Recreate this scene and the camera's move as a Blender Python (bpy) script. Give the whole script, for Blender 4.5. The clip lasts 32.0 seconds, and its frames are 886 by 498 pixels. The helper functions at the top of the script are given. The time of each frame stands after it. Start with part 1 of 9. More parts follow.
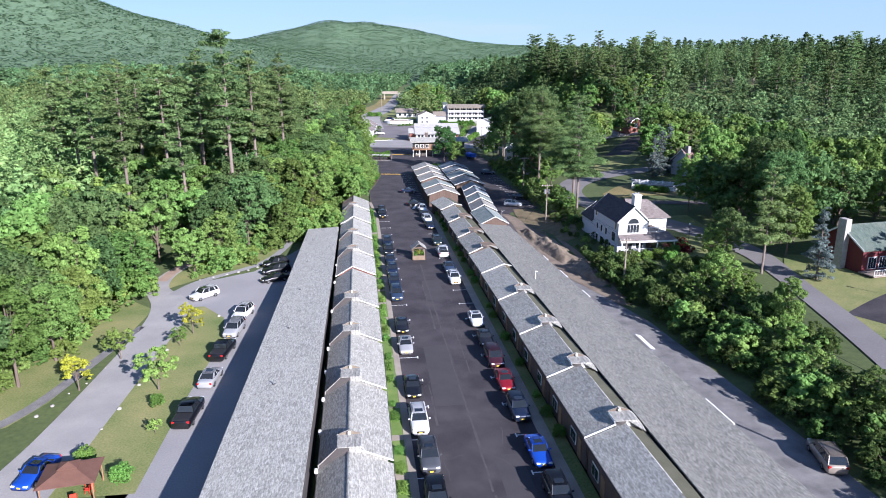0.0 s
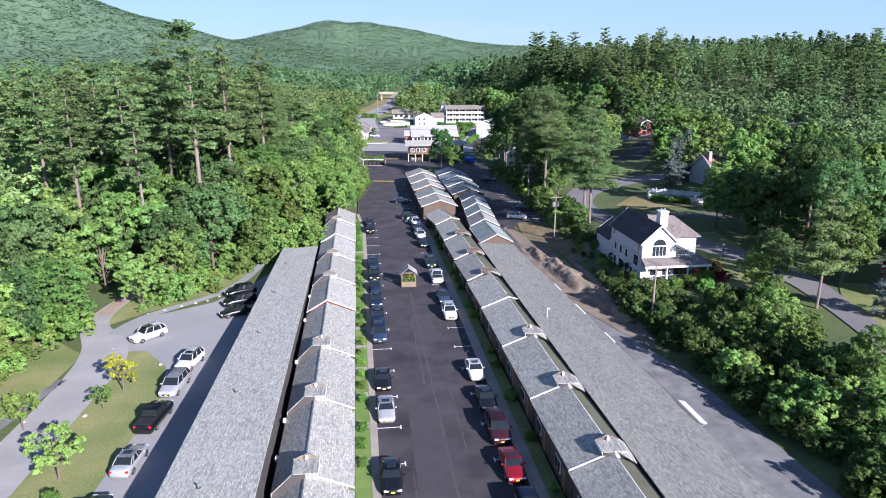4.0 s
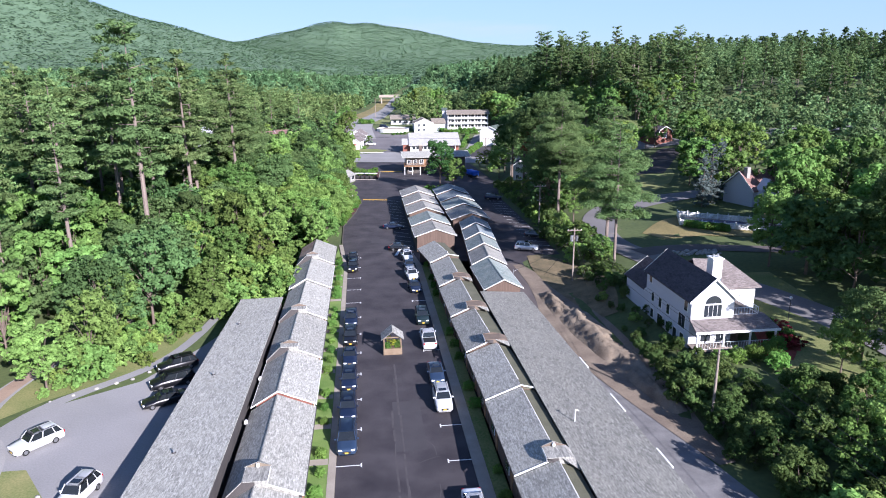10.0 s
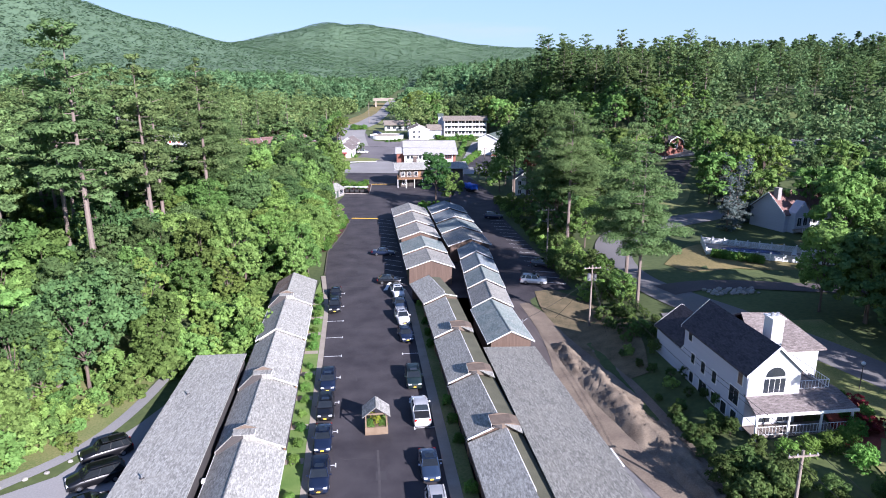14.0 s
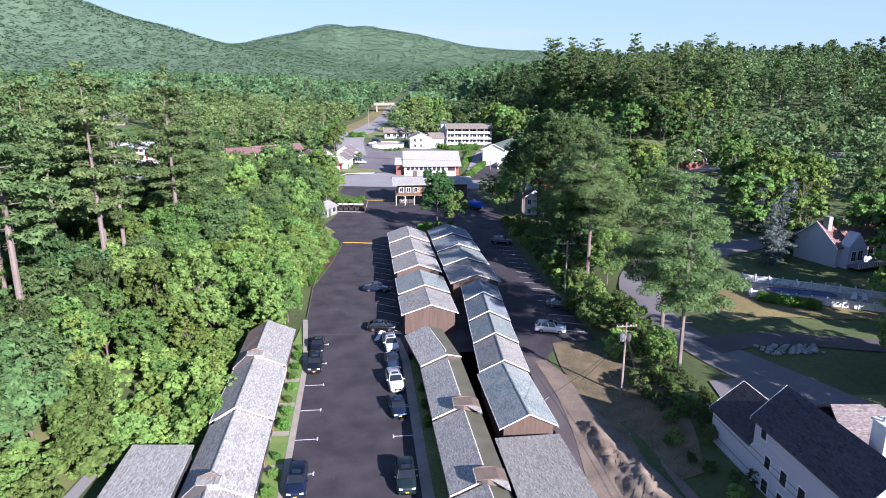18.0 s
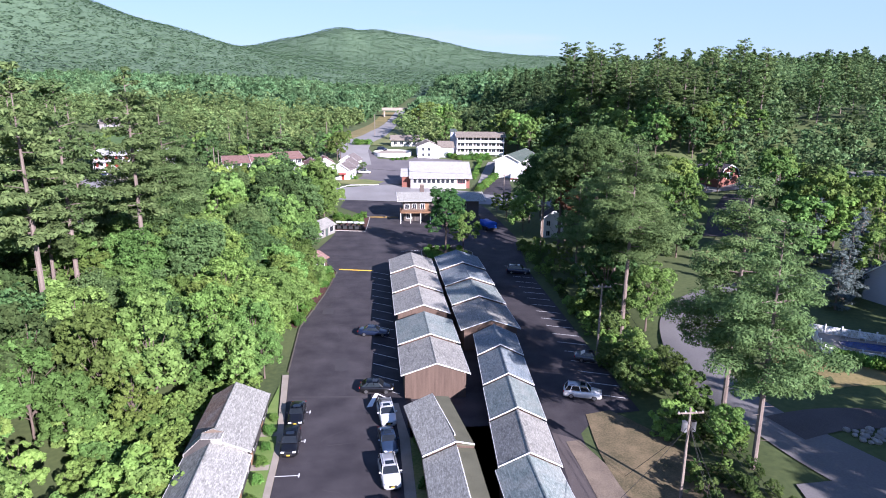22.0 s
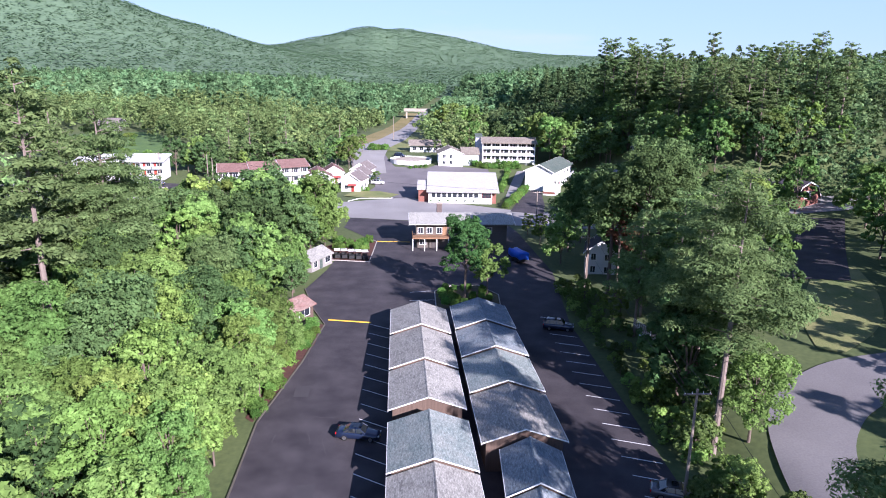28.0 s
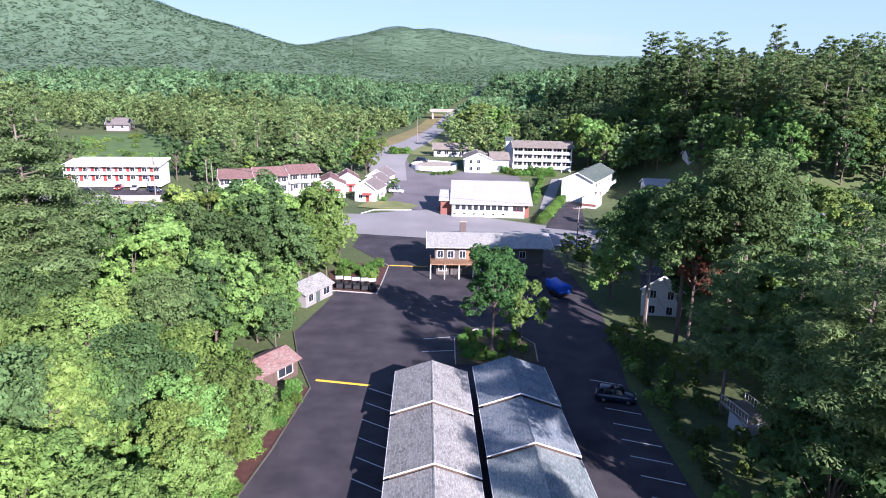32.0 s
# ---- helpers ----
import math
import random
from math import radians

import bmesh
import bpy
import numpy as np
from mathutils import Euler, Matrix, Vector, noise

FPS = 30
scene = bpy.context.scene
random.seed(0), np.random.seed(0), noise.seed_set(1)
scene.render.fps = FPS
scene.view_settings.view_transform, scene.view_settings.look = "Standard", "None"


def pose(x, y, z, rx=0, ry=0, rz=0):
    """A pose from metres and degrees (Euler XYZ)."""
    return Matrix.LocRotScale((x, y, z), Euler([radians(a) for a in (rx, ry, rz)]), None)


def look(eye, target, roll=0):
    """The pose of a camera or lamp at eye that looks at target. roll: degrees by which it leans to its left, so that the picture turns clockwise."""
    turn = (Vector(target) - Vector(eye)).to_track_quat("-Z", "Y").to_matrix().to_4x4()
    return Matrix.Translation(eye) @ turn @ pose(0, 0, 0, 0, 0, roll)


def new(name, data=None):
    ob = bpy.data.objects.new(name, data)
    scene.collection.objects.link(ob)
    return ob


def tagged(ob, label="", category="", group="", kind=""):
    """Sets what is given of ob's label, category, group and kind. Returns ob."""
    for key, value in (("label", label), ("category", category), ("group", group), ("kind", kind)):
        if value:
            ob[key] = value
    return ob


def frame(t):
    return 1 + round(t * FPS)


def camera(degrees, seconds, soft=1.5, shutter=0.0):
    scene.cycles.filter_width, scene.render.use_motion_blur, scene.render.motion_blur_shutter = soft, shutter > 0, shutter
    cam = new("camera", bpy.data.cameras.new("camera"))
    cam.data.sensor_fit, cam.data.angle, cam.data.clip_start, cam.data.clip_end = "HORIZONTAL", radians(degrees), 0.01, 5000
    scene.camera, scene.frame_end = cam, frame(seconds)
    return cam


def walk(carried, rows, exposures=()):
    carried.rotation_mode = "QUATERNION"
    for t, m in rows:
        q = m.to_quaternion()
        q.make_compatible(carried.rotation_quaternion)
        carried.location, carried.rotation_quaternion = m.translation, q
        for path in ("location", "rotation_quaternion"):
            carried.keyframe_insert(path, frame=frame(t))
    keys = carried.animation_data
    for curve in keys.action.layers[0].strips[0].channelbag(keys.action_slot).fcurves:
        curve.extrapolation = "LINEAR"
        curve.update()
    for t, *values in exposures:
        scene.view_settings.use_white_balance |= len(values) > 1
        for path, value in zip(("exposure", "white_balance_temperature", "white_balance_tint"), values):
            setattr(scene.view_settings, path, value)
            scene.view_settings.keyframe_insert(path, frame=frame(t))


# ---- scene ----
cam = camera(67.0, 32.0, 1.0)
PATH = [
    (0, (-9.34, -3.023, 35.637), (-9.1, -1.109, 35.108), 0.0),
    (1, (-8.316, 1.427, 35.442), (-8.077, 3.34, 34.913), -0.1),
    (2, (-7.439, 5.949, 35.338), (-7.201, 7.862, 34.806), -0.2),
    (3, (-7.022, 10.674, 34.838), (-6.778, 12.588, 34.311), -0.1),
    (3.5, (-6.566, 12.86, 34.761), (-6.324, 14.774, 34.234), 0.0),
    (5.5, (-4.706, 21.919, 34.666), (-4.472, 23.834, 34.139), -0.1),
    (6, (-4.354, 24.02, 34.719), (-4.121, 25.935, 34.193), -0.1),
    (7, (-3.601, 27.818, 35.224), (-3.37, 29.733, 34.695), -0.2),
    (8, (-2.796, 31.228, 35.48), (-2.57, 33.144, 34.952), -0.3),
    (9, (-2.105, 34.856, 35.654), (-1.881, 36.772, 35.127), -0.3),
    (10, (-1.524, 38.81, 35.771), (-1.298, 40.726, 35.245), -0.4),
    (11, (-1.163, 42.901, 36.165), (-0.932, 44.816, 35.638), -0.3),
    (12, (-0.451, 46.908, 36.428), (-0.222, 48.824, 35.902), -0.3),
    (13, (-0.398, 51.369, 36.579), (-0.156, 53.285, 36.058), -0.1),
    (14, (0.474, 55.86, 36.927), (0.713, 57.775, 36.405), -0.1),
    (14.5, (0.804, 58.143, 37.106), (1.043, 60.058, 36.584), 0.0),
    (16.5, (2.055, 67.238, 37.681), (2.3, 69.154, 37.162), 0.1),
    (17, (2.183, 69.536, 37.9), (2.431, 71.451, 37.382), 0.3),
    (18, (2.779, 73.94, 38.219), (3.012, 75.858, 37.703), 0.2),
    (19, (3.381, 78.194, 38.855), (3.589, 80.115, 38.339), 0.3),
    (20, (3.566, 82.599, 39.079), (3.778, 84.52, 38.567), 0.8),
    (21, (3.829, 87.26, 38.692), (4.046, 89.184, 38.187), 1.1),
    (22, (4.691, 92.532, 38.535), (4.902, 94.456, 38.03), 0.8),
    (23, (5.297, 97.792, 38.504), (5.507, 99.715, 37.996), 0.8),
    (24, (5.811, 102.105, 38.594), (6.025, 104.028, 38.088), 0.8),
    (25, (6.496, 106.781, 38.345), (6.692, 108.707, 37.842), 1.0),
    (25.5, (6.946, 109.288, 37.971), (7.11, 111.218, 37.476), 1.1),
    (27.5, (8.312, 120.164, 37.863), (8.455, 122.096, 37.365), 1.4),
    (28, (8.993, 123.285, 38.12), (9.129, 125.215, 37.613), 1.0),
    (29, (9.439, 129.243, 37.577), (9.569, 131.176, 37.079), 1.4),
    (30, (10.241, 135.671, 37.393), (10.32, 137.605, 36.89), 1.3),
    (31, (10.779, 141.904, 36.929), (10.845, 143.839, 36.428), 1.3),
    (32, (11.252, 148.008, 36.889), (11.307, 149.942, 36.382), 1.1),
]
walk(cam, [(t, look(eye, target, roll)) for t, eye, target, roll in PATH], [(0, 1.26, 5860, 20), (9, 1.30, 5860, 21), (19, 1.36, 5860, 26), (32, 1.43, 5860, 30)])

# ---- world, sun ----
SUN_DIR = Vector((3.3, -5.75, 2.98)).normalized()
world = bpy.data.worlds.new("sky_world")
scene.world = world
world.use_nodes = True
wn = world.node_tree
sky = wn.nodes.new("ShaderNodeTexSky")
sky.sky_type, sky.sun_disc = "NISHITA", False
sky.sun_elevation = math.asin(SUN_DIR.z)
sky.sun_rotation = math.atan2(SUN_DIR.x, SUN_DIR.y)
sky.air_density, sky.dust_density, sky.ozone_density, sky.altitude = 1.0, 0.0, 5.0, 300
# pale blue summer haze low in the sky, with a thin white cloud veil
tc = wn.nodes.new("ShaderNodeTexCoord")
sx = wn.nodes.new("ShaderNodeSeparateXYZ")
hz = wn.nodes.new("ShaderNodeMapRange")
hz.interpolation_type = "SMOOTHSTEP"
hz.inputs[1].default_value, hz.inputs[2].default_value, hz.inputs[3].default_value, hz.inputs[4].default_value = 0.08, 0.5, 0.8, 0.0
hm = wn.nodes.new("ShaderNodeMixRGB")
hm.inputs[2].default_value = (2.75, 4.05, 5.1, 1)
mp = wn.nodes.new("ShaderNodeMapping")
mp.inputs["Scale"].default_value = (1.2, 1.2, 7.0)
mp.inputs["Location"].default_value = (0.4, 0.0, 0.0)
cn = wn.nodes.new("ShaderNodeTexNoise")
cn.inputs["Scale"].default_value, cn.inputs["Detail"].default_value = 1.6, 6.0
cr = wn.nodes.new("ShaderNodeValToRGB")
cr.color_ramp.elements[0].position, cr.color_ramp.elements[1].position = 0.54, 0.82
mx = wn.nodes.new("ShaderNodeMixRGB")
mx.inputs[2].default_value = (4.6, 4.8, 5.3, 1)
wn.links.new(tc.outputs["Generated"], sx.inputs[0])
wn.links.new(sx.outputs["Z"], hz.inputs[0])
wn.links.new(hz.outputs[0], hm.inputs[0])
wn.links.new(sky.outputs["Color"], hm.inputs[1])
wn.links.new(tc.outputs["Generated"], mp.inputs["Vector"])
wn.links.new(mp.outputs["Vector"], cn.inputs["Vector"])
wn.links.new(cn.outputs["Fac"], cr.inputs["Fac"])
wn.links.new(cr.outputs["Color"], mx.inputs[0])
wn.links.new(hm.outputs["Color"], mx.inputs[1])
bg = wn.nodes["Background"]
wn.links.new(mx.outputs["Color"], bg.inputs["Color"])
bg.inputs["Strength"].default_value = 0.071
sun_data = bpy.data.lights.new("sun", "SUN")
sun_data.energy, sun_data.angle, sun_data.color = 5.0, radians(0.53), (1.0, 0.955, 0.89)
sun = new("sun", sun_data)
sun.matrix_world = look(SUN_DIR * 200, (0, 0, 0))

# ---- materials ----
MATS = {}


def mat(name, a, b=None, scale=3.0, rough=0.8, bump=0.0, metal=0.0, fine=12.0, stretch=(1, 1, 1), per_object=0.0, island=0.0, spec=0.4):
    """A surface with two scales of noise between colours a and b, fine relief, and small shifts from piece to piece."""
    if name in MATS:
        return MATS[name]
    m = bpy.data.materials.new(name)
    m.use_nodes = True
    t = m.node_tree
    p = t.nodes["Principled BSDF"]
    p.inputs["Roughness"].default_value, p.inputs["Metallic"].default_value = rough, metal
    p.inputs["Specular IOR Level"].default_value = spec
    b = b or [min(1, c * 1.25) for c in a]
    co, mp = t.nodes.new("ShaderNodeTexCoord"), t.nodes.new("ShaderNodeMapping")
    mp.inputs["Scale"].default_value = stretch
    n1, n2 = t.nodes.new("ShaderNodeTexNoise"), t.nodes.new("ShaderNodeTexNoise")
    n1.inputs["Scale"].default_value, n2.inputs["Scale"].default_value = scale, scale * fine
    n1.inputs["Detail"].default_value, n2.inputs["Detail"].default_value = 4, 3
    add = t.nodes.new("ShaderNodeMath")
    add.operation = "MULTIPLY_ADD"
    add.inputs[1].default_value = 0.55
    ramp = t.nodes.new("ShaderNodeMapRange")
    ramp.inputs[1].default_value, ramp.inputs[2].default_value = 0.35, 0.72
    half = t.nodes.new("ShaderNodeMath")
    half.operation, half.inputs[1].default_value = "MULTIPLY", 0.45
    mix = t.nodes.new("ShaderNodeMixRGB")
    mix.inputs[1].default_value, mix.inputs[2].default_value = (*a, 1), (*b, 1)
    k = t.links.new
    k(co.outputs["Object"], mp.inputs["Vector"])
    k(mp.outputs["Vector"], n1.inputs["Vector"])
    k(mp.outputs["Vector"], n2.inputs["Vector"])
    k(n2.outputs["Fac"], half.inputs[0])
    k(n1.outputs["Fac"], add.inputs[0])
    k(half.outputs[0], add.inputs[2])
    k(add.outputs[0], ramp.inputs[0])
    k(ramp.outputs[0], mix.inputs[0])
    out = mix.outputs["Color"]
    if per_object or island:
        hsv = t.nodes.new("ShaderNodeHueSaturation")
        k(out, hsv.inputs["Color"])
        rnd = t.nodes.new("ShaderNodeMapRange")
        src = t.nodes.new("ShaderNodeObjectInfo").outputs["Random"] if per_object else t.nodes.new("ShaderNodeNewGeometry").outputs["Random Per Island"]
        amount = per_object or island
        rnd.inputs[3].default_value, rnd.inputs[4].default_value = 1 - amount, 1 + amount
        k(src, rnd.inputs[0])
        k(rnd.outputs[0], hsv.inputs["Value"])
        out = hsv.outputs["Color"]
    k(out, p.inputs["Base Color"])
    if bump:
        bp = t.nodes.new("ShaderNodeBump")
        bp.inputs["Strength"].default_value, bp.inputs["Distance"].default_value = bump, 0.05
        k(n2.outputs["Fac"], bp.inputs["Height"])
        k(bp.outputs["Normal"], p.inputs["Normal"])
    MATS[name] = m
    return m


def shingle_mat(name, a, b, c, along_x=False, rows=0.15):
    """Asphalt shingles in courses, each tab of its own shade, with weathered patches."""
    m = bpy.data.materials.new(name)
    m.use_nodes = True
    t = m.node_tree
    p = t.nodes["Principled BSDF"]
    p.inputs["Roughness"].default_value, p.inputs["Specular IOR Level"].default_value = 0.9, 0.25
    co, mp = t.nodes.new("ShaderNodeTexCoord"), t.nodes.new("ShaderNodeMapping")
    mp.inputs["Rotation"].default_value = (0, 0, 0 if along_x else radians(90))
    br = t.nodes.new("ShaderNodeTexBrick")
    br.inputs["Color1"].default_value, br.inputs["Color2"].default_value = (*a, 1), (*b, 1)
    br.inputs["Mortar"].default_value = (*[v * 0.8 for v in a], 1)
    br.inputs["Scale"].default_value, br.inputs["Brick Width"].default_value = 1.0, 0.5
    br.inputs["Row Height"].default_value, br.inputs["Mortar Size"].default_value = rows, 0.006
    n1 = t.nodes.new("ShaderNodeTexNoise")
    n1.inputs["Scale"].default_value, n1.inputs["Detail"].default_value = 0.5, 6
    n2 = t.nodes.new("ShaderNodeTexNoise")
    n2.inputs["Scale"].default_value, n2.inputs["Detail"].default_value = 8.5, 4
    st = t.nodes.new("ShaderNodeMapping")
    st.inputs["Scale"].default_value = (1.0, 0.34, 1.0) if not along_x else (0.34, 1.0, 1.0)
    r1, r2 = t.nodes.new("ShaderNodeMapRange"), t.nodes.new("ShaderNodeMapRange")
    r1.inputs[1].default_value, r1.inputs[2].default_value = 0.42, 0.66
    r1.inputs[4].default_value = 0.55
    r2.inputs[1].default_value, r2.inputs[2].default_value, r2.inputs[3].default_value, r2.inputs[4].default_value = 0.3, 0.7, 0.68, 1.34
    m1 = t.nodes.new("ShaderNodeMixRGB")
    m1.inputs[2].default_value = (*c, 1)
    hv = t.nodes.new("ShaderNodeHueSaturation")
    oi, rr, mu = t.nodes.new("ShaderNodeObjectInfo"), t.nodes.new("ShaderNodeMapRange"), t.nodes.new("ShaderNodeMath")
    rr.inputs[3].default_value, rr.inputs[4].default_value = 0.9, 1.1
    mu.operation = "MULTIPLY"
    bp = t.nodes.new("ShaderNodeBump")
    bp.inputs["Strength"].default_value, bp.inputs["Distance"].default_value = 0.5, 0.02
    k = t.links.new
    k(co.outputs["Object"], mp.inputs["Vector"])
    k(mp.outputs["Vector"], br.inputs["Vector"])
    k(co.outputs["Object"], n1.inputs["Vector"])
    k(co.outputs["Object"], st.inputs["Vector"])
    k(st.outputs["Vector"], n2.inputs["Vector"])
    k(n1.outputs["Fac"], r1.inputs[0])
    k(n2.outputs["Fac"], r2.inputs[0])
    k(r1.outputs[0], m1.inputs[0])
    k(br.outputs["Color"], m1.inputs[1])
    k(m1.outputs["Color"], hv.inputs["Color"])
    k(oi.outputs["Random"], rr.inputs[0])
    k(rr.outputs[0], mu.inputs[0])
    k(r2.outputs[0], mu.inputs[1])
    k(mu.outputs[0], hv.inputs["Value"])
    k(hv.outputs["Color"], p.inputs["Base Color"])
    k(br.outputs["Fac"], bp.inputs["Height"])
    bp.invert = True
    k(bp.outputs["Normal"], p.inputs["Normal"])
    return m


def leaf_mat(name, a, b, glow=0.32, hue=0.02, trees=0.0):
    """Leaves: light comes partly through them; shade differs from tree to tree and from spray to spray."""
    m = bpy.data.materials.new(name)
    m.use_nodes = True
    t = m.node_tree
    t.nodes.remove(t.nodes["Principled BSDF"])
    outp = t.nodes["Material Output"]
    df, tr, mx = t.nodes.new("ShaderNodeBsdfDiffuse"), t.nodes.new("ShaderNodeBsdfTranslucent"), t.nodes.new("ShaderNodeMixShader")
    mx.inputs[0].default_value = glow
    g, o = t.nodes.new("ShaderNodeNewGeometry"), t.nodes.new("ShaderNodeObjectInfo")
    mc = t.nodes.new("ShaderNodeMixRGB")
    mc.inputs[1].default_value, mc.inputs[2].default_value = (*a, 1), (*b, 1)
    hs = t.nodes.new("ShaderNodeHueSaturation")
    r1, r2 = t.nodes.new("ShaderNodeMapRange"), t.nodes.new("ShaderNodeMapRange")
    r1.inputs[3].default_value, r1.inputs[4].default_value = 0.5 - hue, 0.5 + hue
    r2.inputs[3].default_value, r2.inputs[4].default_value = 0.64, 1.36
    k = t.links.new
    k(g.outputs["Random Per Island"], mc.inputs[0])
    k(mc.outputs["Color"], hs.inputs["Color"])
    k(o.outputs["Random"], r1.inputs[0])
    k(r1.outputs[0], hs.inputs["Hue"])
    sw = t.nodes.new("ShaderNodeMath")
    sw.operation, sw.inputs[1].default_value = "MULTIPLY", 7.31
    fr = t.nodes.new("ShaderNodeMath")
    fr.operation = "FRACT"
    k(o.outputs["Random"], sw.inputs[0])
    k(sw.outputs[0], fr.inputs[0])
    k(fr.outputs[0], r2.inputs[0])
    k(r2.outputs[0], hs.inputs["Value"])
    out = hs.outputs["Color"]
    # older and younger sprays within a crown
    oc, pn, pr, ph = t.nodes.new("ShaderNodeTexCoord"), t.nodes.new("ShaderNodeTexNoise"), t.nodes.new("ShaderNodeMapRange"), t.nodes.new("ShaderNodeHueSaturation")
    pn.inputs["Scale"].default_value, pn.inputs["Detail"].default_value = 0.8, 2
    pr.inputs[1].default_value, pr.inputs[2].default_value, pr.inputs[3].default_value, pr.inputs[4].default_value = 0.3, 0.7, 0.72, 1.3
    k(oc.outputs["Object"], pn.inputs["Vector"])
    k(pn.outputs["Fac"], pr.inputs[0])
    k(pr.outputs[0], ph.inputs["Value"])
    k(out, ph.inputs["Color"])
    out = ph.outputs["Color"]
    if trees:
        # joined woods: trees differ from their neighbours in shade and tint
        co, nz, h2 = t.nodes.new("ShaderNodeTexCoord"), t.nodes.new("ShaderNodeTexVoronoi"), t.nodes.new("ShaderNodeHueSaturation")
        nz.inputs["Scale"].default_value = trees
        fl = t.nodes.new("ShaderNodeMapping")
        fl.inputs["Scale"].default_value = (1, 1, 0.05)
        k(co.outputs["Object"], fl.inputs["Vector"])
        k(fl.outputs["Vector"], nz.inputs["Vector"])
        sp = t.nodes.new("ShaderNodeSeparateColor")
        k(nz.outputs["Color"], sp.inputs["Color"])
        r3, r4 = t.nodes.new("ShaderNodeMapRange"), t.nodes.new("ShaderNodeMapRange")
        r3.inputs[3].default_value, r3.inputs[4].default_value = 0.55, 1.4
        r4.inputs[3].default_value, r4.inputs[4].default_value = 0.485, 0.515
        k(sp.outputs[0], r3.inputs[0])
        k(sp.outputs[1], r4.inputs[0])
        k(r3.outputs[0], h2.inputs["Value"])
        k(r4.outputs[0], h2.inputs["Hue"])
        k(out, h2.inputs["Color"])
        out = h2.outputs["Color"]
    k(out, df.inputs["Color"])
    k(out, tr.inputs["Color"])
    k(df.outputs[0], mx.inputs[1])
    k(tr.outputs[0], mx.inputs[2])
    k(mx.outputs[0], outp.inputs["Surface"])
    return m


ASPHALT = mat("asphalt_dark", (0.019, 0.016, 0.021), (0.082, 0.073, 0.077), 0.26, 0.85, 0.25, fine=60)
ASPHALT_PATCH = mat("asphalt_patch", (0.045, 0.041, 0.045), (0.062, 0.056, 0.060), 0.5, 0.85, 0.25, fine=20)
ASPHALT_OLD = mat("asphalt_old_grey", (0.22, 0.215, 0.215), (0.32, 0.31, 0.31), 0.1, 0.9, 0.2, fine=60)
ROAD_GREY = mat("road_grey", (0.22, 0.21, 0.20), (0.31, 0.30, 0.29), 0.1, 0.9, 0.2, fine=40)
GRAVEL = mat("gravel", (0.105, 0.102, 0.105), (0.27, 0.262, 0.256), 0.5, 0.95, 0.5, fine=40)
DIRT = mat("bare_dirt", (0.125, 0.095, 0.068), (0.34, 0.275, 0.20), 0.5, 0.95, 0.6, fine=20)
MULCH = mat("red_mulch", (0.060, 0.026, 0.020), (0.125, 0.052, 0.038), 1.5, 0.95, 0.6)
MULCH_RED = mat("dyed_red_mulch", (0.20, 0.045, 0.032), (0.32, 0.085, 0.058), 1.5, 0.95, 0.6)
GRASS = mat("lawn_grass", (0.100, 0.150, 0.038), (0.30, 0.265, 0.115), 0.16, 0.95, 0.6, fine=30)
STRIP = mat("mown_grass", (0.095, 0.175, 0.035), (0.20, 0.27, 0.075), 0.5, 0.95, 0.6, fine=20)
GRASS_DRY = mat("dry_grass", (0.14, 0.13, 0.045), (0.30, 0.23, 0.10), 0.09, 0.95, 0.6, fine=30)
FOREST_FLOOR = mat("forest_floor", (0.055, 0.080, 0.026), (0.115, 0.145, 0.048), 0.05, 0.95, 0.6, fine=30)
CONCRETE = mat("concrete", (0.27, 0.232, 0.188), (0.38, 0.335, 0.28), 0.6, 0.9, 0.2, fine=20)
CURB = mat("kerb_concrete", (0.33, 0.30, 0.27), (0.44, 0.41, 0.37), 1.2, 0.9, 0.2)
PAINT_WHITE = mat("road_paint_white", (0.62, 0.62, 0.62), (0.78, 0.78, 0.78), 3, 0.7)
PAINT_YELLOW = mat("road_paint_yellow", (0.62, 0.36, 0.03), (0.78, 0.48, 0.05), 3, 0.7)
SH_GREY = shingle_mat("shingles_grey", (0.215, 0.21, 0.19), (0.36, 0.352, 0.32), (0.375, 0.362, 0.32))
SH_BACK = shingle_mat("shingles_light_grey", (0.25, 0.246, 0.22), (0.42, 0.412, 0.372), (0.36, 0.35, 0.308))
SH_EAST = shingle_mat("shingles_mid_grey", (0.152, 0.151, 0.135), (0.255, 0.251, 0.227), (0.232, 0.227, 0.199))
SH_BLUE = shingle_mat("shingles_blue_grey", (0.135, 0.170, 0.190), (0.235, 0.275, 0.290), (0.31, 0.32, 0.31))
SH_TEAL = shingle_mat("shingles_green_grey", (0.17, 0.215, 0.205), (0.28, 0.32, 0.30), (0.33, 0.34, 0.31))
SH_RUST = shingle_mat("shingles_rusty", (0.20, 0.13, 0.10), (0.30, 0.22, 0.18), (0.34, 0.31, 0.29))
YARD = mat("yard_asphalt", (0.115, 0.105, 0.11), (0.18, 0.168, 0.172), 0.12, 0.9, 0.2, fine=40)
LANE = mat("worn_brown_asphalt", (0.075, 0.062, 0.062), (0.14, 0.118, 0.112), 0.2, 0.9, 0.25, fine=40)
LANE_GREY = mat("lane_grey", (0.15, 0.14, 0.14), (0.22, 0.21, 0.205), 0.12, 0.9, 0.2, fine=40)
SH_DARK = shingle_mat("shingles_charcoal", (0.048, 0.043, 0.052), (0.082, 0.074, 0.086), (0.085, 0.076, 0.086))
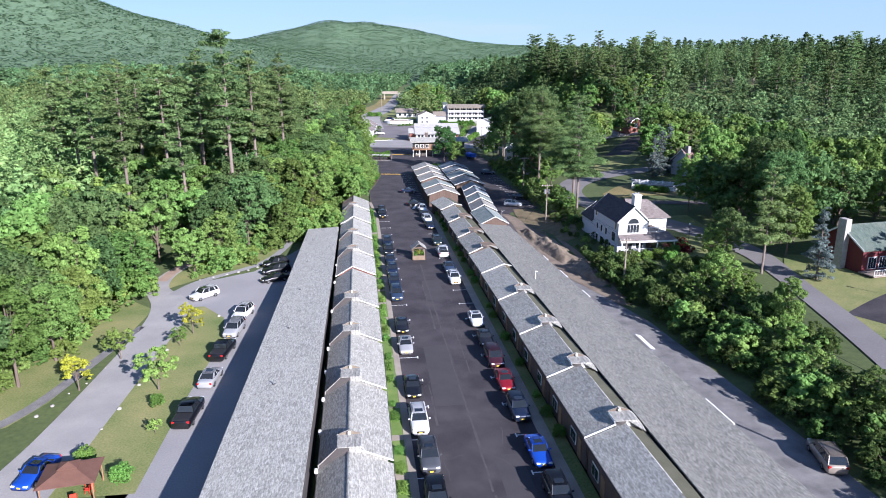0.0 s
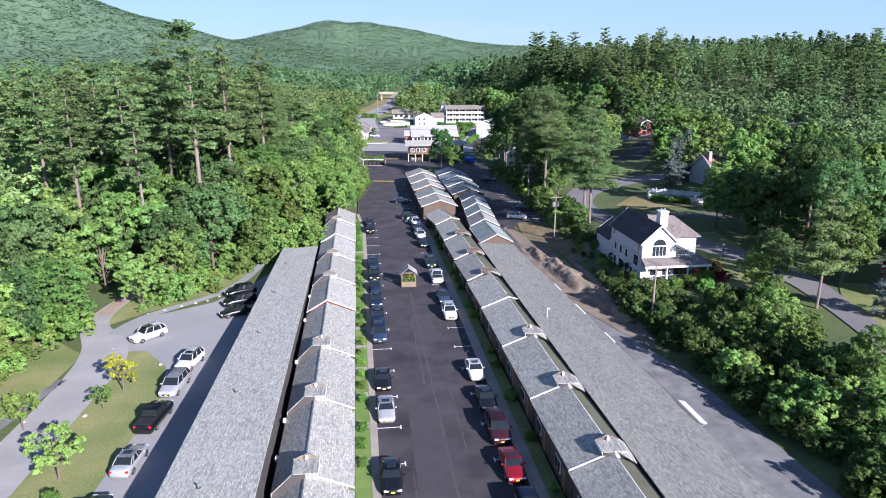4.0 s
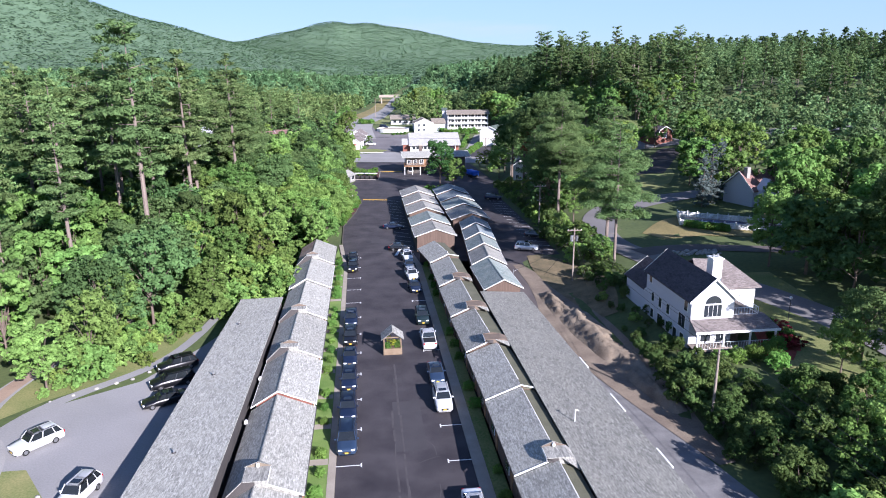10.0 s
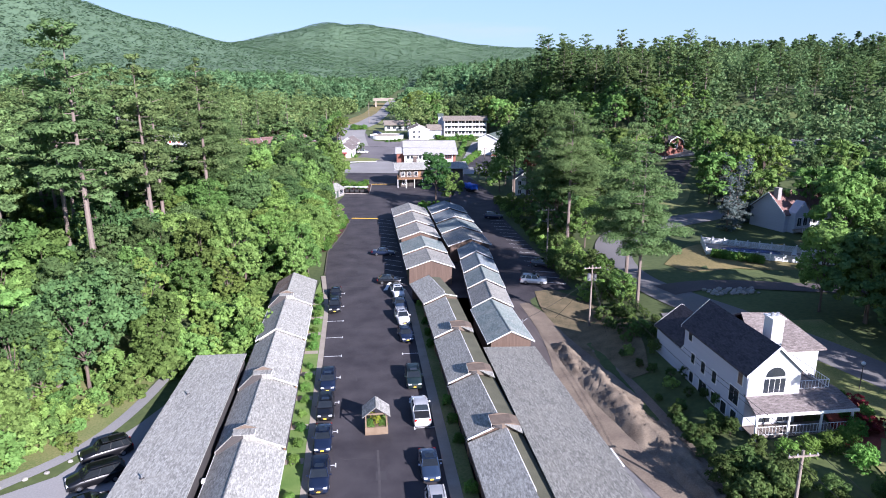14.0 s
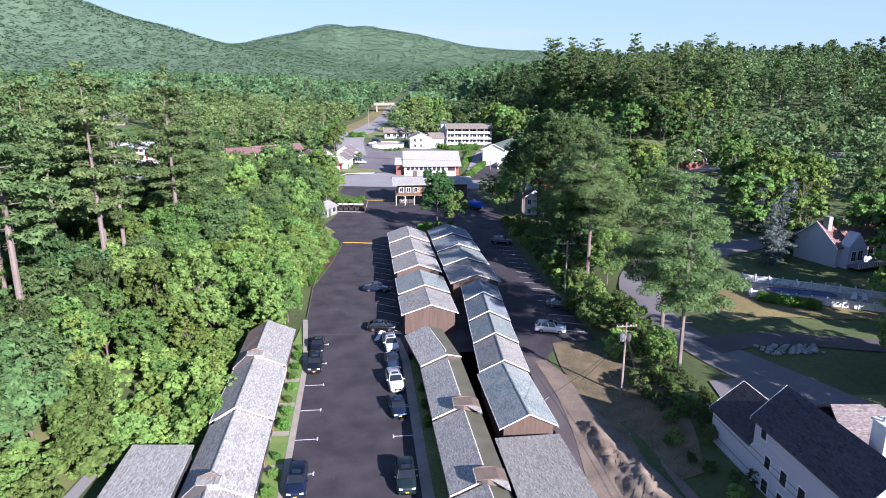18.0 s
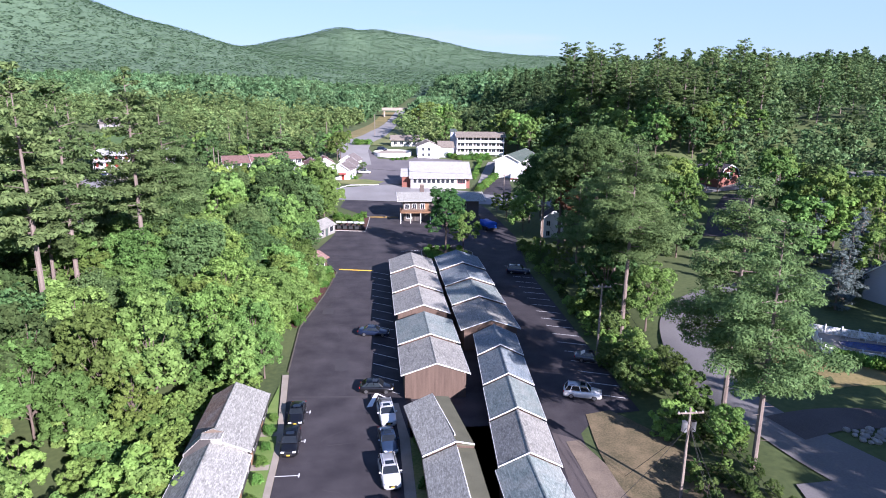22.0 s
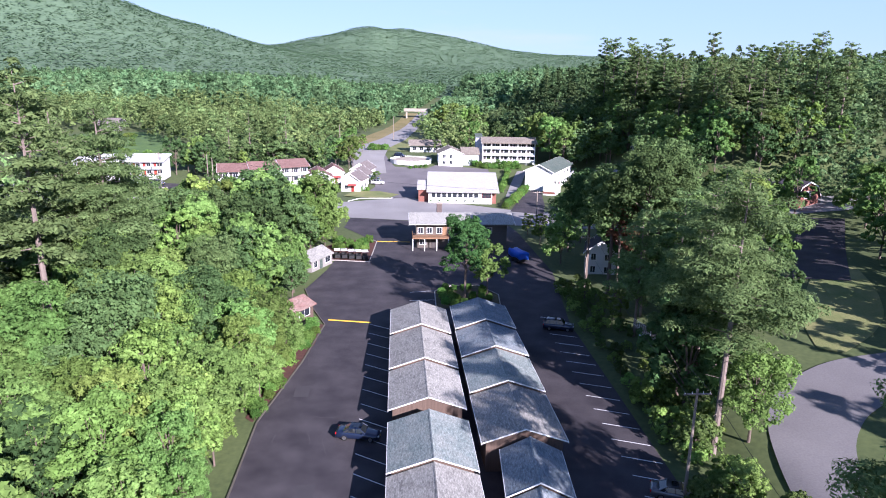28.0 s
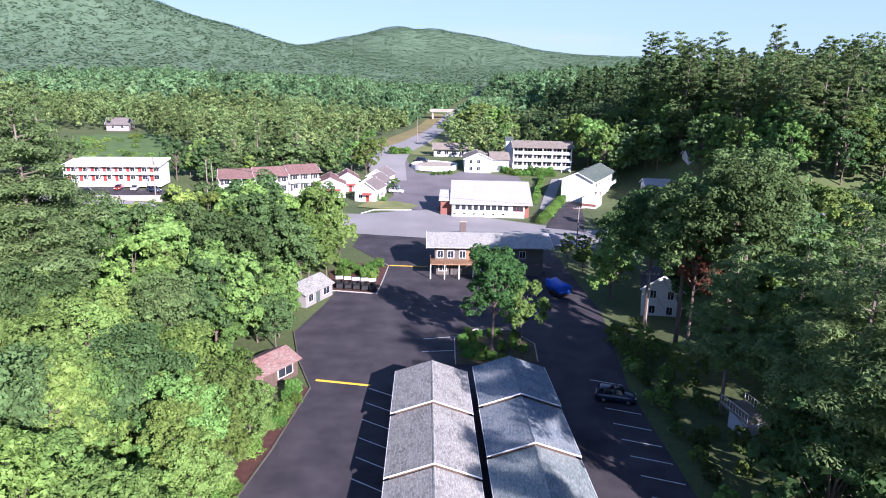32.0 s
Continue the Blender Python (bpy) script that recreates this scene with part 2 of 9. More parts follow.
SH_BROWN = shingle_mat("shingles_brown", (0.125, 0.105, 0.098), (0.205, 0.178, 0.168), (0.18, 0.155, 0.145), along_x=True)
SH_RED = shingle_mat("shingles_red_brown", (0.15, 0.085, 0.075), (0.24, 0.14, 0.12), (0.22, 0.14, 0.12))
SH_TAN = shingle_mat("shingles_tan", (0.16, 0.135, 0.11), (0.25, 0.215, 0.18), (0.23, 0.20, 0.165), along_x=True)
SH_SHED = shingle_mat("shingles_weathered_red", (0.19, 0.10, 0.085), (0.28, 0.17, 0.145), (0.25, 0.21, 0.175))
SH_GREEN = shingle_mat("shingles_green", (0.058, 0.082, 0.070), (0.105, 0.135, 0.115), (0.12, 0.135, 0.115))
SH_WHITE = shingle_mat("shingles_pale", (0.36, 0.35, 0.34), (0.45, 0.44, 0.425), (0.43, 0.415, 0.395), along_x=True)
TAN_WOOD = mat("weathered_tan_boards", (0.15, 0.118, 0.085), (0.25, 0.205, 0.155), 1.5, 0.85, 0.2)
SADDLE_BROWN = mat("weathered_brown_felt", (0.115, 0.085, 0.065), (0.20, 0.155, 0.12), 1.2, 0.9, 0.3)
ROLL_ROOF = mat("olive_roll_roofing", (0.085, 0.085, 0.055), (0.14, 0.135, 0.09), 0.5, 0.9, 0.3, fine=20)
WHITE_TRIM = mat("white_trim", (0.70, 0.70, 0.68), (0.82, 0.82, 0.80), 2, 0.5)
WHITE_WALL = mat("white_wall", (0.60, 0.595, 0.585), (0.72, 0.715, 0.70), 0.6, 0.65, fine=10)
# darkened and blued to hold the shade on the pale house's west wall
SIDING = mat("pale_clapboard_shade_toned", (0.42, 0.44, 0.50), (0.51, 0.53, 0.59), 0.8, 0.6, 0.1, stretch=(0.2, 0.2, 9))
BROWN_WOOD = mat("brown_stained_siding", (0.082, 0.054, 0.041), (0.145, 0.098, 0.074), 0.8, 0.8, 0.3, stretch=(6, 6, 0.4))
BRICK_RED = mat("red_brick_wall", (0.17, 0.065, 0.048), (0.27, 0.115, 0.085), 3, 0.85, 0.3)
CHIMNEY = mat("dark_weathered_brick", (0.085, 0.062, 0.055), (0.15, 0.115, 0.10), 3, 0.9, 0.3)
BEIGE_WALL = mat("grey_beige_siding", (0.22, 0.205, 0.19), (0.30, 0.28, 0.26), 0.8, 0.75, 0.1, stretch=(0.2, 0.2, 9))
DARK_RED = mat("dark_red_clapboard", (0.105, 0.018, 0.022), (0.155, 0.03, 0.034), 1.0, 0.6, 0.1, stretch=(0.2, 0.2, 9))
# for dark walls, doors and trim, and for shade painted in slots and under saddles
DARK_SIDE = mat("dark_wall_and_shade", (0.05, 0.045, 0.045), (0.085, 0.075, 0.07), 0.8, 0.8)
WOOD_GREY = mat("weathered_pole_wood", (0.20, 0.16, 0.13), (0.32, 0.27, 0.23), 1.5, 0.85, 0.4, stretch=(6, 6, 0.5))
WOOD_BROWN = mat("cedar_wood", (0.20, 0.11, 0.06), (0.34, 0.20, 0.11), 1.5, 0.75, 0.3)
BARK = mat("bark_brown", (0.10, 0.075, 0.06), (0.20, 0.155, 0.125), 1.2, 0.95, 0.6, stretch=(3, 3, 0.6))
BARK_PINE = mat("bark_pine", (0.14, 0.108, 0.09), (0.27, 0.22, 0.19), 0.8, 0.95, 0.6, stretch=(3, 3, 0.5))
GLASS = mat("window_glass", (0.02, 0.025, 0.03), (0.035, 0.04, 0.05), 0.6, 0.06, spec=0.6)
METAL = mat("galvanised_metal", (0.42, 0.43, 0.45), (0.55, 0.56, 0.58), 4, 0.4, metal=0.8)
STONE = mat("field_stone", (0.26, 0.245, 0.22), (0.40, 0.38, 0.35), 2.5, 0.9, 0.4, per_object=0.2)
RED_PAINT = mat("red_paint", (0.26, 0.030, 0.024), (0.34, 0.05, 0.036), 2, 0.5)
LEAF_A = leaf_mat("leaves_maple", (0.118, 0.204, 0.052), (0.190, 0.300, 0.086))
LEAF_DEEP = leaf_mat("leaves_maple_deep", (0.066, 0.150, 0.046), (0.112, 0.220, 0.070))
LEAF_B = leaf_mat("leaves_oak_dark", (0.070, 0.126, 0.046), (0.116, 0.188, 0.068))
LEAF_Y = leaf_mat("leaves_ash_light", (0.146, 0.234, 0.054), (0.215, 0.320, 0.086))
LEAF_S = leaf_mat("leaves_shrub", (0.064, 0.112, 0.034), (0.122, 0.180, 0.058))
LEAF_P = leaf_mat("needles_pine", (0.108, 0.172, 0.064), (0.168, 0.244, 0.092), 0.3, 0.016)
LEAF_H = leaf_mat("needles_hemlock", (0.072, 0.120, 0.050), (0.125, 0.185, 0.076), 0.3, 0.015)
LEAF_SPRUCE = leaf_mat("needles_blue_spruce", (0.095, 0.130, 0.125), (0.18, 0.22, 0.21), 0.35, 0.01)
LEAF_FAR = leaf_mat("leaves_far", (0.122, 0.204, 0.072), (0.185, 0.282, 0.104), 0.32, trees=0.11)
# bluer than LEAF_FAR: the haze of distance is mixed into the leaf colour
LEAF_MID = leaf_mat("leaves_mid_hazed", (0.105, 0.182, 0.080), (0.145, 0.235, 0.108), 0.35, trees=0.05)
LEAF_HEDGE = leaf_mat("leaves_hedge", (0.090, 0.185, 0.038), (0.175, 0.310, 0.075))
LEAF_RED = leaf_mat("leaves_red", (0.10, 0.018, 0.02), (0.24, 0.05, 0.04))
LEAF_RUST = leaf_mat("leaves_rusty", (0.20, 0.085, 0.055), (0.34, 0.16, 0.10))
LEAF_YEL = leaf_mat("leaves_yellow", (0.28, 0.32, 0.03), (0.44, 0.48, 0.07))

# ---- mesh helpers ----
def quads_mesh(name, verts, faces, material, smooth=False):
    me = bpy.data.meshes.new(name)
    me.from_pydata(np.asarray(verts).tolist(), [], [tuple(int(i) for i in f) for f in faces])
    me.materials.append(material)
    if smooth:
        me.polygons.foreach_set("use_smooth", [True] * len(me.polygons))
    me.update()
    return me


def part_mesh(name, me, parent, label="", at=None):
    ob = new(name, me)
    if parent is not None:
        ob.parent = parent
    if at is not None:
        ob.matrix_basis = at
    if label:
        ob["label"] = label
    return ob


def part(name, bm, material, parent, label="", at=None, smooth=False):
    me = bpy.data.meshes.new(name)
    bm.to_mesh(me)
    bm.free()
    me.materials.append(material)
    if smooth:
        me.polygons.foreach_set("use_smooth", [True] * len(me.polygons))
    return part_mesh(name, me, parent, label, at)


def thing(name, m, label, category, group="", kind=""):
    ob = new(name)
    ob.matrix_basis = m
    ob.empty_display_size = 0.2
    return tagged(ob, label, category, group, kind)


def box_into(bm, x0, x1, y0, y1, z0, z1, bevel=0.0, m=None):
    r = bmesh.ops.create_cube(bm, size=1.0)
    vs = r["verts"]
    for v in vs:
        v.co = Vector(((x0 + x1) / 2 + v.co.x * (x1 - x0), (y0 + y1) / 2 + v.co.y * (y1 - y0), (z0 + z1) / 2 + v.co.z * (z1 - z0)))
        if m is not None:
            v.co = m @ v.co
    if bevel:
        es = list({e for v in vs for e in v.link_edges})
        bmesh.ops.bevel(bm, geom=es, offset=bevel, segments=1, affect="EDGES")
    return bm


def box(x0, x1, y0, y1, z0, z1, bevel=0.0):
    return box_into(bmesh.new(), x0, x1, y0, y1, z0, z1, bevel)


def prism(outline, axis_from, axis_to, axis="y"):
    """An outline of (a, z) pairs pushed along y or x."""
    bm = bmesh.new()
    put = (lambda a, z, s: (a, s, z)) if axis == "y" else (lambda a, z, s: (s, a, z))
    f0 = [bm.verts.new(put(a, z, axis_from)) for a, z in outline]
    f1 = [bm.verts.new(put(a, z, axis_to)) for a, z in outline]
    n = len(outline)
    bm.faces.new(f0)
    bm.faces.new(list(reversed(f1)))
    for i in range(n):
        bm.faces.new([f0[(i + 1) % n], f0[i], f1[i], f1[(i + 1) % n]])
    bmesh.ops.recalc_face_normals(bm, faces=bm.faces)
    return bm


def slab(points, thick):
    """A sheet through four corner points (in order round), with thickness downwards."""
    bm = bmesh.new()
    top = [bm.verts.new(p) for p in points]
    low = [bm.verts.new((p[0], p[1], p[2] - thick)) for p in points]
    n = len(points)
    bm.faces.new(top)
    bm.faces.new(list(reversed(low)))
    for i in range(n):
        bm.faces.new([top[i], low[i], low[(i + 1) % n], top[(i + 1) % n]])
    bmesh.ops.recalc_face_normals(bm, faces=bm.faces)
    return bm


def tube_into(bm, a, b, r0, r1, n=6):
    a, b = Vector(a), Vector(b)
    q = (b - a).to_track_quat("Z", "Y")
    rings = []
    for p, r in ((a, r0), (b, r1)):
        rings.append([bm.verts.new(p + q @ Vector((r * math.cos(2 * math.pi * i / n), r * math.sin(2 * math.pi * i / n), 0))) for i in range(n)])
    for i in range(n):
        bm.faces.new([rings[0][i], rings[0][(i + 1) % n], rings[1][(i + 1) % n], rings[1][i]])
    bm.faces.new(rings[1])
    bm.faces.new(list(reversed(rings[0])))
    return bm


def tube(a, b, r0, r1=None, n=8):
    return tube_into(bmesh.new(), a, b, r0, r0 if r1 is None else r1, n)


def smooth01(a, b, v):
    t = np.clip((np.asarray(v, float) - a) / (b - a), 0, 1)
    return t * t * (3 - 2 * t)


def ridge_height(az, knots):
    a, h = zip(*knots)
    fine = np.arange(-80, 80, 0.25)
    bell = np.exp(-(np.arange(-14, 15) / 5.0) ** 2)
    soft = np.convolve(np.pad(np.interp(fine, a, h), 14, mode="edge"), bell / bell.sum(), mode="valid")
    return np.interp(az, fine, soft)


def ground_z(x, y):
    """Height of the land: level round the motel, rising to a wooded hill on the east and to the mountains beyond."""
    x, y = np.asarray(x, float), np.asarray(y, float)
    foot = 34.5 - 4.0 * smooth01(84, 104, y) + 10 * smooth01(136, 165, y)
    z = 2.0 * smooth01(0, 7.5, x - foot) * (1 - smooth01(225, 262, y) * smooth01(110, 60, x))
    z = z + 0.055 * np.clip(x - foot - 7.5, 0, 40) * (1 - smooth01(225, 270, y) * smooth01(110, 60, x))
    z = z + 13 * smooth01(78, 190, x) * smooth01(60, 330, y)
    z = z + 10 * smooth01(80, 104, x) * smooth01(285, 316, y)
    level = smooth01(15, 10.5, np.hypot(x - 73.5, y - 168.5))
    z = z * (1 - level) + 3.3 * level
    z = z + 5 * smooth01(190, 420, x) * (1 - 0.6 * smooth01(300, 900, y))
    z = z * (1 - smooth01(800, 1500, y)) + 28 * smooth01(-150, 420, x) * smooth01(800, 1500, y)
    z = z + 5.0 * smooth01(345, 420, y) + 2.0 * smooth01(-40, -90, x) * smooth01(290, 340, y)
    z = z + 7 * smooth01(400, 620, y) * smooth01(0, -120, x)
    z = z + 5 * smooth01(-90, -260, x) * (1 - smooth01(300, 420, y))
    d = np.hypot(x, y - 60)
    z = z + 2.0 * np.sin(x * 0.031 + 1.0) * np.cos(y * 0.027) * smooth01(380, 600, d)
    # the main peak with its shoulder, and the long west ridge in front of it
    az = np.degrees(np.arctan2(x, np.maximum(y - 60, 1e-3)))
    wave = 1 + 0.035 * np.sin(x * 0.011) * np.cos(y * 0.009) + 0.02 * np.sin(x * 0.027 + y * 0.019)
    peak = ridge_height(az, ((-40, 90), (-20, 95), (-10.5, 114), (-7.5, 148), (-5.0, 182), (-3.2, 206), (-1.0, 220), (1.0, 213), (3.0, 190), (6.0, 146), (9, 108), (13, 92), (25, 70), (45, 50)))
    west = ridge_height(az, ((-70, 330), (-40, 330), (-27, 296), (-21.4, 224), (-18, 180), (-15.1, 144), (-12, 110), (-9.5, 84), (-7, 66), (-4, 52), (-2, 38), (1, 22), (6, 8), (10, 0)))
    z = z + peak * wave * np.exp(-(((d - 3300) / 560) ** 2)) * (y > 60)
    z = z + west * wave * np.exp(-(((d - 2250) / 640) ** 2)) * (y > 60)
    return z

# ---- ground ----
def flat_poly(name, pts, z, material, label, category, kind="structure", thick=0.0):
    bm = bmesh.new()
    vs = [bm.verts.new((x, y, z)) for x, y in pts]
    f = bm.faces.new(vs)
    if f.normal.z < 0:
        f.normal_flip()
    if thick:
        r = bmesh.ops.extrude_face_region(bm, geom=[f])
        for v in r["geom"]:
            if isinstance(v, bmesh.types.BMVert):
                v.co.z -= thick
        bmesh.ops.recalc_face_normals(bm, faces=bm.faces)
    bmesh.ops.triangulate(bm, faces=bm.faces)
    ob = part(name, bm, material, None)
    return tagged(ob, label, category, "", kind)


def spread(a, b, mid0, mid1, n_out, n_mid, power=2.2):
    lo = mid0 - (mid0 - a) * np.linspace(1, 0, n_out, endpoint=False) ** power
    hi = mid1 + (b - mid1) * np.linspace(0, 1, n_out + 1)[1:] ** power
    return np.concatenate([lo, np.linspace(mid0, mid1, n_mid), hi])


gx = spread(-3000, 3200, -120, 200, 60, 110)
gy = spread(-700, 4200, -40, 440, 70, 130)
GX, GY = np.meshgrid(gx, gy)
GZ = ground_z(GX, GY) - 0.06
nx = len(gx)
idx = np.arange(len(gx) * len(gy)).reshape(len(gy), nx)
faces = np.stack([idx[:-1, :-1], idx[:-1, 1:], idx[1:, 1:], idx[1:, :-1]], -1).reshape(-1, 4)
ground = part_mesh("ground", quads_mesh("ground", np.stack([GX, GY, GZ], -1).reshape(-1, 3), faces, FOREST_FLOOR, True), None)
# slopes beyond 1000 m carry the distant haze in their base colour
ground.data.materials.append(mat("far_slopes_hazed", (0.085, 0.142, 0.080), (0.120, 0.190, 0.108), 0.012, 0.95, 0.0, fine=9))
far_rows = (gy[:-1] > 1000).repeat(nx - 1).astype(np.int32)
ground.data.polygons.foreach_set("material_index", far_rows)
tagged(ground, "green wooded ground rising to hills and mountains", "ground", "", "structure")

# ---- car parks, drives, roads ----
flat_poly("car_park", [(-5.1, 10), (8.6, 10), (8.6, 160), (12, 160), (22, 160), (23.2, 131), (25.4, 131), (25.8, 139), (26.6, 147), (27.6, 157.5), (31, 161.5), (36.2, 162), (36.4, 222), (40, 250), (39, 285), (38, 292.5),
    (-3.6, 301.6), (-4.5, 290), (3.6, 276), (3.2, 258), (-4, 259.5), (-5, 252), (-7.6, 240), (-5.2, 230), (-2.2, 222.3), (-3.8, 208), (-6.6, 192), (-6.6, 178), (-5.1, 158)],
    0.0, ASPHALT, "dark asphalt car park between the motel rows", "car park")
flat_poly("drive_gravel", [(22.5, 30), (34, 30), (33.6, 50), (31.5, 82.8), (28.6, 96), (26.5, 118), (25, 131), (21.5, 131), (22, 100)], -0.01, GRAVEL, "grey gravel drive along the back of the motel", "drive")
flat_poly("parking_gravel", [(-30, 30), (-19, 30), (-19, 137), (-24, 124), (-28.7, 115), (-37, 109.5), (-40, 104), (-39, 98.7), (-35.5, 97), (-30.1, 92.5), (-28.5, 84), (-29.4, 68), (-29.7, 52), (-31, 44)],
    0.0, ASPHALT_OLD, "grey gravel parking beside the long building", "car park")
flat_poly("lawn", [(-37.4, 50), (-29.5, 50), (-29.2, 68), (-28.2, 84), (-29.8, 92.2), (-33.6, 97.4), (-36.4, 97.4), (-36.8, 85), (-37, 70)], 0.02, GRASS, "patchy summer lawn beside the drive", "lawn")
flat_poly("lawn", [(-60, 58.6), (-46, 63), (-44.0, 68), (-42.6, 78), (-41.6, 85), (-41.0, 97), (-47, 103), (-60, 106)], 0.005, GRASS, "long summer grass beside the drive", "lawn")
flat_poly("lawn", [(-43.0, 105), (-37.4, 111.7), (-29.4, 117.8), (-26.4, 125), (-24.6, 140), (-21, 140), (-20.5, 150), (-41, 150), (-40.8, 127), (-42.6, 113)], 0.005, GRASS, "green grass verge with low weeds at the wood", "lawn")

def drape(name, pts, lift, material, label, category):
    """A flat sheet of any outline laid over the rising land."""
    bm = bmesh.new()
    bm.faces.new([bm.verts.new((x, y, 0)) for x, y in pts])
    bmesh.ops.triangulate(bm, faces=bm.faces)
    for _ in range(4):
        es = [e for e in bm.edges if e.calc_length() > 3]
        if es:
            bmesh.ops.subdivide_edges(bm, edges=es, cuts=1, use_grid_fill=True)
            bmesh.ops.triangulate(bm, faces=bm.faces)
    bmesh.ops.recalc_face_normals(bm, faces=bm.faces)
    for v in bm.verts:
        v.co.z = float(ground_z(v.co.x, v.co.y)) + lift
    if sum(f.normal.z for f in bm.faces) < 0:
        bmesh.ops.reverse_faces(bm, faces=bm.faces)
    return tagged(part(name, bm, material, None), label, category, "", "structure")


def ribbon(name, pts, material, label, category, lift=0.06):
    """A lane laid over the land: rows of x, y, half width along its middle line."""
    pts = np.array(pts, float)
    seg = np.r_[0, np.cumsum(np.hypot(*np.diff(pts[:, :2], axis=0).T))]
    s = np.linspace(0, seg[-1], max(4, int(seg[-1] / 1.5)))
    c = np.stack([np.interp(s, seg, pts[:, i]) for i in range(3)], -1)
    for _ in range(6):
        c[1:-1] = (c[:-2] + 2 * c[1:-1] + c[2:]) / 4
    d = np.gradient(c[:, :2], axis=0)
    d /= np.linalg.norm(d, axis=1)[:, None]
    side = np.stack([d[:, 1], -d[:, 0]], -1)
    cols = np.linspace(-1, 1, 7)
    v = np.stack([c[:, :2] + side * (c[:, 2:3] * k) for k in cols], 1)
    z = ground_z(v[..., 0], v[..., 1]) + lift
    v = np.concatenate([v, z[..., None]], -1).reshape(-1, 3)
    n = len(cols)
    f = [(r * n + k, r * n + k + 1, (r + 1) * n + k + 1, (r + 1) * n + k) for r in range(len(s) - 1) for k in range(n - 1)]
    return tagged(part_mesh(name, quads_mesh(name, v, f, material, True), None), label, category, "", "structure")


drape("road", [(-160, 333), (-60, 312), (-3.6, 301.6), (47, 291), (120, 276), (180, 250), (180, 262), (120, 290), (53, 309), (41, 313.5), (14, 331), (9, 331.5), (-6, 324.5), (-60, 330), (-160, 352)],
    0.06, ROAD_GREY, "pale grey worn main road crossing behind the motel", "road")
ribbon("path_drive", [(-42, 36, 4.5), (-40.3, 48, 3.6), (-39.2, 58, 2.9), (-38.6, 70, 2.7), (-38.0, 85, 2.6), (-37.8, 95, 3.0), (-39.5, 101, 2.6), (-43.4, 106, 1.7), (-43.6, 114, 1.3), (-41.5, 122, 1.1), (-39, 129, 1.0), (-36.5, 136, 0.9)], mat("pale_drive", (0.25, 0.24, 0.235), (0.36, 0.345, 0.33), 0.25, 0.95, 0.4, fine=30), "narrow pale drive winding into the woods", "drive", 0.03)
ribbon("dirt_track", [(-43.5, 111, 0.9), (-43.3, 116, 1.0), (-41.3, 123, 0.95), (-38.8, 130, 0.9), (-36.2, 137, 0.8)], mat("track_dirt", (0.27, 0.19, 0.14), (0.40, 0.30, 0.23), 0.4, 0.95, 0.4, fine=20), "bare brown earth track into the wood", "path", 0.045)
ribbon("foot_path", [(-49, 60, 0.7), (-45.2, 66, 0.75), (-43.3, 76, 0.7), (-41.8, 84.5, 0.6), (-40.6, 90, 0.5)], GRAVEL, "pale gravel footpath through the grass", "path", 0.03)
ribbon("path_lane", [(-39.6, 103.5, 1.0), (-37.8, 109.5, 0.9), (-33, 114.4, 0.75), (-28.8, 118.0, 0.7), (-26.0, 124.5, 0.7), (-24.4, 133, 0.7), (-23.6, 141, 0.6)], ASPHALT_OLD, "pale path round the gravel parking", "path", 0.035)
ribbon("lane", [(40, 10, 2.6), (47.2, 45, 2.3), (51.8, 63, 2.1), (54.4, 74, 2.0), (57.8, 90, 1.9), (60.4, 104, 2.4), (59.6, 115, 2.9), (56.6, 127, 3.0), (52.4, 138, 3.6), (49.4, 147, 3.6), (47.2, 157, 2.8), (46.8, 165, 2.7), (48.0, 174, 3.2), (51.6, 183, 4.0), (57.0, 190, 4.8), (66, 195.4, 5.0), (80, 198.4, 3.8), (97, 202, 3.1), (112, 206, 3)], LANE_GREY, "grey lane between the houses", "road")
# darker asphalt than the lane's puts the tree shade on this branch into colour
ribbon("lane_branch", [(48.5, 153, 2.8), (54, 154.3, 2.5), (60, 153.2, 2.2), (66, 149.6, 2.2), (74, 145.5, 2.2), (84, 141, 2.2)], LANE, "drive to the pale house with tree shade in its colour", "drive", 0.075)
ribbon("lawn_dry", [(56, 164, 3), (66, 168, 9), (78, 166, 9), (88, 168, 6)], GRASS_DRY, "sun-dried yellow lawn round the pool", "lawn", 0.03)
ribbon("lawn_east", [(47, 96, 3), (51, 106, 5), (54, 116, 6), (57, 126, 5), (59, 136, 4)], GRASS, "mown green lawn beside the pale house", "lawn", 0.03)
ribbon("lane_far", [(84, 232, 4.5), (97, 254, 5), (110, 272, 4)], ASPHALT, "shaded asphalt yard before the barn", "drive", 0.1)
ribbon("lawn_north", [(67, 203, 1.6), (72, 209.5, 4.4), (78, 217, 5.6), (85, 228, 5.0), (92, 240, 3)], GRASS, "sunlit yellowish lawn beside the lane", "lawn", 0.05)
ribbon("court", [(43, 141, 2.2), (47, 140, 3.2), (52, 140, 3)], LANE_GREY, "paved court behind the pale house", "drive", 0.07)
ribbon("lawn_south", [(58, 66, 4), (63, 78, 7), (66, 90, 8), (70, 100, 6)], GRASS, "mown green lawn before the red house", "lawn", 0.03)
ribbon("drive_south", [(58, 72, 4), (66, 76, 4.5), (78, 80, 5)], ASPHALT, "dark asphalt drive of the red house", "drive", 0.05)


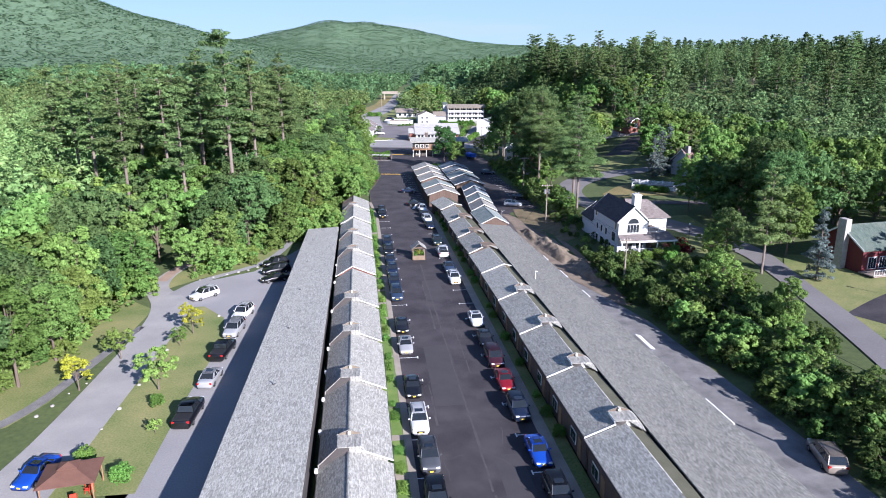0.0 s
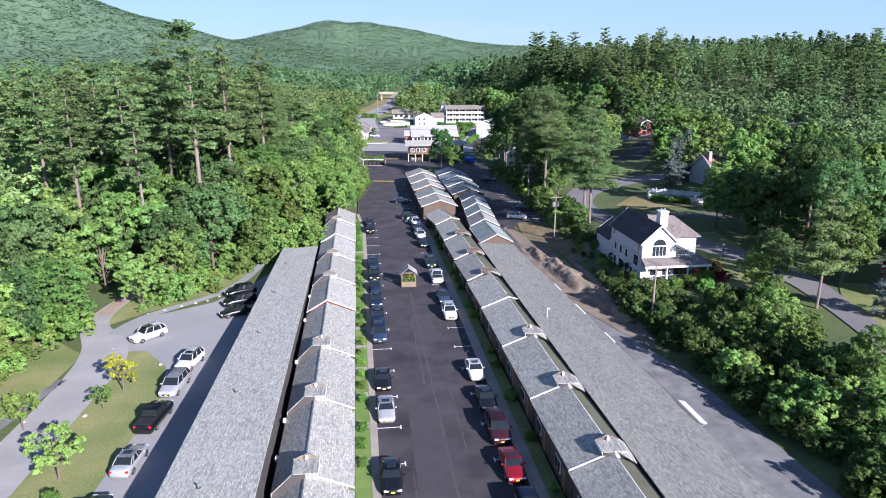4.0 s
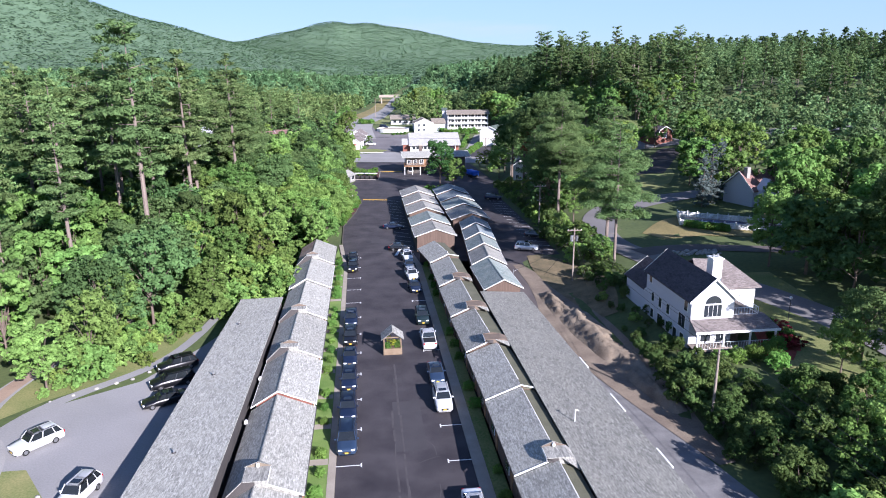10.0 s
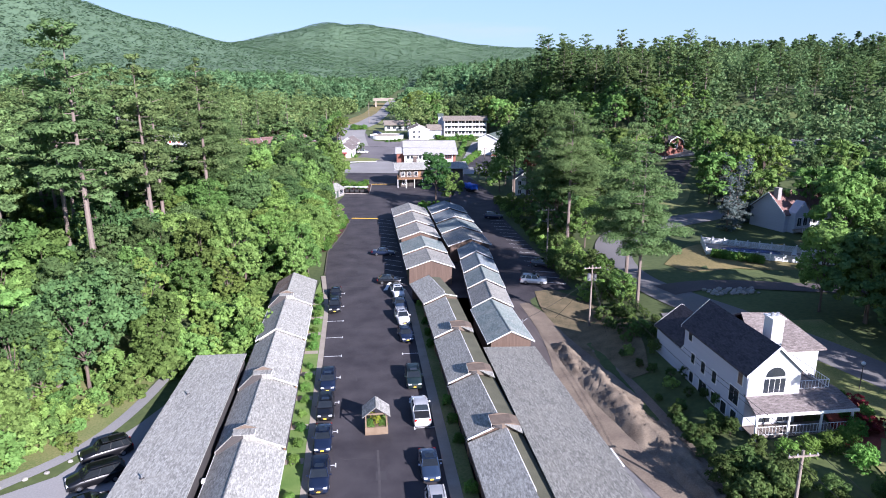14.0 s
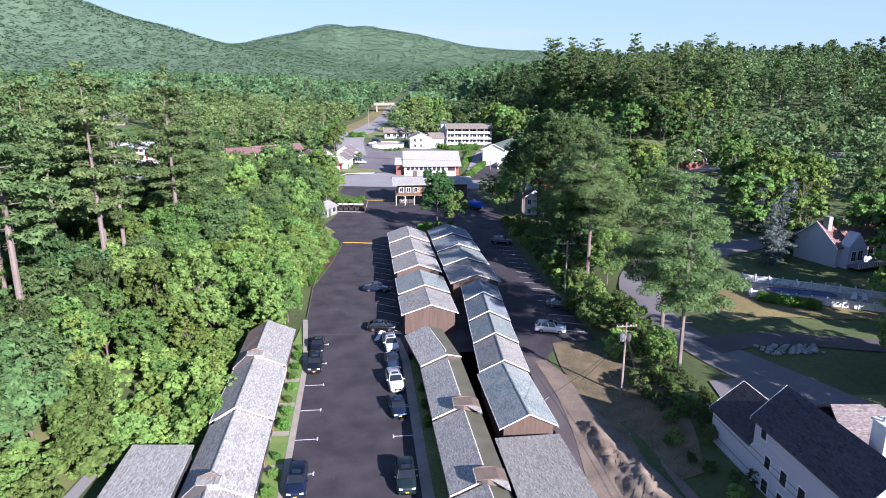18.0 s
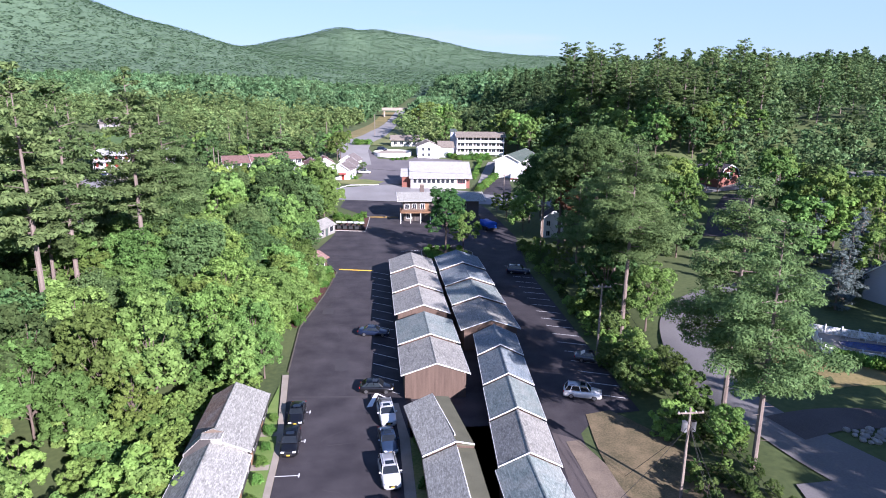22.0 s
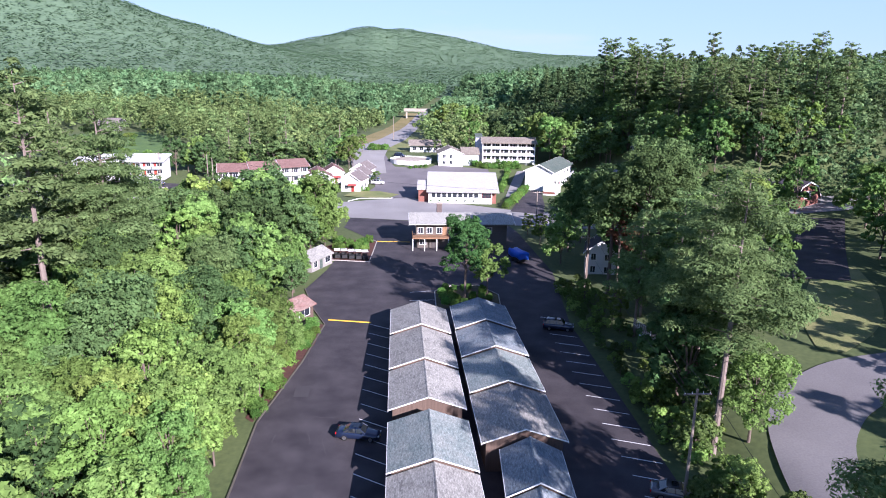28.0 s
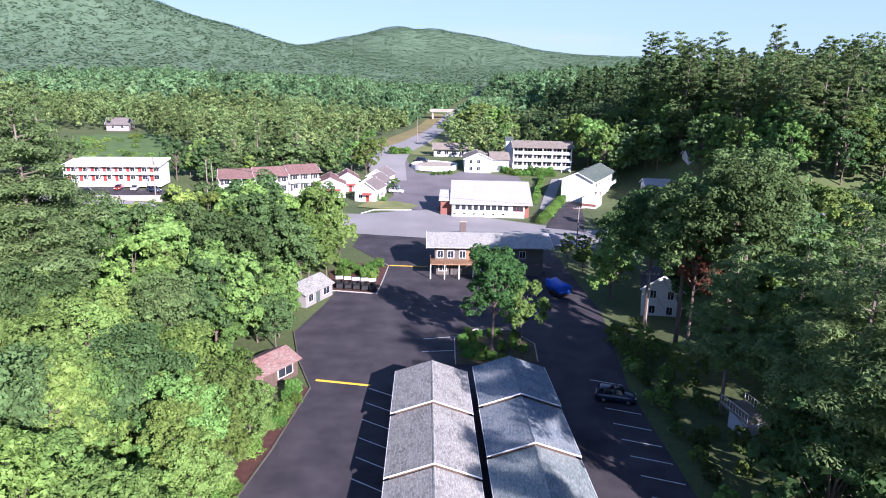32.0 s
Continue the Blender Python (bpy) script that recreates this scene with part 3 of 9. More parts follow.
def bank(name, pts, height, material, label):
    """A long uneven mound of earth along a line: rows of x, y, half width."""
    pts = np.array(pts, float)
    seg = np.r_[0, np.cumsum(np.hypot(*np.diff(pts[:, :2], axis=0).T))]
    s = np.linspace(0, seg[-1], int(seg[-1] / 0.45))
    c = np.stack([np.interp(s, seg, pts[:, i]) for i in range(3)], -1)
    d = np.gradient(c[:, :2], axis=0)
    d /= np.linalg.norm(d, axis=1)[:, None]
    side = np.stack([d[:, 1], -d[:, 0]], -1)
    cols = np.linspace(-1, 1, 17)
    v, f = [], []
    for r in range(len(s)):
        for k in cols:
            x, y = c[r, :2] + side[r] * c[r, 2] * k
            e = min(1.0, r / 6, (len(s) - 1 - r) / 6)
            n1 = noise.noise(Vector((x * 0.30, y * 0.16, 3.1))) * 0.7 + noise.noise(Vector((x * 1.4, y * 0.35, 7.7))) * 0.25 + noise.noise(Vector((x * 2.6, y * 2.2, 1.7))) * 0.24 + noise.noise(Vector((x * 6.0, y * 5.0, 5.2))) * 0.16
            hump_z = (1 - abs(k) ** 1.8) * height * max(0.10, 0.62 + n1) * e
            v.append((x, y, float(ground_z(x, y)) - 0.08 + hump_z))
    n = len(cols)
    f = [(r * n + k, r * n + k + 1, (r + 1) * n + k + 1, (r + 1) * n + k) for r in range(len(s) - 1) for k in range(n - 1)]
    return tagged(part_mesh(name, quads_mesh(name, v, f, material, True), None), label, "dirt bank", "", "structure")


bank("dirt_bank", [(26.4, 140, 0.8), (27.2, 134, 1.9), (28.4, 128, 2.8), (29.0, 122, 3.0), (29.7, 115, 2.6), (30.4, 107, 2.0), (31.0, 99, 1.2)], 1.5, DIRT, "long uneven bank of bare brown earth")
ribbon("dirt_verge", [(26.2, 156, 0.8), (27.6, 146, 2.0), (28.2, 136, 3.4), (27.8, 126, 4.8), (28.2, 116, 4.6), (29.2, 106, 3.4), (30.0, 98, 2.2), (31.0, 90, 0.9)], mat("pale_dirt", (0.13, 0.10, 0.078), (0.28, 0.225, 0.165), 0.35, 0.95, 0.5, fine=20), "pale sandy ground round the earth bank", "dirt", 0.04)
ribbon("mulch_bed", [(48.6, 107.6, 1.0), (50.6, 109.2, 1.6), (51.6, 112, 1.5), (50.6, 115, 1.0)], MULCH_RED, "red mulch bed at the corner of the pale house", "flower bed", 0.06)

# ---- trees ----
def cards(centre, normal, size, rng, aspect=1.0):
    """Leaf sprays: one three-cornered blade for each centre, facing its normal."""
    n = len(centre)
    normal = normal / (np.linalg.norm(normal, axis=1)[:, None] + 1e-9)
    u = np.cross(normal, rng.normal(size=(n, 3)))
    return blades(centre, u, np.cross(normal, u), size, rng, 0.46, aspect)


def blades(centre, u, w, size, rng, wide, aspect=1.0):
    n = len(centre)
    u = u / (np.linalg.norm(u, axis=1)[:, None] + 1e-9)
    w = w / (np.linalg.norm(w, axis=1)[:, None] + 1e-9)
    s = (size * rng.uniform(0.6, 1.35, n))[:, None]
    a = centre + u * s * 0.6 * aspect
    b = centre - u * s * 0.4 * aspect + w * s * wide
    c = centre - u * s * 0.4 * aspect - w * s * wide
    return np.stack([a, b, c], 1).reshape(-1, 3), np.arange(3 * n).reshape(n, 3)


def clump_leaves(rng, clumps, n, size, loose=0.45, wide=0.46, up=0.25):
    """Leaves on the skins of many small clumps. Rows of clumps: x, y, z, radius, half height and the way out of the crown."""
    clumps = np.asarray(clumps, float)
    w = clumps[:, 3] ** 2
    k = np.maximum(3, n * w / w.sum()).astype(int)
    i = np.repeat(np.arange(len(clumps)), k)
    c = clumps[i]
    d = rng.normal(size=(len(i), 3)) + c[:, 5:8] * 0.9
    d /= np.linalg.norm(d, axis=1)[:, None] + 1e-9
    at = c[:, :3] + d * c[:, [3, 3, 4]] * rng.uniform(0.72, 1.18, len(i))[:, None]
    normal = d / np.stack([c[:, 3], c[:, 3], c[:, 4]], -1)
    normal /= np.linalg.norm(normal, axis=1)[:, None] + 1e-9
    normal = normal + rng.normal(size=d.shape) * loose + [0, 0, up]
    normal /= np.linalg.norm(normal, axis=1)[:, None] + 1e-9
    u = np.cross(normal, rng.normal(size=(len(i), 3)))
    return blades(at, u, np.cross(normal, u), np.full(len(i), size), rng, wide)


def crown_clumps(rng, height, base, radius, lobes, per):
    """Lobes at the ends of the limbs of one crown, each of them a heap of clumps with gaps between."""
    rows, ends = [], []
    for i in range(lobes):
        f = (i + 0.5) / lobes
        z = base + (height - base) * (0.12 + 0.74 * f)
        prof = math.sin(math.pi * min(1.0, 0.24 + 0.68 * f)) ** 0.75
        ang = i * 2.4 + rng.uniform(-0.5, 0.5)
        off = radius * prof * rng.uniform(0.36, 0.80)
        r = radius * rng.uniform(0.27, 0.45)
        centre = np.array([off * math.cos(ang), off * math.sin(ang), z])
        ends.append((*centre, r))
        m = max(3, int(per * (r / (0.36 * radius)) ** 2))
        d = rng.normal(size=(m, 3)) + np.array([math.cos(ang), math.sin(ang), 0]) * 0.5
        d[:, 2] = np.abs(d[:, 2]) * np.where(rng.uniform(size=m) < 0.75, 1, -0.8)
        d /= np.linalg.norm(d, axis=1)[:, None]
        q = centre + d * r * rng.uniform(0.6, 1.12, m)[:, None] * [1, 1, 0.85]
        cr = r * rng.uniform(0.26, 0.46, m)
        rows.append(np.concatenate([q, cr[:, None], (cr * rng.uniform(0.55, 0.8, m))[:, None], d], 1))
    return np.concatenate(rows), ends


def broadleaf(seed, height, base, radius, n, size, leaf, lobes=14, per=14, trunk_mat=None):
    rng = np.random.default_rng(seed)
    rows, ends = crown_clumps(rng, height, base, radius, lobes, per)
    v, f = clump_leaves(rng, rows, n, size)
    crown = quads_mesh("crown", v, f, leaf)
    bm = bmesh.new()
    r = height * 0.013 + 0.04
    tube_into(bm, (0, 0, -0.4), (0.05 * r, 0, base), r, r * 0.75, 8)
    tube_into(bm, (0.05 * r, 0, base), (rng.uniform(-0.4, 0.4), rng.uniform(-0.4, 0.4), height * 0.82), r * 0.75, r * 0.2, 6)
    for x, y, z, q in ends[:: max(1, lobes // 9)]:
        tube_into(bm, (0, 0, base + (z - base) * 0.35), (x * 0.8, y * 0.8, z), r * 0.4, r * 0.1, 5)
    trunk = bpy.data.meshes.new("trunk")
    bm.to_mesh(trunk)
    bm.free()
    trunk.materials.append(trunk_mat or BARK)
    return trunk, crown


def pine_rows(rng, height, clear, radius, whorls, cone, droop, lean, dense):
    """Limbs of a white pine or spruce in uneven whorls, with flat plates of needle clumps towards their ends."""
    rows, limbs = [], []
    for w in range(whorls):
        f = (w + 0.5 + rng.uniform(-0.25, 0.25)) / whorls
        z = clear + (height - clear) * min(f, 0.985)
        prof = max(0.06, 1 - f) ** cone * min(1.0, 0.55 + 1.8 * f)
        turn = rng.uniform(0, 6.28)
        m = int(rng.integers(3, 6))
        for b in range(m):
            length = max(0.5, radius * prof * rng.uniform(0.45, 1.15))
            ang = turn + b * 6.28 / m + rng.uniform(-0.45, 0.45)
            zz = z + rng.uniform(-0.9, 0.9)
            lift = (0.34 if f > 0.6 else 0.10) * length
            limbs.append((zz, ang, length, lift))
            ca, sa = math.cos(ang), math.sin(ang)
            k = max(2, int(round(dense * length / radius * rng.uniform(0.8, 1.2))))
            t = np.linspace(0.38, 1.0, k) + rng.uniform(-0.08, 0.08, k)
            side = rng.normal(size=k) * 0.20 * length
            q = np.stack([t * length * ca - side * sa, t * length * sa + side * ca, zz + lift * t - droop * length * t * t + rng.normal(size=k) * 0.12], -1)
            q[:, :2] += np.asarray(lean) * zz / height
            r = (0.13 * length + 0.065 * radius) * rng.uniform(0.75, 1.35, k)
            out = np.tile([0.35 * ca, 0.35 * sa, 0.55], (k, 1))
            rows.append(np.concatenate([q, r[:, None], (r * rng.uniform(0.36, 0.6, k))[:, None], out], 1))
    top = np.array([[lean[0], lean[1], height * 0.985, 0.08 * radius, 0.14 * radius, 0, 0, 1]])
    return np.concatenate(rows + [top]), limbs


def pine(seed, height, clear, radius, n, leaf, size=0.5, cone=0.55, whorls=12, droop=0.1, bark=None, wide=0.24, dense=5.0):
    rng = np.random.default_rng(seed)
    bm = bmesh.new()
    r = height * 0.0095 + 0.06
    lean = rng.uniform(-0.014, 0.014, 2) * height
    tube_into(bm, (0, 0, -0.5), (lean[0] * 0.4, lean[1] * 0.4, height * 0.5), r, r * 0.7, 8)
    tube_into(bm, (lean[0] * 0.4, lean[1] * 0.4, height * 0.5), (lean[0], lean[1], height * 0.98), r * 0.7, 0.03, 6)
    rows, limbs = pine_rows(rng, height, clear, radius, whorls, cone, droop, lean, dense)
    for z, ang, length, lift in limbs:
        ca, sa, k = math.cos(ang), math.sin(ang), z / height
        tube_into(bm, (lean[0] * k, lean[1] * k, z - 0.05), (lean[0] * k + length * 0.85 * ca, lean[1] * k + length * 0.85 * sa, z + lift * 0.85 - droop * length * 0.72), 0.04 + 0.009 * length, 0.015, 4)
    # dead stubs on the bare trunk
    for _ in range(int(clear * 0.8)):
        z, a = rng.uniform(clear * 0.35, clear), rng.uniform(0, 6.28)
        tube_into(bm, (0, 0, z), (math.cos(a) * rng.uniform(0.5, 1.6), math.sin(a) * rng.uniform(0.5, 1.6), z + 0.1), 0.035, 0.012, 4)
    v, f = clump_leaves(rng, rows, n, size, 0.34, wide, 0.45)
    trunk = bpy.data.meshes.new("trunk")
    bm.to_mesh(trunk)
    bm.free()
    trunk.materials.append(bark or BARK_PINE)
    return trunk, quads_mesh("crown", v, f, leaf)


KINDS = {}


def plant(kind, name, x, y, scale, turn, label, category, group="", z=None, tall=1.0):
    trunk, crown = KINDS[kind]
    z = float(ground_z(x, y)) if z is None else z
    m = pose(x, y, z - 0.05, 0, 0, turn) @ Matrix.Diagonal((scale, scale, scale * tall, 1))
    if kind.startswith(("brush", "hedge", "redbush")):
        t = new(name, crown)
        t.matrix_basis = m
        return tagged(t, label, category, group)
    t = thing(name, m, label, category, group)
    part_mesh("trunk", trunk, t)
    part_mesh("crown", crown, t)
    return t


for i in range(4):
    KINDS["maple%d" % i] = broadleaf(10 + i, 14, 2.4, 4.7, 6800, 0.42, LEAF_A, 13 + i, 15)
for i in range(3):
    KINDS["oak%d" % i] = broadleaf(30 + i, 15, 2.8, 5.4, 7400, 0.43, LEAF_B, 15 + i, 15)
    KINDS["ash%d" % i] = broadleaf(50 + i, 13, 2.6, 3.8, 5600, 0.38, LEAF_Y, 12 + i, 13)
    KINDS["shrub%d" % i] = broadleaf(70 + i, 5.0, 0.4, 2.5, 5200, 0.23, LEAF_S, 9 + i, 20)
    KINDS["pine%d" % i] = pine(90 + i, 32, 14.5, 5.2, 9000, LEAF_P, 0.54, 0.45, 12, 0.08, dense=5.5)
    KINDS["pinelow%d" % i] = pine(100 + i, 26, 8.0, 6.4, 14000, LEAF_P, 0.52, 0.5, 15, 0.09, dense=7.0)
    KINDS["pinetall%d" % i] = pine(110 + i, 36, 13, 6.0, 7600, LEAF_P, 0.72, 0.30, 13, 0.04, dense=5.0)
for i in range(2):
    KINDS["maplenear%d" % i] = broadleaf(16 + i, 14, 2.6, 4.7, 14000, 0.29, LEAF_A, 15, 24)
    KINDS["ashnear%d" % i] = broadleaf(56 + i, 13, 2.8, 3.9, 12000, 0.27, LEAF_Y, 14, 22)
    KINDS["oaknear%d" % i] = broadleaf(38 + i, 15, 3.0, 5.2, 15000, 0.30, LEAF_B, 17, 24)
for k, seed, h, b, r, n, leaf, lobes in (("maple", 11, 14, 2.0, 4.8, 3000, LEAF_A, 11), ("oak", 31, 15, 2.2, 5.5, 3300, LEAF_B, 13), ("ash", 51, 13, 2.4, 4.0, 2600, LEAF_Y, 10)):
    for i in range(2):
        KINDS["%sfar%d" % (k, i)] = broadleaf(seed + 7 * i, h, b, r, n, 0.60, leaf, lobes, 10)
for i in range(2):
    KINDS["pinefar%d" % i] = pine(140 + i, 30, 6, 6.0, 5000, LEAF_P, 0.76, 0.5, 14, 0.08, dense=4.0)
    KINDS["brush%d" % i] = broadleaf(150 + i, 4.2, 0.2, 3.0, 2200, 0.36, LEAF_A if i else LEAF_Y, 9, 10)
for i in range(3):
    KINDS["pinenear%d" % i] = pine(100 + i, 26, 8.5, 6.8, 34000, LEAF_P, 0.36, 0.55, 15, 0.10, wide=0.2, dense=9.0)
KINDS["pinehigh"] = pine(104, 28, 12.2, 7.6, 38000, LEAF_P, 0.36, 0.55, 14, 0.10, wide=0.2, dense=9.0)
KINDS["hemlock1"] = pine(171, 15, 1.0, 4.6, 14000, LEAF_H, 0.42, 0.75, 18, 0.14, wide=0.2, dense=6.0)
KINDS["oaktall"] = broadleaf(36, 24, 13.0, 6.2, 14000, 0.36, LEAF_B, 18, 20)
KINDS["maplehigh"] = broadleaf(23, 17, 5.0, 4.1, 15000, 0.28, LEAF_DEEP, 19, 22)
KINDS["spruce"] = pine(120, 11, 0.4, 2.9, 6000, LEAF_SPRUCE, 0.34, 0.95, 20, 0.22)
KINDS["sapling"] = broadleaf(130, 4.5, 1.2, 1.9, 1800, 0.22, LEAF_Y, 9, 9)
KINDS["sapling_yellow"] = broadleaf(131, 4.5, 1.0, 1.7, 1400, 0.21, LEAF_YEL, 8, 8)
KINDS["hedge"] = broadleaf(132, 1.35, 0.0, 0.82, 2600, 0.11, LEAF_HEDGE, 16, 14)
KINDS["redbush"] = broadleaf(133, 1.6, 0.1, 1.2, 900, 0.2, LEAF_RED, 8, 7)
KINDS["redtree"] = broadleaf(134, 15, 7.0, 3.0, 4200, 0.30, LEAF_RUST, 9, 14)

LABELS = {"maple": ("maple_tree", "leafy green maple tree in full summer leaf", "tree"), "oak": ("oak_tree", "dark green oak tree with a dense crown", "tree"),
          "ash": ("ash_tree", "bright yellow-green young ash tree", "tree"), "shrub": ("shrub", "wild olive-green thicket shrub", "shrub"),
          "pine": ("pine_tree", "tall white pine with a bare lower trunk", "tree"), "brush": ("undergrowth_bush", "leafy green undergrowth at the foot of the trees", "bush"), "oaktall": ("oak_tree", "tall oak with a bare trunk and broad crown", "tree"), "hemlock": ("hemlock_tree", "dark dense hemlock beside the car park", "tree"), "maplehigh": ("maple_tree", "tall maple with a bare lower trunk", "tree"), "pinetall": ("pine_tree", "tall dark white pine on the wooded hill", "tree"), "pinelow": ("pine_tree", "broad white pine with layered branches", "tree")}


def scatter(rng, kinds, region, spacing, smin, smax, group, keep, jitter=0.42):
    x0, x1, y0, y1 = region
    for ix in range(int((x1 - x0) / spacing)):
        for iy in range(int((y1 - y0) / spacing)):
            x = x0 + (ix + 0.5 + rng.uniform(-jitter, jitter)) * spacing
            y = y0 + (iy + 0.5 + (0.5 if ix % 2 else 0) + rng.uniform(-jitter, jitter)) * spacing
            if not keep(x, y):
                continue
            k = kinds[int(rng.integers(len(kinds)))]
            stem = k.rstrip("0123").replace("far", "").replace("near", "")
            name, label, cat = LABELS[stem]
            plant(k, name, x, y, float(rng.uniform(smin, smax)), float(rng.uniform(0, 360)), label, cat, group, tall=float(rng.uniform(0.9, 1.12)))

# ---- woods by the camera ----
RNG = np.random.default_rng(7)


def west_wood(x, y):
    if y < 100:
        edge = -47
    elif y < 112:
        edge = -45
    elif y < 130:
        edge = -33 if x > -40.5 else (-45 if x > -45 else 0)
        if -45.5 < x < -39.5:
            return False
    elif y < 138:
        edge = -24.5
    elif y < 168:
        edge = -17.0
    elif y < 200:
        edge = -11.0
    elif y < 226:
        edge = -12.5
    elif y < 260:
        edge = -14
    else:
        edge = -8
    return x < edge and y < 292 + 0 * x and not (-62 < x < -40 and 250 < y < 300) and not (-55 < x < -36 and 238 < y < 256)


DECID = ["maple0", "maple1", "maple2", "maple3", "oak0", "oak1", "ash0", "ash1", "maple0", "maple2", "ash2", "ash0"]
DECID_FAR = ["maplefar0", "maplefar1", "oakfar0", "oakfar1", "ashfar0", "maplefar0", "ashfar1"]
near_west = lambda x, y: x > -42 and y > 105 or x > -56 and y < 118  # noqa: E731
scatter(RNG, ["maple0", "maple1", "oak0", "maple2", "oak1", "maple3", "oak2", "ash0"], (-92, -6, 44, 172), 6.4, 0.62, 1.02, "trees of the west wood", lambda x, y: west_wood(x, y) and near_west(x, y))
NEARK = ["maplenear0", "maplenear1", "ashnear0", "ashnear1", "maplenear0", "oaknear0"]
close_by = lambda x, y: x > -36 and y < 226  # noqa: E731
scatter(RNG, NEARK, (-60, -6, 172, 226), 6.6, 0.8, 1.15, "trees of the west wood", lambda x, y: west_wood(x, y) and near_west(x, y) and close_by(x, y))
scatter(RNG, DECID, (-60, -6, 172, 296), 6.6, 0.82, 1.2, "trees of the west wood", lambda x, y: west_wood(x, y) and near_west(x, y) and not close_by(x, y))
scatter(RNG, DECID_FAR, (-92, -6, 44, 296), 6.6, 0.7, 1.05, "trees of the west wood", lambda x, y: west_wood(x, y) and not near_west(x, y) and x > -80 and (y < 226 or x > -40))
scatter(RNG, ["brush0", "brush1", "brush1"], (-60, -6, 96, 292), 5.2, 0.6, 1.15, "undergrowth of the west wood", lambda x, y: west_wood(x - 2.0, y) and not west_wood(x + 9, y))
scatter(RNG, ["brush0", "brush1", "brush0"], (-24, -14.6, 137, 168), 3.0, 0.45, 0.85, "undergrowth of the west wood", lambda x, y: x < -15.4)
scatter(RNG, ["maple0", "maple1", "oak1", "maple2", "brush1"], (-64, -43.5, 76, 118), 4.3, 0.45, 0.72, "young trees beside the west drive", lambda x, y: x < -44.4 - 0.2 * max(0, 90 - y))
for x, y, s, k in ((-49.0, 72.5, 1.0, "ashnear0"), (-53, 66, 1.05, "ash1"), (-47.8, 79.5, 0.86, "maplenear1"), (-54, 77, 1.1, "ash2"), (-47.2, 87, 0.8, "ashnear1"), (-51, 92, 0.95, "maple2"), (-58, 70, 1.1, "ash0"), (-60, 84, 1.1, "maple0"), (-56, 88, 1.0, "ash1")):
    nm, lb, ct = LABELS[k.rstrip("0123").replace("near", "")]
    plant(k, nm, x, y, s, x * 71 % 360, lb, ct, "young trees beside the west drive")
scatter(RNG, ["brush0", "brush1"], (-62, -44, 66, 104), 3.4, 0.45, 0.85, "undergrowth beside the west drive", lambda x, y: x < -46.0 - 0.12 * max(0, 90 - y))
scatter(RNG, ["shrub0", "shrub2", "shrub1"], (36.0, 47, 112, 150), 2.8, 0.22, 0.4, "undergrowth beside the east drive", lambda x, y: x < 38.0 or (y > 134 and x < 40.5))
scatter(RNG, ["shrub0", "shrub2", "shrub1", "brush0"], (31.6, 37.4, 104, 152), 2.3, 0.2, 0.42, "undergrowth beside the east drive", lambda x, y: x > 32.4 + max(0.0, (y - 128) * 0.12) and not (y > 138 and x < 36))
scatter(RNG, ["brush0", "brush0", "brush1"], (-46, -24, 118, 137), 3.4, 0.3, 0.6, "undergrowth of the west wood", lambda x, y: not (-45.5 < x < -39.5) and x < -30 + (y - 122) * 0.5 and x < -26)
scatter(RNG, ["brush0", "brush1", "brush1"], (-39, -21, 110, 142), 2.5, 0.18, 0.42, "weeds at the edge of the wood", lambda x, y: y > np.interp(x, [-37.8, -33, -28.8, -26, -24.4, -23.6], [109.5, 114.4, 118, 124.5, 133, 141]) + 2.0 and abs(x - np.interp(y, [106, 114, 122, 129, 136], [-43.4, -43.6, -41.5, -39, -36.5])) > 2)
for x, y, s, k in ((-12.2, 172, 0.5, "ashnear0"), (-11.2, 177.5, 0.74, "maplenear1"), (-11.6, 184.5, 0.85, "ashnear1"), (-10.4, 203, 0.82, "maplenear0"), (-11.4, 210, 0.72, "ashnear0"), (-14.8, 214, 0.85, "maplenear1"), (-15.2, 231, 0.8, "maple2"), (-10.6, 262, 0.8, "oak1"), (-9.4, 238, 0.66, "maple1"), (-10.4, 180.5, 0.82, "ashnear0"), (-10.2, 187.5, 0.86, "maplenear0"), (-9.6, 199.5, 0.8, "ashnear1"), (-8.9, 205.5, 0.8, "maplenear1"), (-7.8, 211, 0.74, "ashnear0"), (-9.6, 193.4, 0.6, "ashnear0"), (-7.6, 198.2, 0.56, "maplenear1"), (-6.9, 203.4, 0.58, "ashnear1"), (-5.9, 208.4, 0.56, "maplenear0"), (-9.4, 174.5, 0.55, "maplenear1"), (-9.2, 183.6, 0.6, "ashnear1"), (-14.5, 190, 0.9, "maplenear0"), (-16, 206, 0.95, "oaknear1")):
    nm, lb, ct = LABELS[k.rstrip("0123").replace("near", "")]
    plant(k, nm, x, y, s, x * 131 % 360, lb, ct, "trees beside the drive")
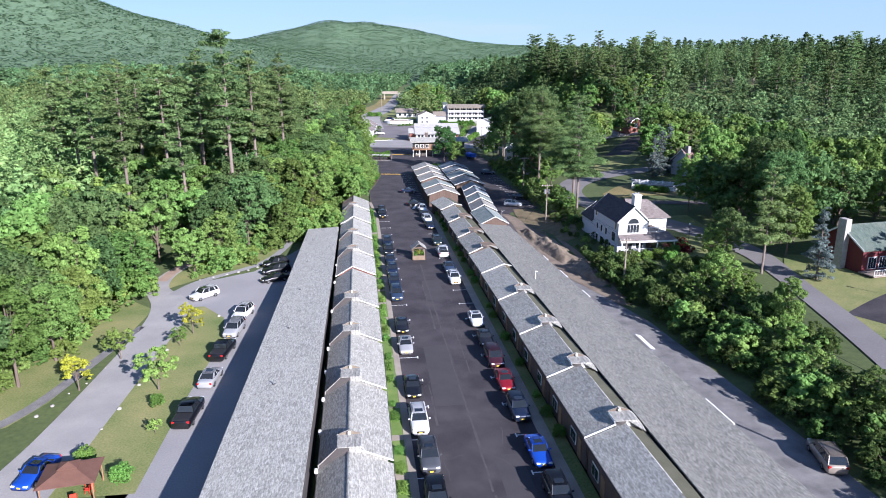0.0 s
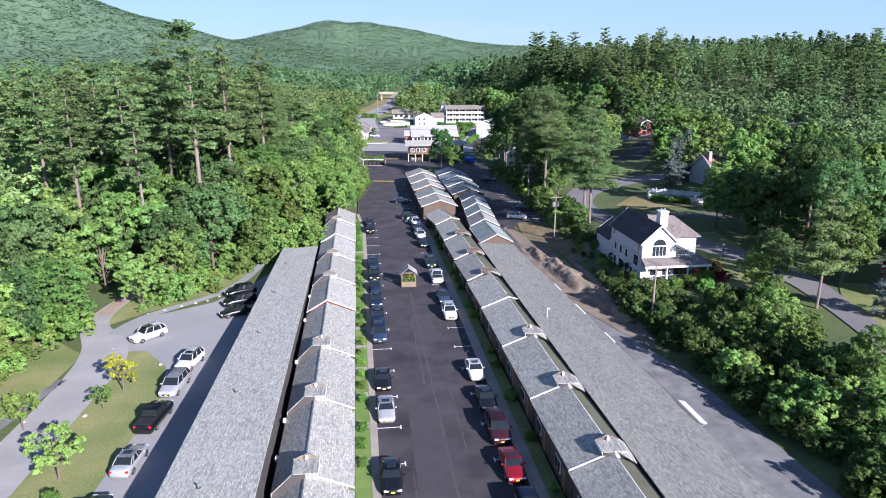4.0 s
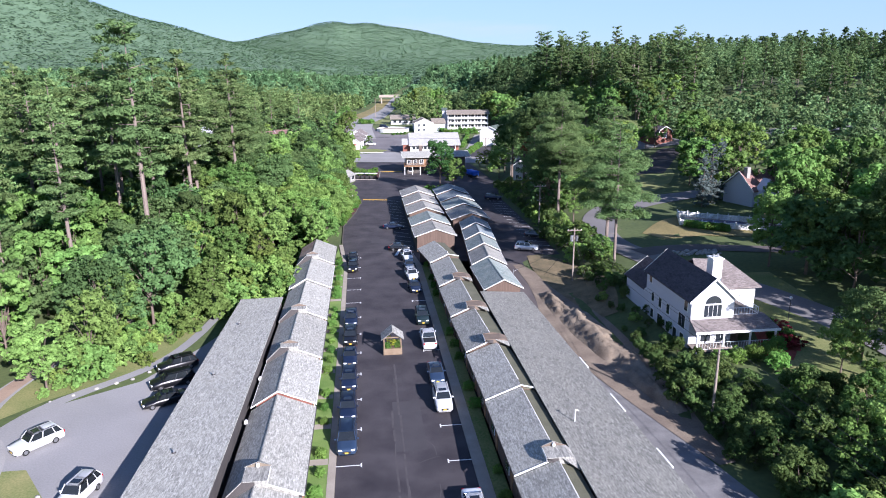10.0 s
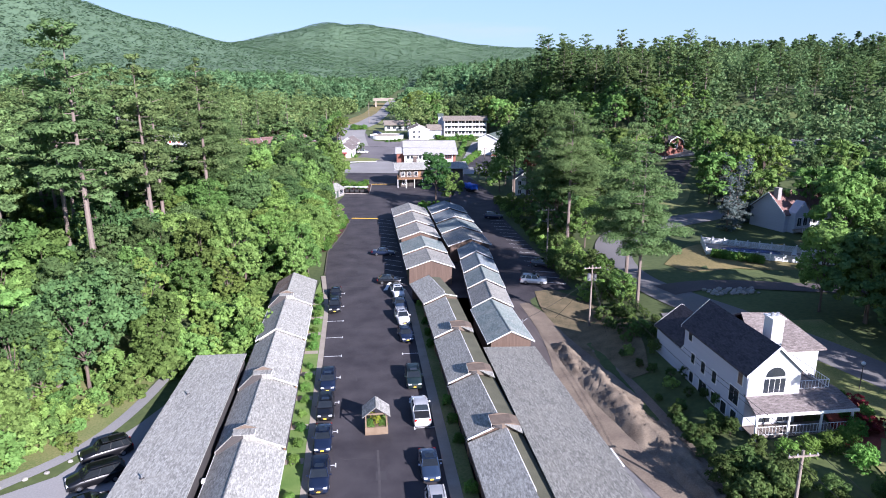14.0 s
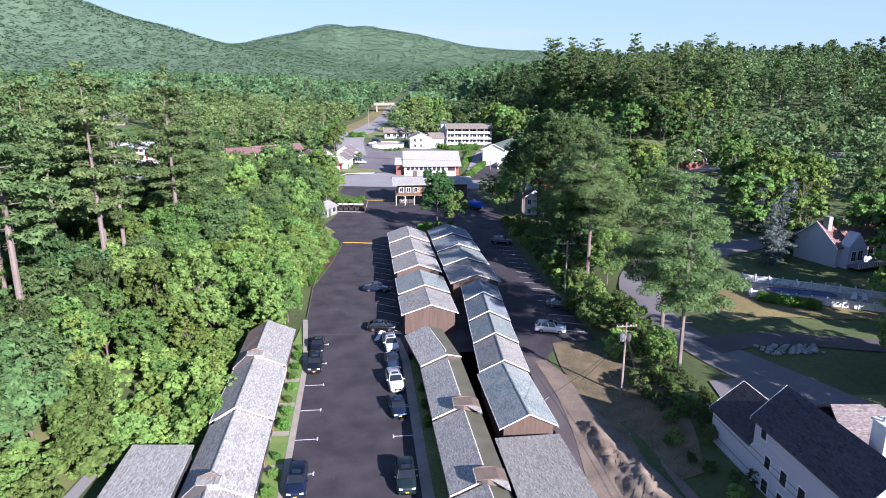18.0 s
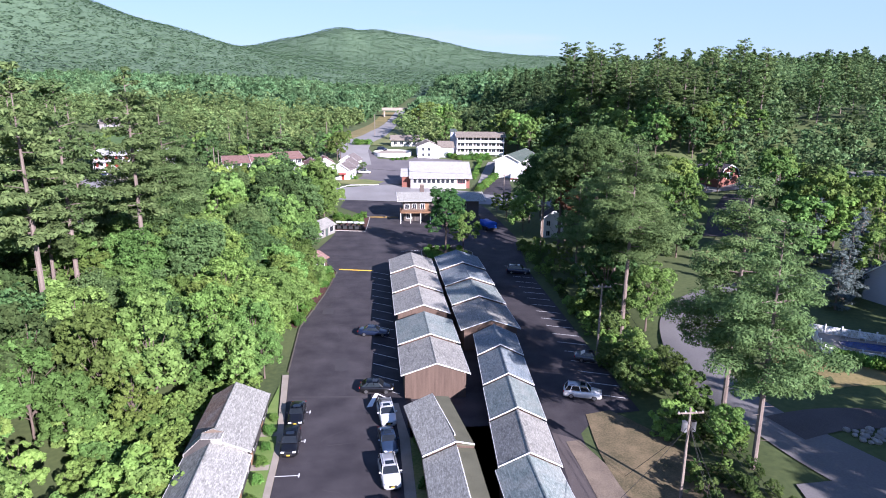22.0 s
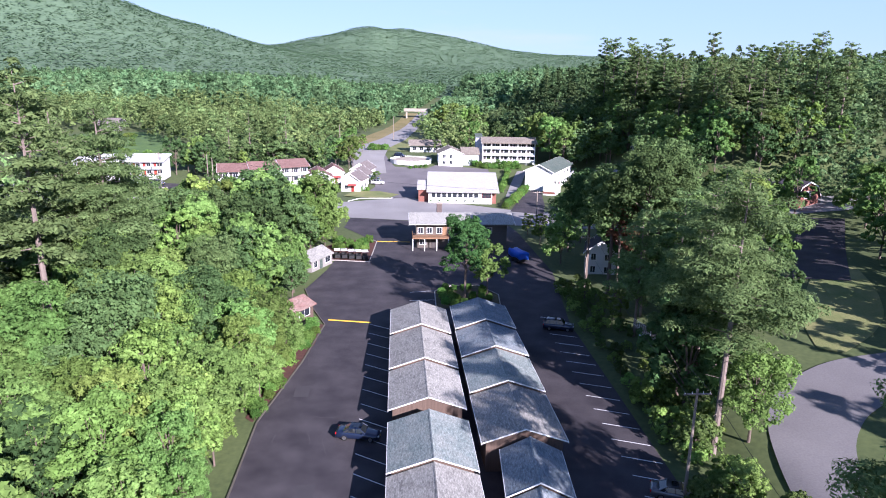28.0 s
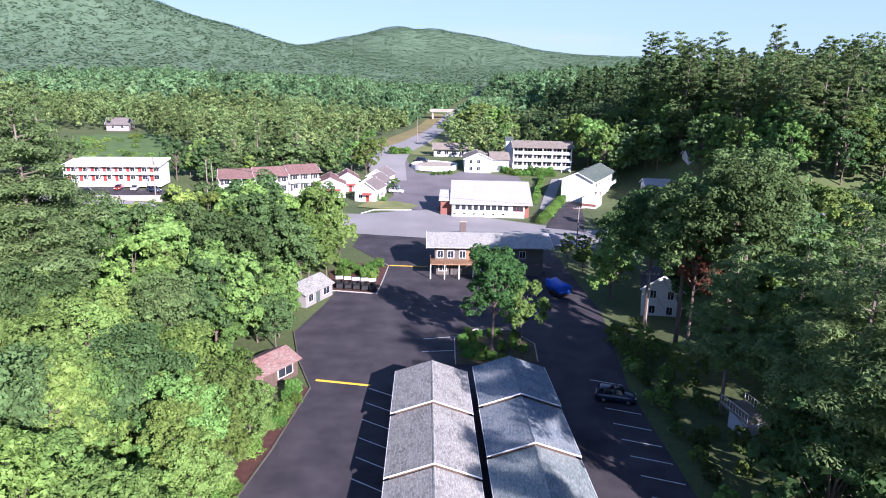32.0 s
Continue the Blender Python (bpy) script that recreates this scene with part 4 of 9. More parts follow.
# tall pines of the west wood
for x, y, s, k in ((-38.5, 155.7, 1.35, "pine0"), (-35.9, 176.4, 1.2, "pine1"), (-31.0, 199, 1.2, "pine2"), (-38.5, 192, 1.16, "pine0"), (-40.5, 189, 0.86, "pine1"), (-43, 195, 0.9, "pine2"), (-46.2, 196, 1.16, "pine1"), (-44.2, 180, 1.06, "pine2"), (-53, 194, 1.15, "pine0"),
                   (-50.5, 180, 1.1, "pine1"), (-48, 171, 1.22, "pine2"), (-55, 165, 1.1, "pine1"), (-64, 176, 1.1, "pine0"), (-60, 196, 1.1, "pine2"), (-72, 190, 1.15, "pine2"), (-57, 222, 1.15, "pinelow1"), (-70, 215, 1.1, "pine0"), (-66, 204, 1.1, "pine1"), (-46, 214, 1.0, "pinelow2"),
                   (-62, 238, 1.05, "pinelow0"), (-34.5, 225, 1.3, "pinenear0"), (-36.8, 229.5, 1.22, "pinenear1"), (-39.5, 223.5, 1.15, "pinenear2"), (-80, 205, 1.1, "pine1"), (-86, 180, 1.1, "pine0"), (-88, 225, 1.1, "pine2"), (-46, 143, 0.95, "pine1"), (-60, 150, 1.05, "pine0"), (-70, 160, 1.1, "pine1"), (-78, 172, 1.1, "pine2")):
    plant(k, "pine_tree", x, y, s, x * 37 % 360, "tall white pine with a bare lower trunk", "tree", "pines of the west wood")


def east_thicket(x, y):
    lo = 31.5 + 2.8 * float(smooth01(100, 60, y))
    lane = float(np.interp(y, [10, 45, 63, 73, 89, 106], [38, 46, 50, 52.3, 55.8, 58]))
    return y < (106 if x < 36 else 100) and lo < x < min(lane - 5.2, 47.5)


scatter(RNG, ["shrub0", "shrub1", "shrub2", "brush1", "shrub1"], (30, 56, 14, 86), 2.6, 0.42, 0.95, "shrubs of the thicket", east_thicket)
scatter(RNG, ["shrub0", "shrub1", "shrub2"], (30, 56, 86, 108), 2.7, 0.4, 0.85, "shrubs of the thicket", east_thicket)
scatter(RNG, ["ash0", "maple1", "shrub1", "maple2", "ash2"], (38, 52, 62, 106), 4.6, 0.36, 0.56, "young trees of the thicket", lambda x, y: y < 94 and east_thicket(x + 1.5, y) and x > 38 + max(0, 80 - y) * 0.1)


scatter(RNG, ["shrub0", "shrub1", "shrub2"], (29, 40, 44, 116), 2.6, 0.28, 0.54, "shrubs of the thicket", lambda x, y: 0.6 < x - float(np.interp(y, [44, 50, 82.8, 96, 116], [33.8, 33.6, 31.5, 30.6, 31.6])) < (3.4 if y < 100 else 5.5))


def near_lane(x, y):
    px = np.interp(y, [10, 45, 70, 90, 112, 132, 148, 158, 170, 182], [40, 46.5, 53, 58, 60.5, 55, 49.5, 47, 47.5, 52])
    if y < 186 and abs(x - px) < 6.5:
        return True
    if 190 < y < 276 and abs(x - np.interp(y, [190, 206, 216, 230, 254, 272], [58, 69, 78, 86, 97, 108])) < 9:
        return True
    return 49 < x < 112 and abs(y - (184 + 0.36 * (x - 52))) < 7 or (60 < x < 84 and 192 < y < 218)


def east_wood(x, y):
    if near_lane(x, y) or (37 < x < 60 and 96 < y < 140) or (36 < x < 92 and 138 < y < 186) or x < 52 and y < 108:
        return False
    if y < 108 and x < 86:
        return False
    if 196 < y < 240 and x < 52:
        return False
    if x < 58 and y > 235 or y > 296 - 0.2 * (x - 47):
        return False
    return x > 44 or (x > 38.5 and 168 < y < 232)


scatter(RNG, ["oakfar0", "oakfar1", "ashfar0", "maplefar1", "maplefar0", "maplefar1", "oakfar0"], (38, 82, 30, 300), 7.8, 0.75, 1.12, "trees of the east wood", east_wood)
scatter(RNG, ["oakfar0", "maplefar1", "ashfar0", "maplefar1", "oakfar1", "maplefar0", "maplefar0", "ashfar1"], (82, 118, 30, 300), 7.8, 0.8, 1.2, "trees of the east wood", east_wood)
scatter(RNG, ["pinetall0", "pinetall1", "pinetall2"], (56, 150, 226, 292), 9.6, 0.52, 0.76, "tall pines of the hill", lambda x, y: y > 300 - 0.25 * (x - 62) and x < 118 and not near_lane(x, y) and not (98 < x < 122 and 268 < y < 296) and (x > 76 if y < 296 else x > 98))
scatter(RNG, ["pinetall0", "pinetall1", "pinetall2"], (104, 150, 304, 392), 9.4, 0.54, 0.83, "tall pines of the hill", lambda x, y: True)
scatter(RNG, ["pinetall0", "pinetall1", "pinetall2"], (124, 262, 150, 330), 15.0, 0.46, 0.66, "tall pines of the hill", lambda x, y: x + 0.25 * y > 232 and abs(x - 0.62 * y) < 70)
scatter(RNG, ["pinetall0", "pinetall1", "pinetall2"], (96, 118, 368, 432), 10.0, 0.68, 0.92, "tall pines of the hill", lambda x, y: True)
scatter(RNG, ["maplefar0", "maplefar1", "ashfar0", "oakfar0"], (74, 108, 360, 432), 8.4, 0.85, 1.15, "trees beyond the road", lambda x, y: y > 372 or x > 80)
scatter(RNG, ["oakfar0", "oakfar1", "maplefar1", "maplefar0", "ashfar0"], (58, 134, 298, 352), 7.6, 0.7, 1.05, "trees of the east wood", lambda x, y: y > 306 - 0.1 * (x - 60) and x > 92)
# pines beside the east car park
for x, y, s, k in ((41.8, 183.4, 1.07, "pinehigh"), (43.4, 156.6, 1.07, "pinenear0"), (41.2, 146.5, 0.94, "pinenear1"), (43.5, 193, 1.0, "pinenear2"), (48.5, 198, 0.9, "pinenear0"), (52, 207, 0.95, "pinenear1"),
                   (55.3, 94.2, 0.66, "pinelow1")):
    plant(k, "pine_tree", x, y, s, y * 53 % 360, "white pine with layered branches beside the car park", "tree", "pines beside the car park")
for x, y, s, k in ((80, 155, 1.25, "maple1"), (90, 147, 1.1, "maple2"), (87, 160, 1.0, "maple1"), (100, 160, 1.1, "maple3"), (50, 101, 0.5, "maple3"), (47, 92, 0.5, "ash0"), (54, 103, 0.6, "oak2"), (49.5, 202, 1.3, "hemlock1"), (44.8, 197.5, 0.8, "pinelow1"), (46.2, 206, 0.84, "pinelow2"), (44.0, 214, 0.72, "pinelow0"), (47, 220, 0.7, "pinelow1"), (40, 150, 0.42, "maple2"), (41, 160, 0.45, "maple1"), (38, 153, 0.32, "ash2"), (53, 214, 1.2, "hemlock1"), (58, 226, 1.0, "maple1"), (57, 236, 1.0, "oak1"), (39.5, 168, 0.42, "ash1"), (64.5, 138, 0.95, "maple0"), (67.5, 133, 0.85, "maple2"), (70.5, 128.5, 0.95, "maple1"), (72, 136, 1.0, "maple3"), (64, 101, 0.9, "maple1"), (78, 118, 1.0, "maple0"), (70, 108, 0.8, "ash1"), (39.2, 228, 0.3, "ash0"), (53, 246, 0.95, "oak1"), (46.4, 230.4, 1.12, "redtree"), (41.5, 232, 0.34, "ash1"), (42.8, 224.5, 0.4, "ash0"), (44.5, 222, 0.36, "ash2"), (45.7, 232.6, 0.95, "oaktall"), (44.0, 240.6, 0.9, "oaktall"), (49.2, 226.2, 1.05, "oaktall"), (53.5, 232, 1.1, "oaktall"), (45.6, 183.6, 0.8, "maplenear1"), (39.5, 173.5, 0.45, "maple0"), (43, 256, 0.8, "maple3"), (47, 266, 0.95, "oak2"), (42, 272, 0.6, "ash2"), (52, 274, 0.95, "oak0"), (41, 282, 0.45, "ash0"), (-7, 268, 0.72, "maple2"), (-10.5, 246, 0.7, "maple0"), (-12, 236, 0.65, "maple3"), (-9, 234, 0.5, "oak0"), (-6, 280, 0.7, "maple1")):
    nm, lb, ct = LABELS.get(k.rstrip("0123").replace("near", ""), ("maple_tree", "small tree with rusty red leaves", "tree"))
    plant(k, nm, x, y, s, x * 29 % 360, lb, ct, "single trees")
scatter(RNG, ["brush0", "brush1", "shrub0", "shrub1"], (30, 46, 100, 236), 3.6, 0.5, 1.0, "undergrowth beside the east drive", lambda x, y: (36 < x < 43 and 150 < y < 180 and not (x < 38 and y < 162)) or (38.0 < x < 44 and 180 < y < 198))
scatter(RNG, ["shrub0", "brush1", "shrub1"], (34.6, 42, 136, 152), 2.4, 0.22, 0.46, "undergrowth beside the east drive", lambda x, y: True)
scatter(RNG, ["brush0", "shrub0", "shrub1"], (38, 44, 198, 244), 3.0, 0.28, 0.55, "undergrowth beside the east drive", lambda x, y: True)
for x, y, s in ((61.4, 89.2, 1.0), (77, 185, 1.05), (80, 187.5, 1.2), (84, 191, 1.25), (103, 184, 0.9), (106, 188, 0.8), (88, 207, 1.1)):
    plant("spruce", "spruce_tree", x, y, s, x * 91 % 360, "blue-grey spruce tree of dense cone shape", "tree", "spruces by the houses")
# oaks added, not placed from view, to throw shade across the lane
for x, y, s in ((69, 117, 0.78), (66.5, 109.5, 0.72), (73.5, 121, 0.8)):
    plant("oaktall", "oak_tree", x, y, s, x * 53 % 360, "tall oak with a bare trunk and broad crown", "tree", "oaks east of the lane")
plant("maplehigh", "maple_tree", 20.6, 232.5, 0.95, 30, "round maple in a bed between the rows of cabins", "tree")
plant("maple1", "maple_tree", 25.0, 236.5, 0.72, 130, "smaller maple in a bed behind the cabins", "tree")
for k, x, y, s in (("sapling", -32.8, 69.7, 1.15), ("sapling_yellow", -32.8, 86.5, 1.0), ("sapling", -33.6, 82.5, 0.6), ("sapling_yellow", -41.8, 70.8, 1.0), ("sapling", -39.9, 79.0, 0.95), ("sapling", -30.5, 60, 0.38), ("hedge", -32, 66.0, 1.0), ("hedge", -35.5, 55.5, 1.2), ("hedge", -31.2, 52.2, 1.2)):
    plant(k, "sapling" if k != "hedge" else "bush", x, y, s, x * 77 % 360, "young tree with bright leaves on the lawn" if k != "hedge" else "low green bush on the lawn", "tree" if k != "hedge" else "bush")


VR = np.random.default_rng(44)
for i in range(26):
    x = -68 + 2.4 * i + VR.uniform(-1, 1)
    y = 362 + max(0, x + 50) * 0.42 + VR.uniform(0, 9)
    k = ["maplefar0", "oakfar1", "ashfar0", "pinefar0", "oakfar0", "maplefar1", "ashfar1"][int(VR.integers(7))]
    nm, lb, ct = LABELS[k.rstrip("0123").replace("far", "")]
    plant(k, nm, float(x), float(y), float(VR.uniform(0.6, 0.95)), i * 47, lb, ct, "trees behind the motel opposite")
for x, y, s, k in ((66.7, 398, 1.35, "maplefar1"), (70.5, 391, 1.4, "maplefar0"), (73, 379, 1.25, "maplefar1"), (72, 416, 1.3, "maplefar0"), (64, 408, 1.2, "maplefar1"), (52, 408, 1.0, "oakfar1"), (40, 412, 1.0, "maplefar1"), (31, 470, 1.3, "ashfar0"), (37, 476, 1.4, "maplefar0"), (42, 466, 1.3, "ashfar1"), (48, 468, 1.3, "maplefar1"),
                   (88, 368, 1.1, "oakfar1"), (96, 372, 1.2, "oakfar0"), (104, 362, 1.1, "maplefar0"), (-6, 412, 0.6, "ashfar0"), (-11, 408, 0.8, "maplefar1"), (1.6, 356, 0.36, "maplefar0"), (-62, 300, 0.45, "maplefar0"), (-54, 298, 0.45, "ashfar0"), (-45, 298, 0.45, "maplefar1"), (-36, 296, 0.9, "oakfar0"), (-28, 296, 0.85, "ashfar1"),
                   (-20, 294, 0.8, "maplefar0"), (-68, 306, 0.45, "ashfar1"), (-40, 305, 0.6, "ashfar0"), (-24, 302, 0.55, "maplefar1"), (-14, 292, 0.75, "ashfar0"), (57, 300, 0.5, "ashfar0"), (-104, 352, 1.0, "pinefar0"), (-108, 346, 1.1, "pinefar1"), (-99, 358, 1.0, "oakfar0")):
    nm, lb, ct = LABELS[k.rstrip("0123").replace("far", "")]
    plant(k, nm, x, y, s, x * 29 % 360, lb, ct, "trees beyond the road")
for x0, y0, x1, y1, s in ((40.8, 316, 44.5, 324, 1.5), (44.5, 324, 53, 348, 1.7), (43.4, 343, 47.5, 360, 1.5), (47.5, 360, 51, 376, 1.4), (38, 388.5, 43, 383, 1.6), (43, 383, 56, 382, 1.6), (45, 391, 56, 387.5, 1.5), (-6, 343.5, -1, 343.5, 1.3), (14, 381, 20, 384, 1.0), (-2, 419, 4, 421, 2.2)):
    m = max(2, int(math.hypot(x1 - x0, y1 - y0) / 2.0))
    for i in range(m + 1):
        plant("hedge", "bush", x0 + (x1 - x0) * i / m, y0 + (y1 - y0) * i / m, s * float(VR.uniform(0.85, 1.15)), i * 61, "clipped green hedge bush beyond the road", "bush", "hedges beyond the road")


# ---- far woods: joined ----
def grove(name, pts, tall, conifer, counts, size, material, label, seed, clear=0.16):
    """Many trees in one mesh: five uneven broad crowns and four layered pines, turned and scaled from tree to tree. counts: leaves of a broad crown and of a pine."""
    rng = np.random.default_rng(seed)
    forms = []
    for i in range(5):
        rows, _ = crown_clumps(rng, 1.0, 0.10, 0.36, 7 + i % 3, 6)
        forms.append(clump_leaves(rng, rows, counts[0], size / 14.0, 0.4)[0])
    for i in range(4):
        rows, _ = pine_rows(rng, 24.0, 24 * (clear + 0.06 * i), 4.6, 9, 0.45, 0.05, (0, 0), 3.2)
        forms.append(clump_leaves(rng, rows, counts[1], size * 1.15, 0.4, 0.34)[0] / 24)
    kind = np.where(conifer, rng.integers(5, 9, len(pts)), rng.integers(0, 5, len(pts)))
    out = []
    for k, form in enumerate(forms):
        p, h = pts[kind == k], tall[kind == k]
        a = rng.uniform(0, 2 * math.pi, len(p))
        wide = h * rng.uniform(0.8, 1.25, len(p))
        c, s_ = (np.cos(a) * wide)[:, None], (np.sin(a) * wide)[:, None]
        x, y, z = form.T
        out.append(np.stack([c * x - s_ * y + p[:, :1], s_ * x + c * y + p[:, 1:2], z * h[:, None] + p[:, 2:3]], -1).reshape(-1, 3))
    v = np.concatenate(out)
    ob = part_mesh(name, quads_mesh(name, v, np.arange(len(v)).reshape(-1, 3), material), None)
    return tagged(ob, label, "woods", "", "stuff")


def blob_forest(name, pts, rad, hgt, material, label, seed, n_cards=26, size=1.7, rough=0.45, up=0.3):
    """Distant crowns as loose domes of leaf cards."""
    rng = np.random.default_rng(seed)
    n = len(pts)
    d = rng.normal(size=(n, n_cards, 3))
    d[..., 2] = np.abs(d[..., 2])
    d /= np.linalg.norm(d, axis=2)[..., None]
    shape = np.concatenate([np.repeat(rad[:, None, None] * rng.uniform(0.7, 1.1, (n, n_cards, 1)), 2, 2), np.broadcast_to((hgt * 0.5)[:, None, None], (n, n_cards, 1))], 2)
    c = pts[:, None, :] + d * shape + np.concatenate([np.zeros((n, 1, 2)), (hgt * 0.52)[:, None, None]], 2)
    nn = d + rng.normal(size=d.shape) * rough + [0, 0, up]
    v, f = cards(c.reshape(-1, 3), nn.reshape(-1, 3), np.repeat(size * rad / rad.mean(), n_cards), rng)
    ob = part_mesh(name, quads_mesh(name, v, f, material), None)
    return tagged(ob, label, "woods", "", "stuff")


def pick(rng, n, x0, x1, y0, y1, keep):
    p = np.stack([rng.uniform(x0, x1, n), rng.uniform(y0, y1, n)], -1)
    p = p[keep(p[:, 0], p[:, 1])]
    return np.concatenate([p, ground_z(p[:, 0], p[:, 1])[:, None]], 1)


def valley_road_x(y):
    return np.interp(y, [372, 400, 431, 469, 525, 598, 674, 760, 1200], [-4, -6, -5, 4, 12, 18, 29, 42, 100])


R2 = np.random.default_rng(21)
in_view = lambda p: np.abs(np.degrees(np.arctan2(p[:, 0] - 2, np.maximum(p[:, 1] + 20, 1)))) < 46  # noqa: E731
p = pick(R2, 4200, 60, 420, 20, 600, lambda x, y: (x > 116) | ((y > 372) & (x > 72)) | ((y > 415) & (x > 60)))
p = p[in_view(p)]
con = R2.uniform(size=len(p)) < np.where(p[:, 0] + 0.25 * p[:, 1] > 225, 0.6, 0.12)
tall = R2.uniform(9, 15, len(p)) + con * R2.uniform(0, 8, len(p))
near_hill = (p[:, 0] < 230) & (p[:, 1] < 450)
hill_leaf = leaf_mat("leaves_hill", (0.072, 0.134, 0.055), (0.120, 0.196, 0.082), 0.3, trees=0.13)
grove("hill_woods", p[near_hill], tall[near_hill], con[near_hill], (340, 340), 0.85, hill_leaf, "mixed woods on the near slope of the eastern hill", 5)
grove("hill_woods", p[~near_hill], tall[~near_hill], con[~near_hill], (110, 130), 1.5, hill_leaf, "dark mixed woods covering the eastern hill", 15)
p = pick(R2, 12500, -420, 330, 300, 1150, lambda x, y: (np.abs(x - valley_road_x(y)) > 15 + 0 * y) & ((y > 430) | (x < -110) | ((y > 372) & (x < -14) & (x > -66)) | ((y > 400) & (x < -14)) | ((y > 408) & (x > 26))) & ((x < 60) | (y > 560)) & ~((x > -150) & (x < -80 - (y - 390) * 0.5) & (y < 462)) & ~((x < -66) & (x > -125) & (y < 384)))
p = p[in_view(p)]
con = R2.uniform(size=len(p)) < 0.09
tall, nearer = R2.uniform(9, 15, len(p)) + 4 * con, p[:, 1] < 560
grove("valley_woods", p[nearer], tall[nearer], con[nearer], (230, 200), 1.05, LEAF_FAR, "green valley woods beyond the road", 6)
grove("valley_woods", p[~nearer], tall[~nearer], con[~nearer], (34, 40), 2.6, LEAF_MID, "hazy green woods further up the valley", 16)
p = pick(R2, 3000, -420, -70, -20, 300, lambda x, y: (x < -72) & ~((x > -110) & (y > 285)))
p = p[in_view(p)]
con = R2.uniform(size=len(p)) < 0.4
tall, nearer = R2.uniform(12, 18, len(p)) + 6 * con, p[:, 0] > -150
grove("west_woods", p[nearer], tall[nearer], con[nearer], (350, 350), 0.78, LEAF_FAR, "green woods west of the motel", 8)
grove("west_woods", p[~nearer], tall[~nearer], con[~nearer], (130, 140), 1.3, LEAF_FAR, "green woods further west of the motel", 18)
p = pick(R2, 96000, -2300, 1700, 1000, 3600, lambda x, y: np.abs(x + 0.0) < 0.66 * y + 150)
# mountain leaves are tinted blue-green for the haze in front of them
blob_forest("mountain_woods", p, R2.uniform(6, 11, len(p)), R2.uniform(3, 6, len(p)), leaf_mat("leaves_mountain_hazed", (0.090, 0.150, 0.084), (0.125, 0.198, 0.112), 0.35, 0.006), "continuous forest covering the mountains", 9, 4, 5, 0.12, 2.4)

# ---- motel rows ----
def gable_unit(name, x0, x1, xr, y0, y1, eave, ridge, drop, shingle, label, group, rake=True, gable_mat=None, turn=0.0, pivot=(0, 0), over=0.45, base=0.0, west_wall=None):
    """One stepped motel unit: walls, two roof slopes, white rakes on its near gable, fascia boards; its floor falls by drop to the far end."""
    m = Matrix.Translation((*pivot, 0)) @ pose(0, 0, 0, 0, 0, turn) @ Matrix.Translation((-pivot[0], -pivot[1], 0))
    t = thing(name, m, label, "motel unit", group)
    g = gable_mat or BROWN_WOOD
    w0, w1 = x0 + over, x1 - over
    slope = lambda x: eave + (ridge - eave) * ((x - x0) / (xr - x0) if x < xr else (x1 - x) / (x1 - xr))  # noqa: E731
    th = 0.12
    for nm, ya, yb, dz in (("gable_wall", y0 + 0.25, y0 + 0.42, 0.0), ("gable_wall", y1 - 0.2, y1 - 0.03, -drop)):
        out = [(w0, base - 0.1), (w1, base - 0.1), (w1, slope(w1) - th + dz), (xr, ridge - th + dz), (w0, slope(w0) - th + dz)]
        part(nm, prism(out, ya, yb), g, t)
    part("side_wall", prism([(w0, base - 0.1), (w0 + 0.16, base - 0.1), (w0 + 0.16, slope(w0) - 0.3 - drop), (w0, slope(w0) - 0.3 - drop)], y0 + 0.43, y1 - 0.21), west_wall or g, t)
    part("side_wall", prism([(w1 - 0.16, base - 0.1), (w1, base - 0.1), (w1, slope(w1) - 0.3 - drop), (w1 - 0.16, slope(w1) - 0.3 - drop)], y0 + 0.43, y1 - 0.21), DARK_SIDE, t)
    part("roof_slope", slab([(x0, y0, eave), (xr, y0, ridge), (xr, y1, ridge - drop), (x0, y1, eave - drop)], th), shingle, t)
    part("roof_slope", slab([(xr, y0, ridge), (x1, y0, eave), (x1, y1, eave - drop), (xr, y1, ridge - drop)], th), shingle, t)
    part("ridge_cap", slab([(xr - 0.13, y0, ridge - 0.02), (xr, y0, ridge + 0.035), (xr, y1, ridge - drop + 0.035), (xr - 0.13, y1, ridge - drop - 0.02)], 0.03), shingle, t)
    part("ridge_cap", slab([(xr, y0, ridge + 0.034), (xr + 0.13, y0, ridge - 0.02), (xr + 0.13, y1, ridge - drop - 0.02), (xr, y1, ridge - drop + 0.034)], 0.03), shingle, t)
    if rake:
        runs = [(x0, xr), (xr, x1)] if rake is True else [(xr + 1.02, x1)]
        for xa, xb in runs:
            za, zb = slope(xa), slope(xb)
            part("rake_board", slab([(xa, y0 - 0.04, za + 0.04), (xb, y0 - 0.04, zb + 0.04), (xb, y0 + 0.02, zb + 0.04), (xa, y0 + 0.02, za + 0.04)], 0.13), WHITE_TRIM, t, "white painted rake board")
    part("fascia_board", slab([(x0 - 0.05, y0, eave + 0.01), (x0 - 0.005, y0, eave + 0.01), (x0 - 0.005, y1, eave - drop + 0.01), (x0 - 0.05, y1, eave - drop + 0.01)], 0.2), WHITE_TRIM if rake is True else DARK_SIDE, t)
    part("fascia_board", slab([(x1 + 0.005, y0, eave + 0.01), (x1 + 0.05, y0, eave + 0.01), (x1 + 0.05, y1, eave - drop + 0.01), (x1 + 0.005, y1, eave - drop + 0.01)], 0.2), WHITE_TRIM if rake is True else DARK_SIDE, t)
    return t


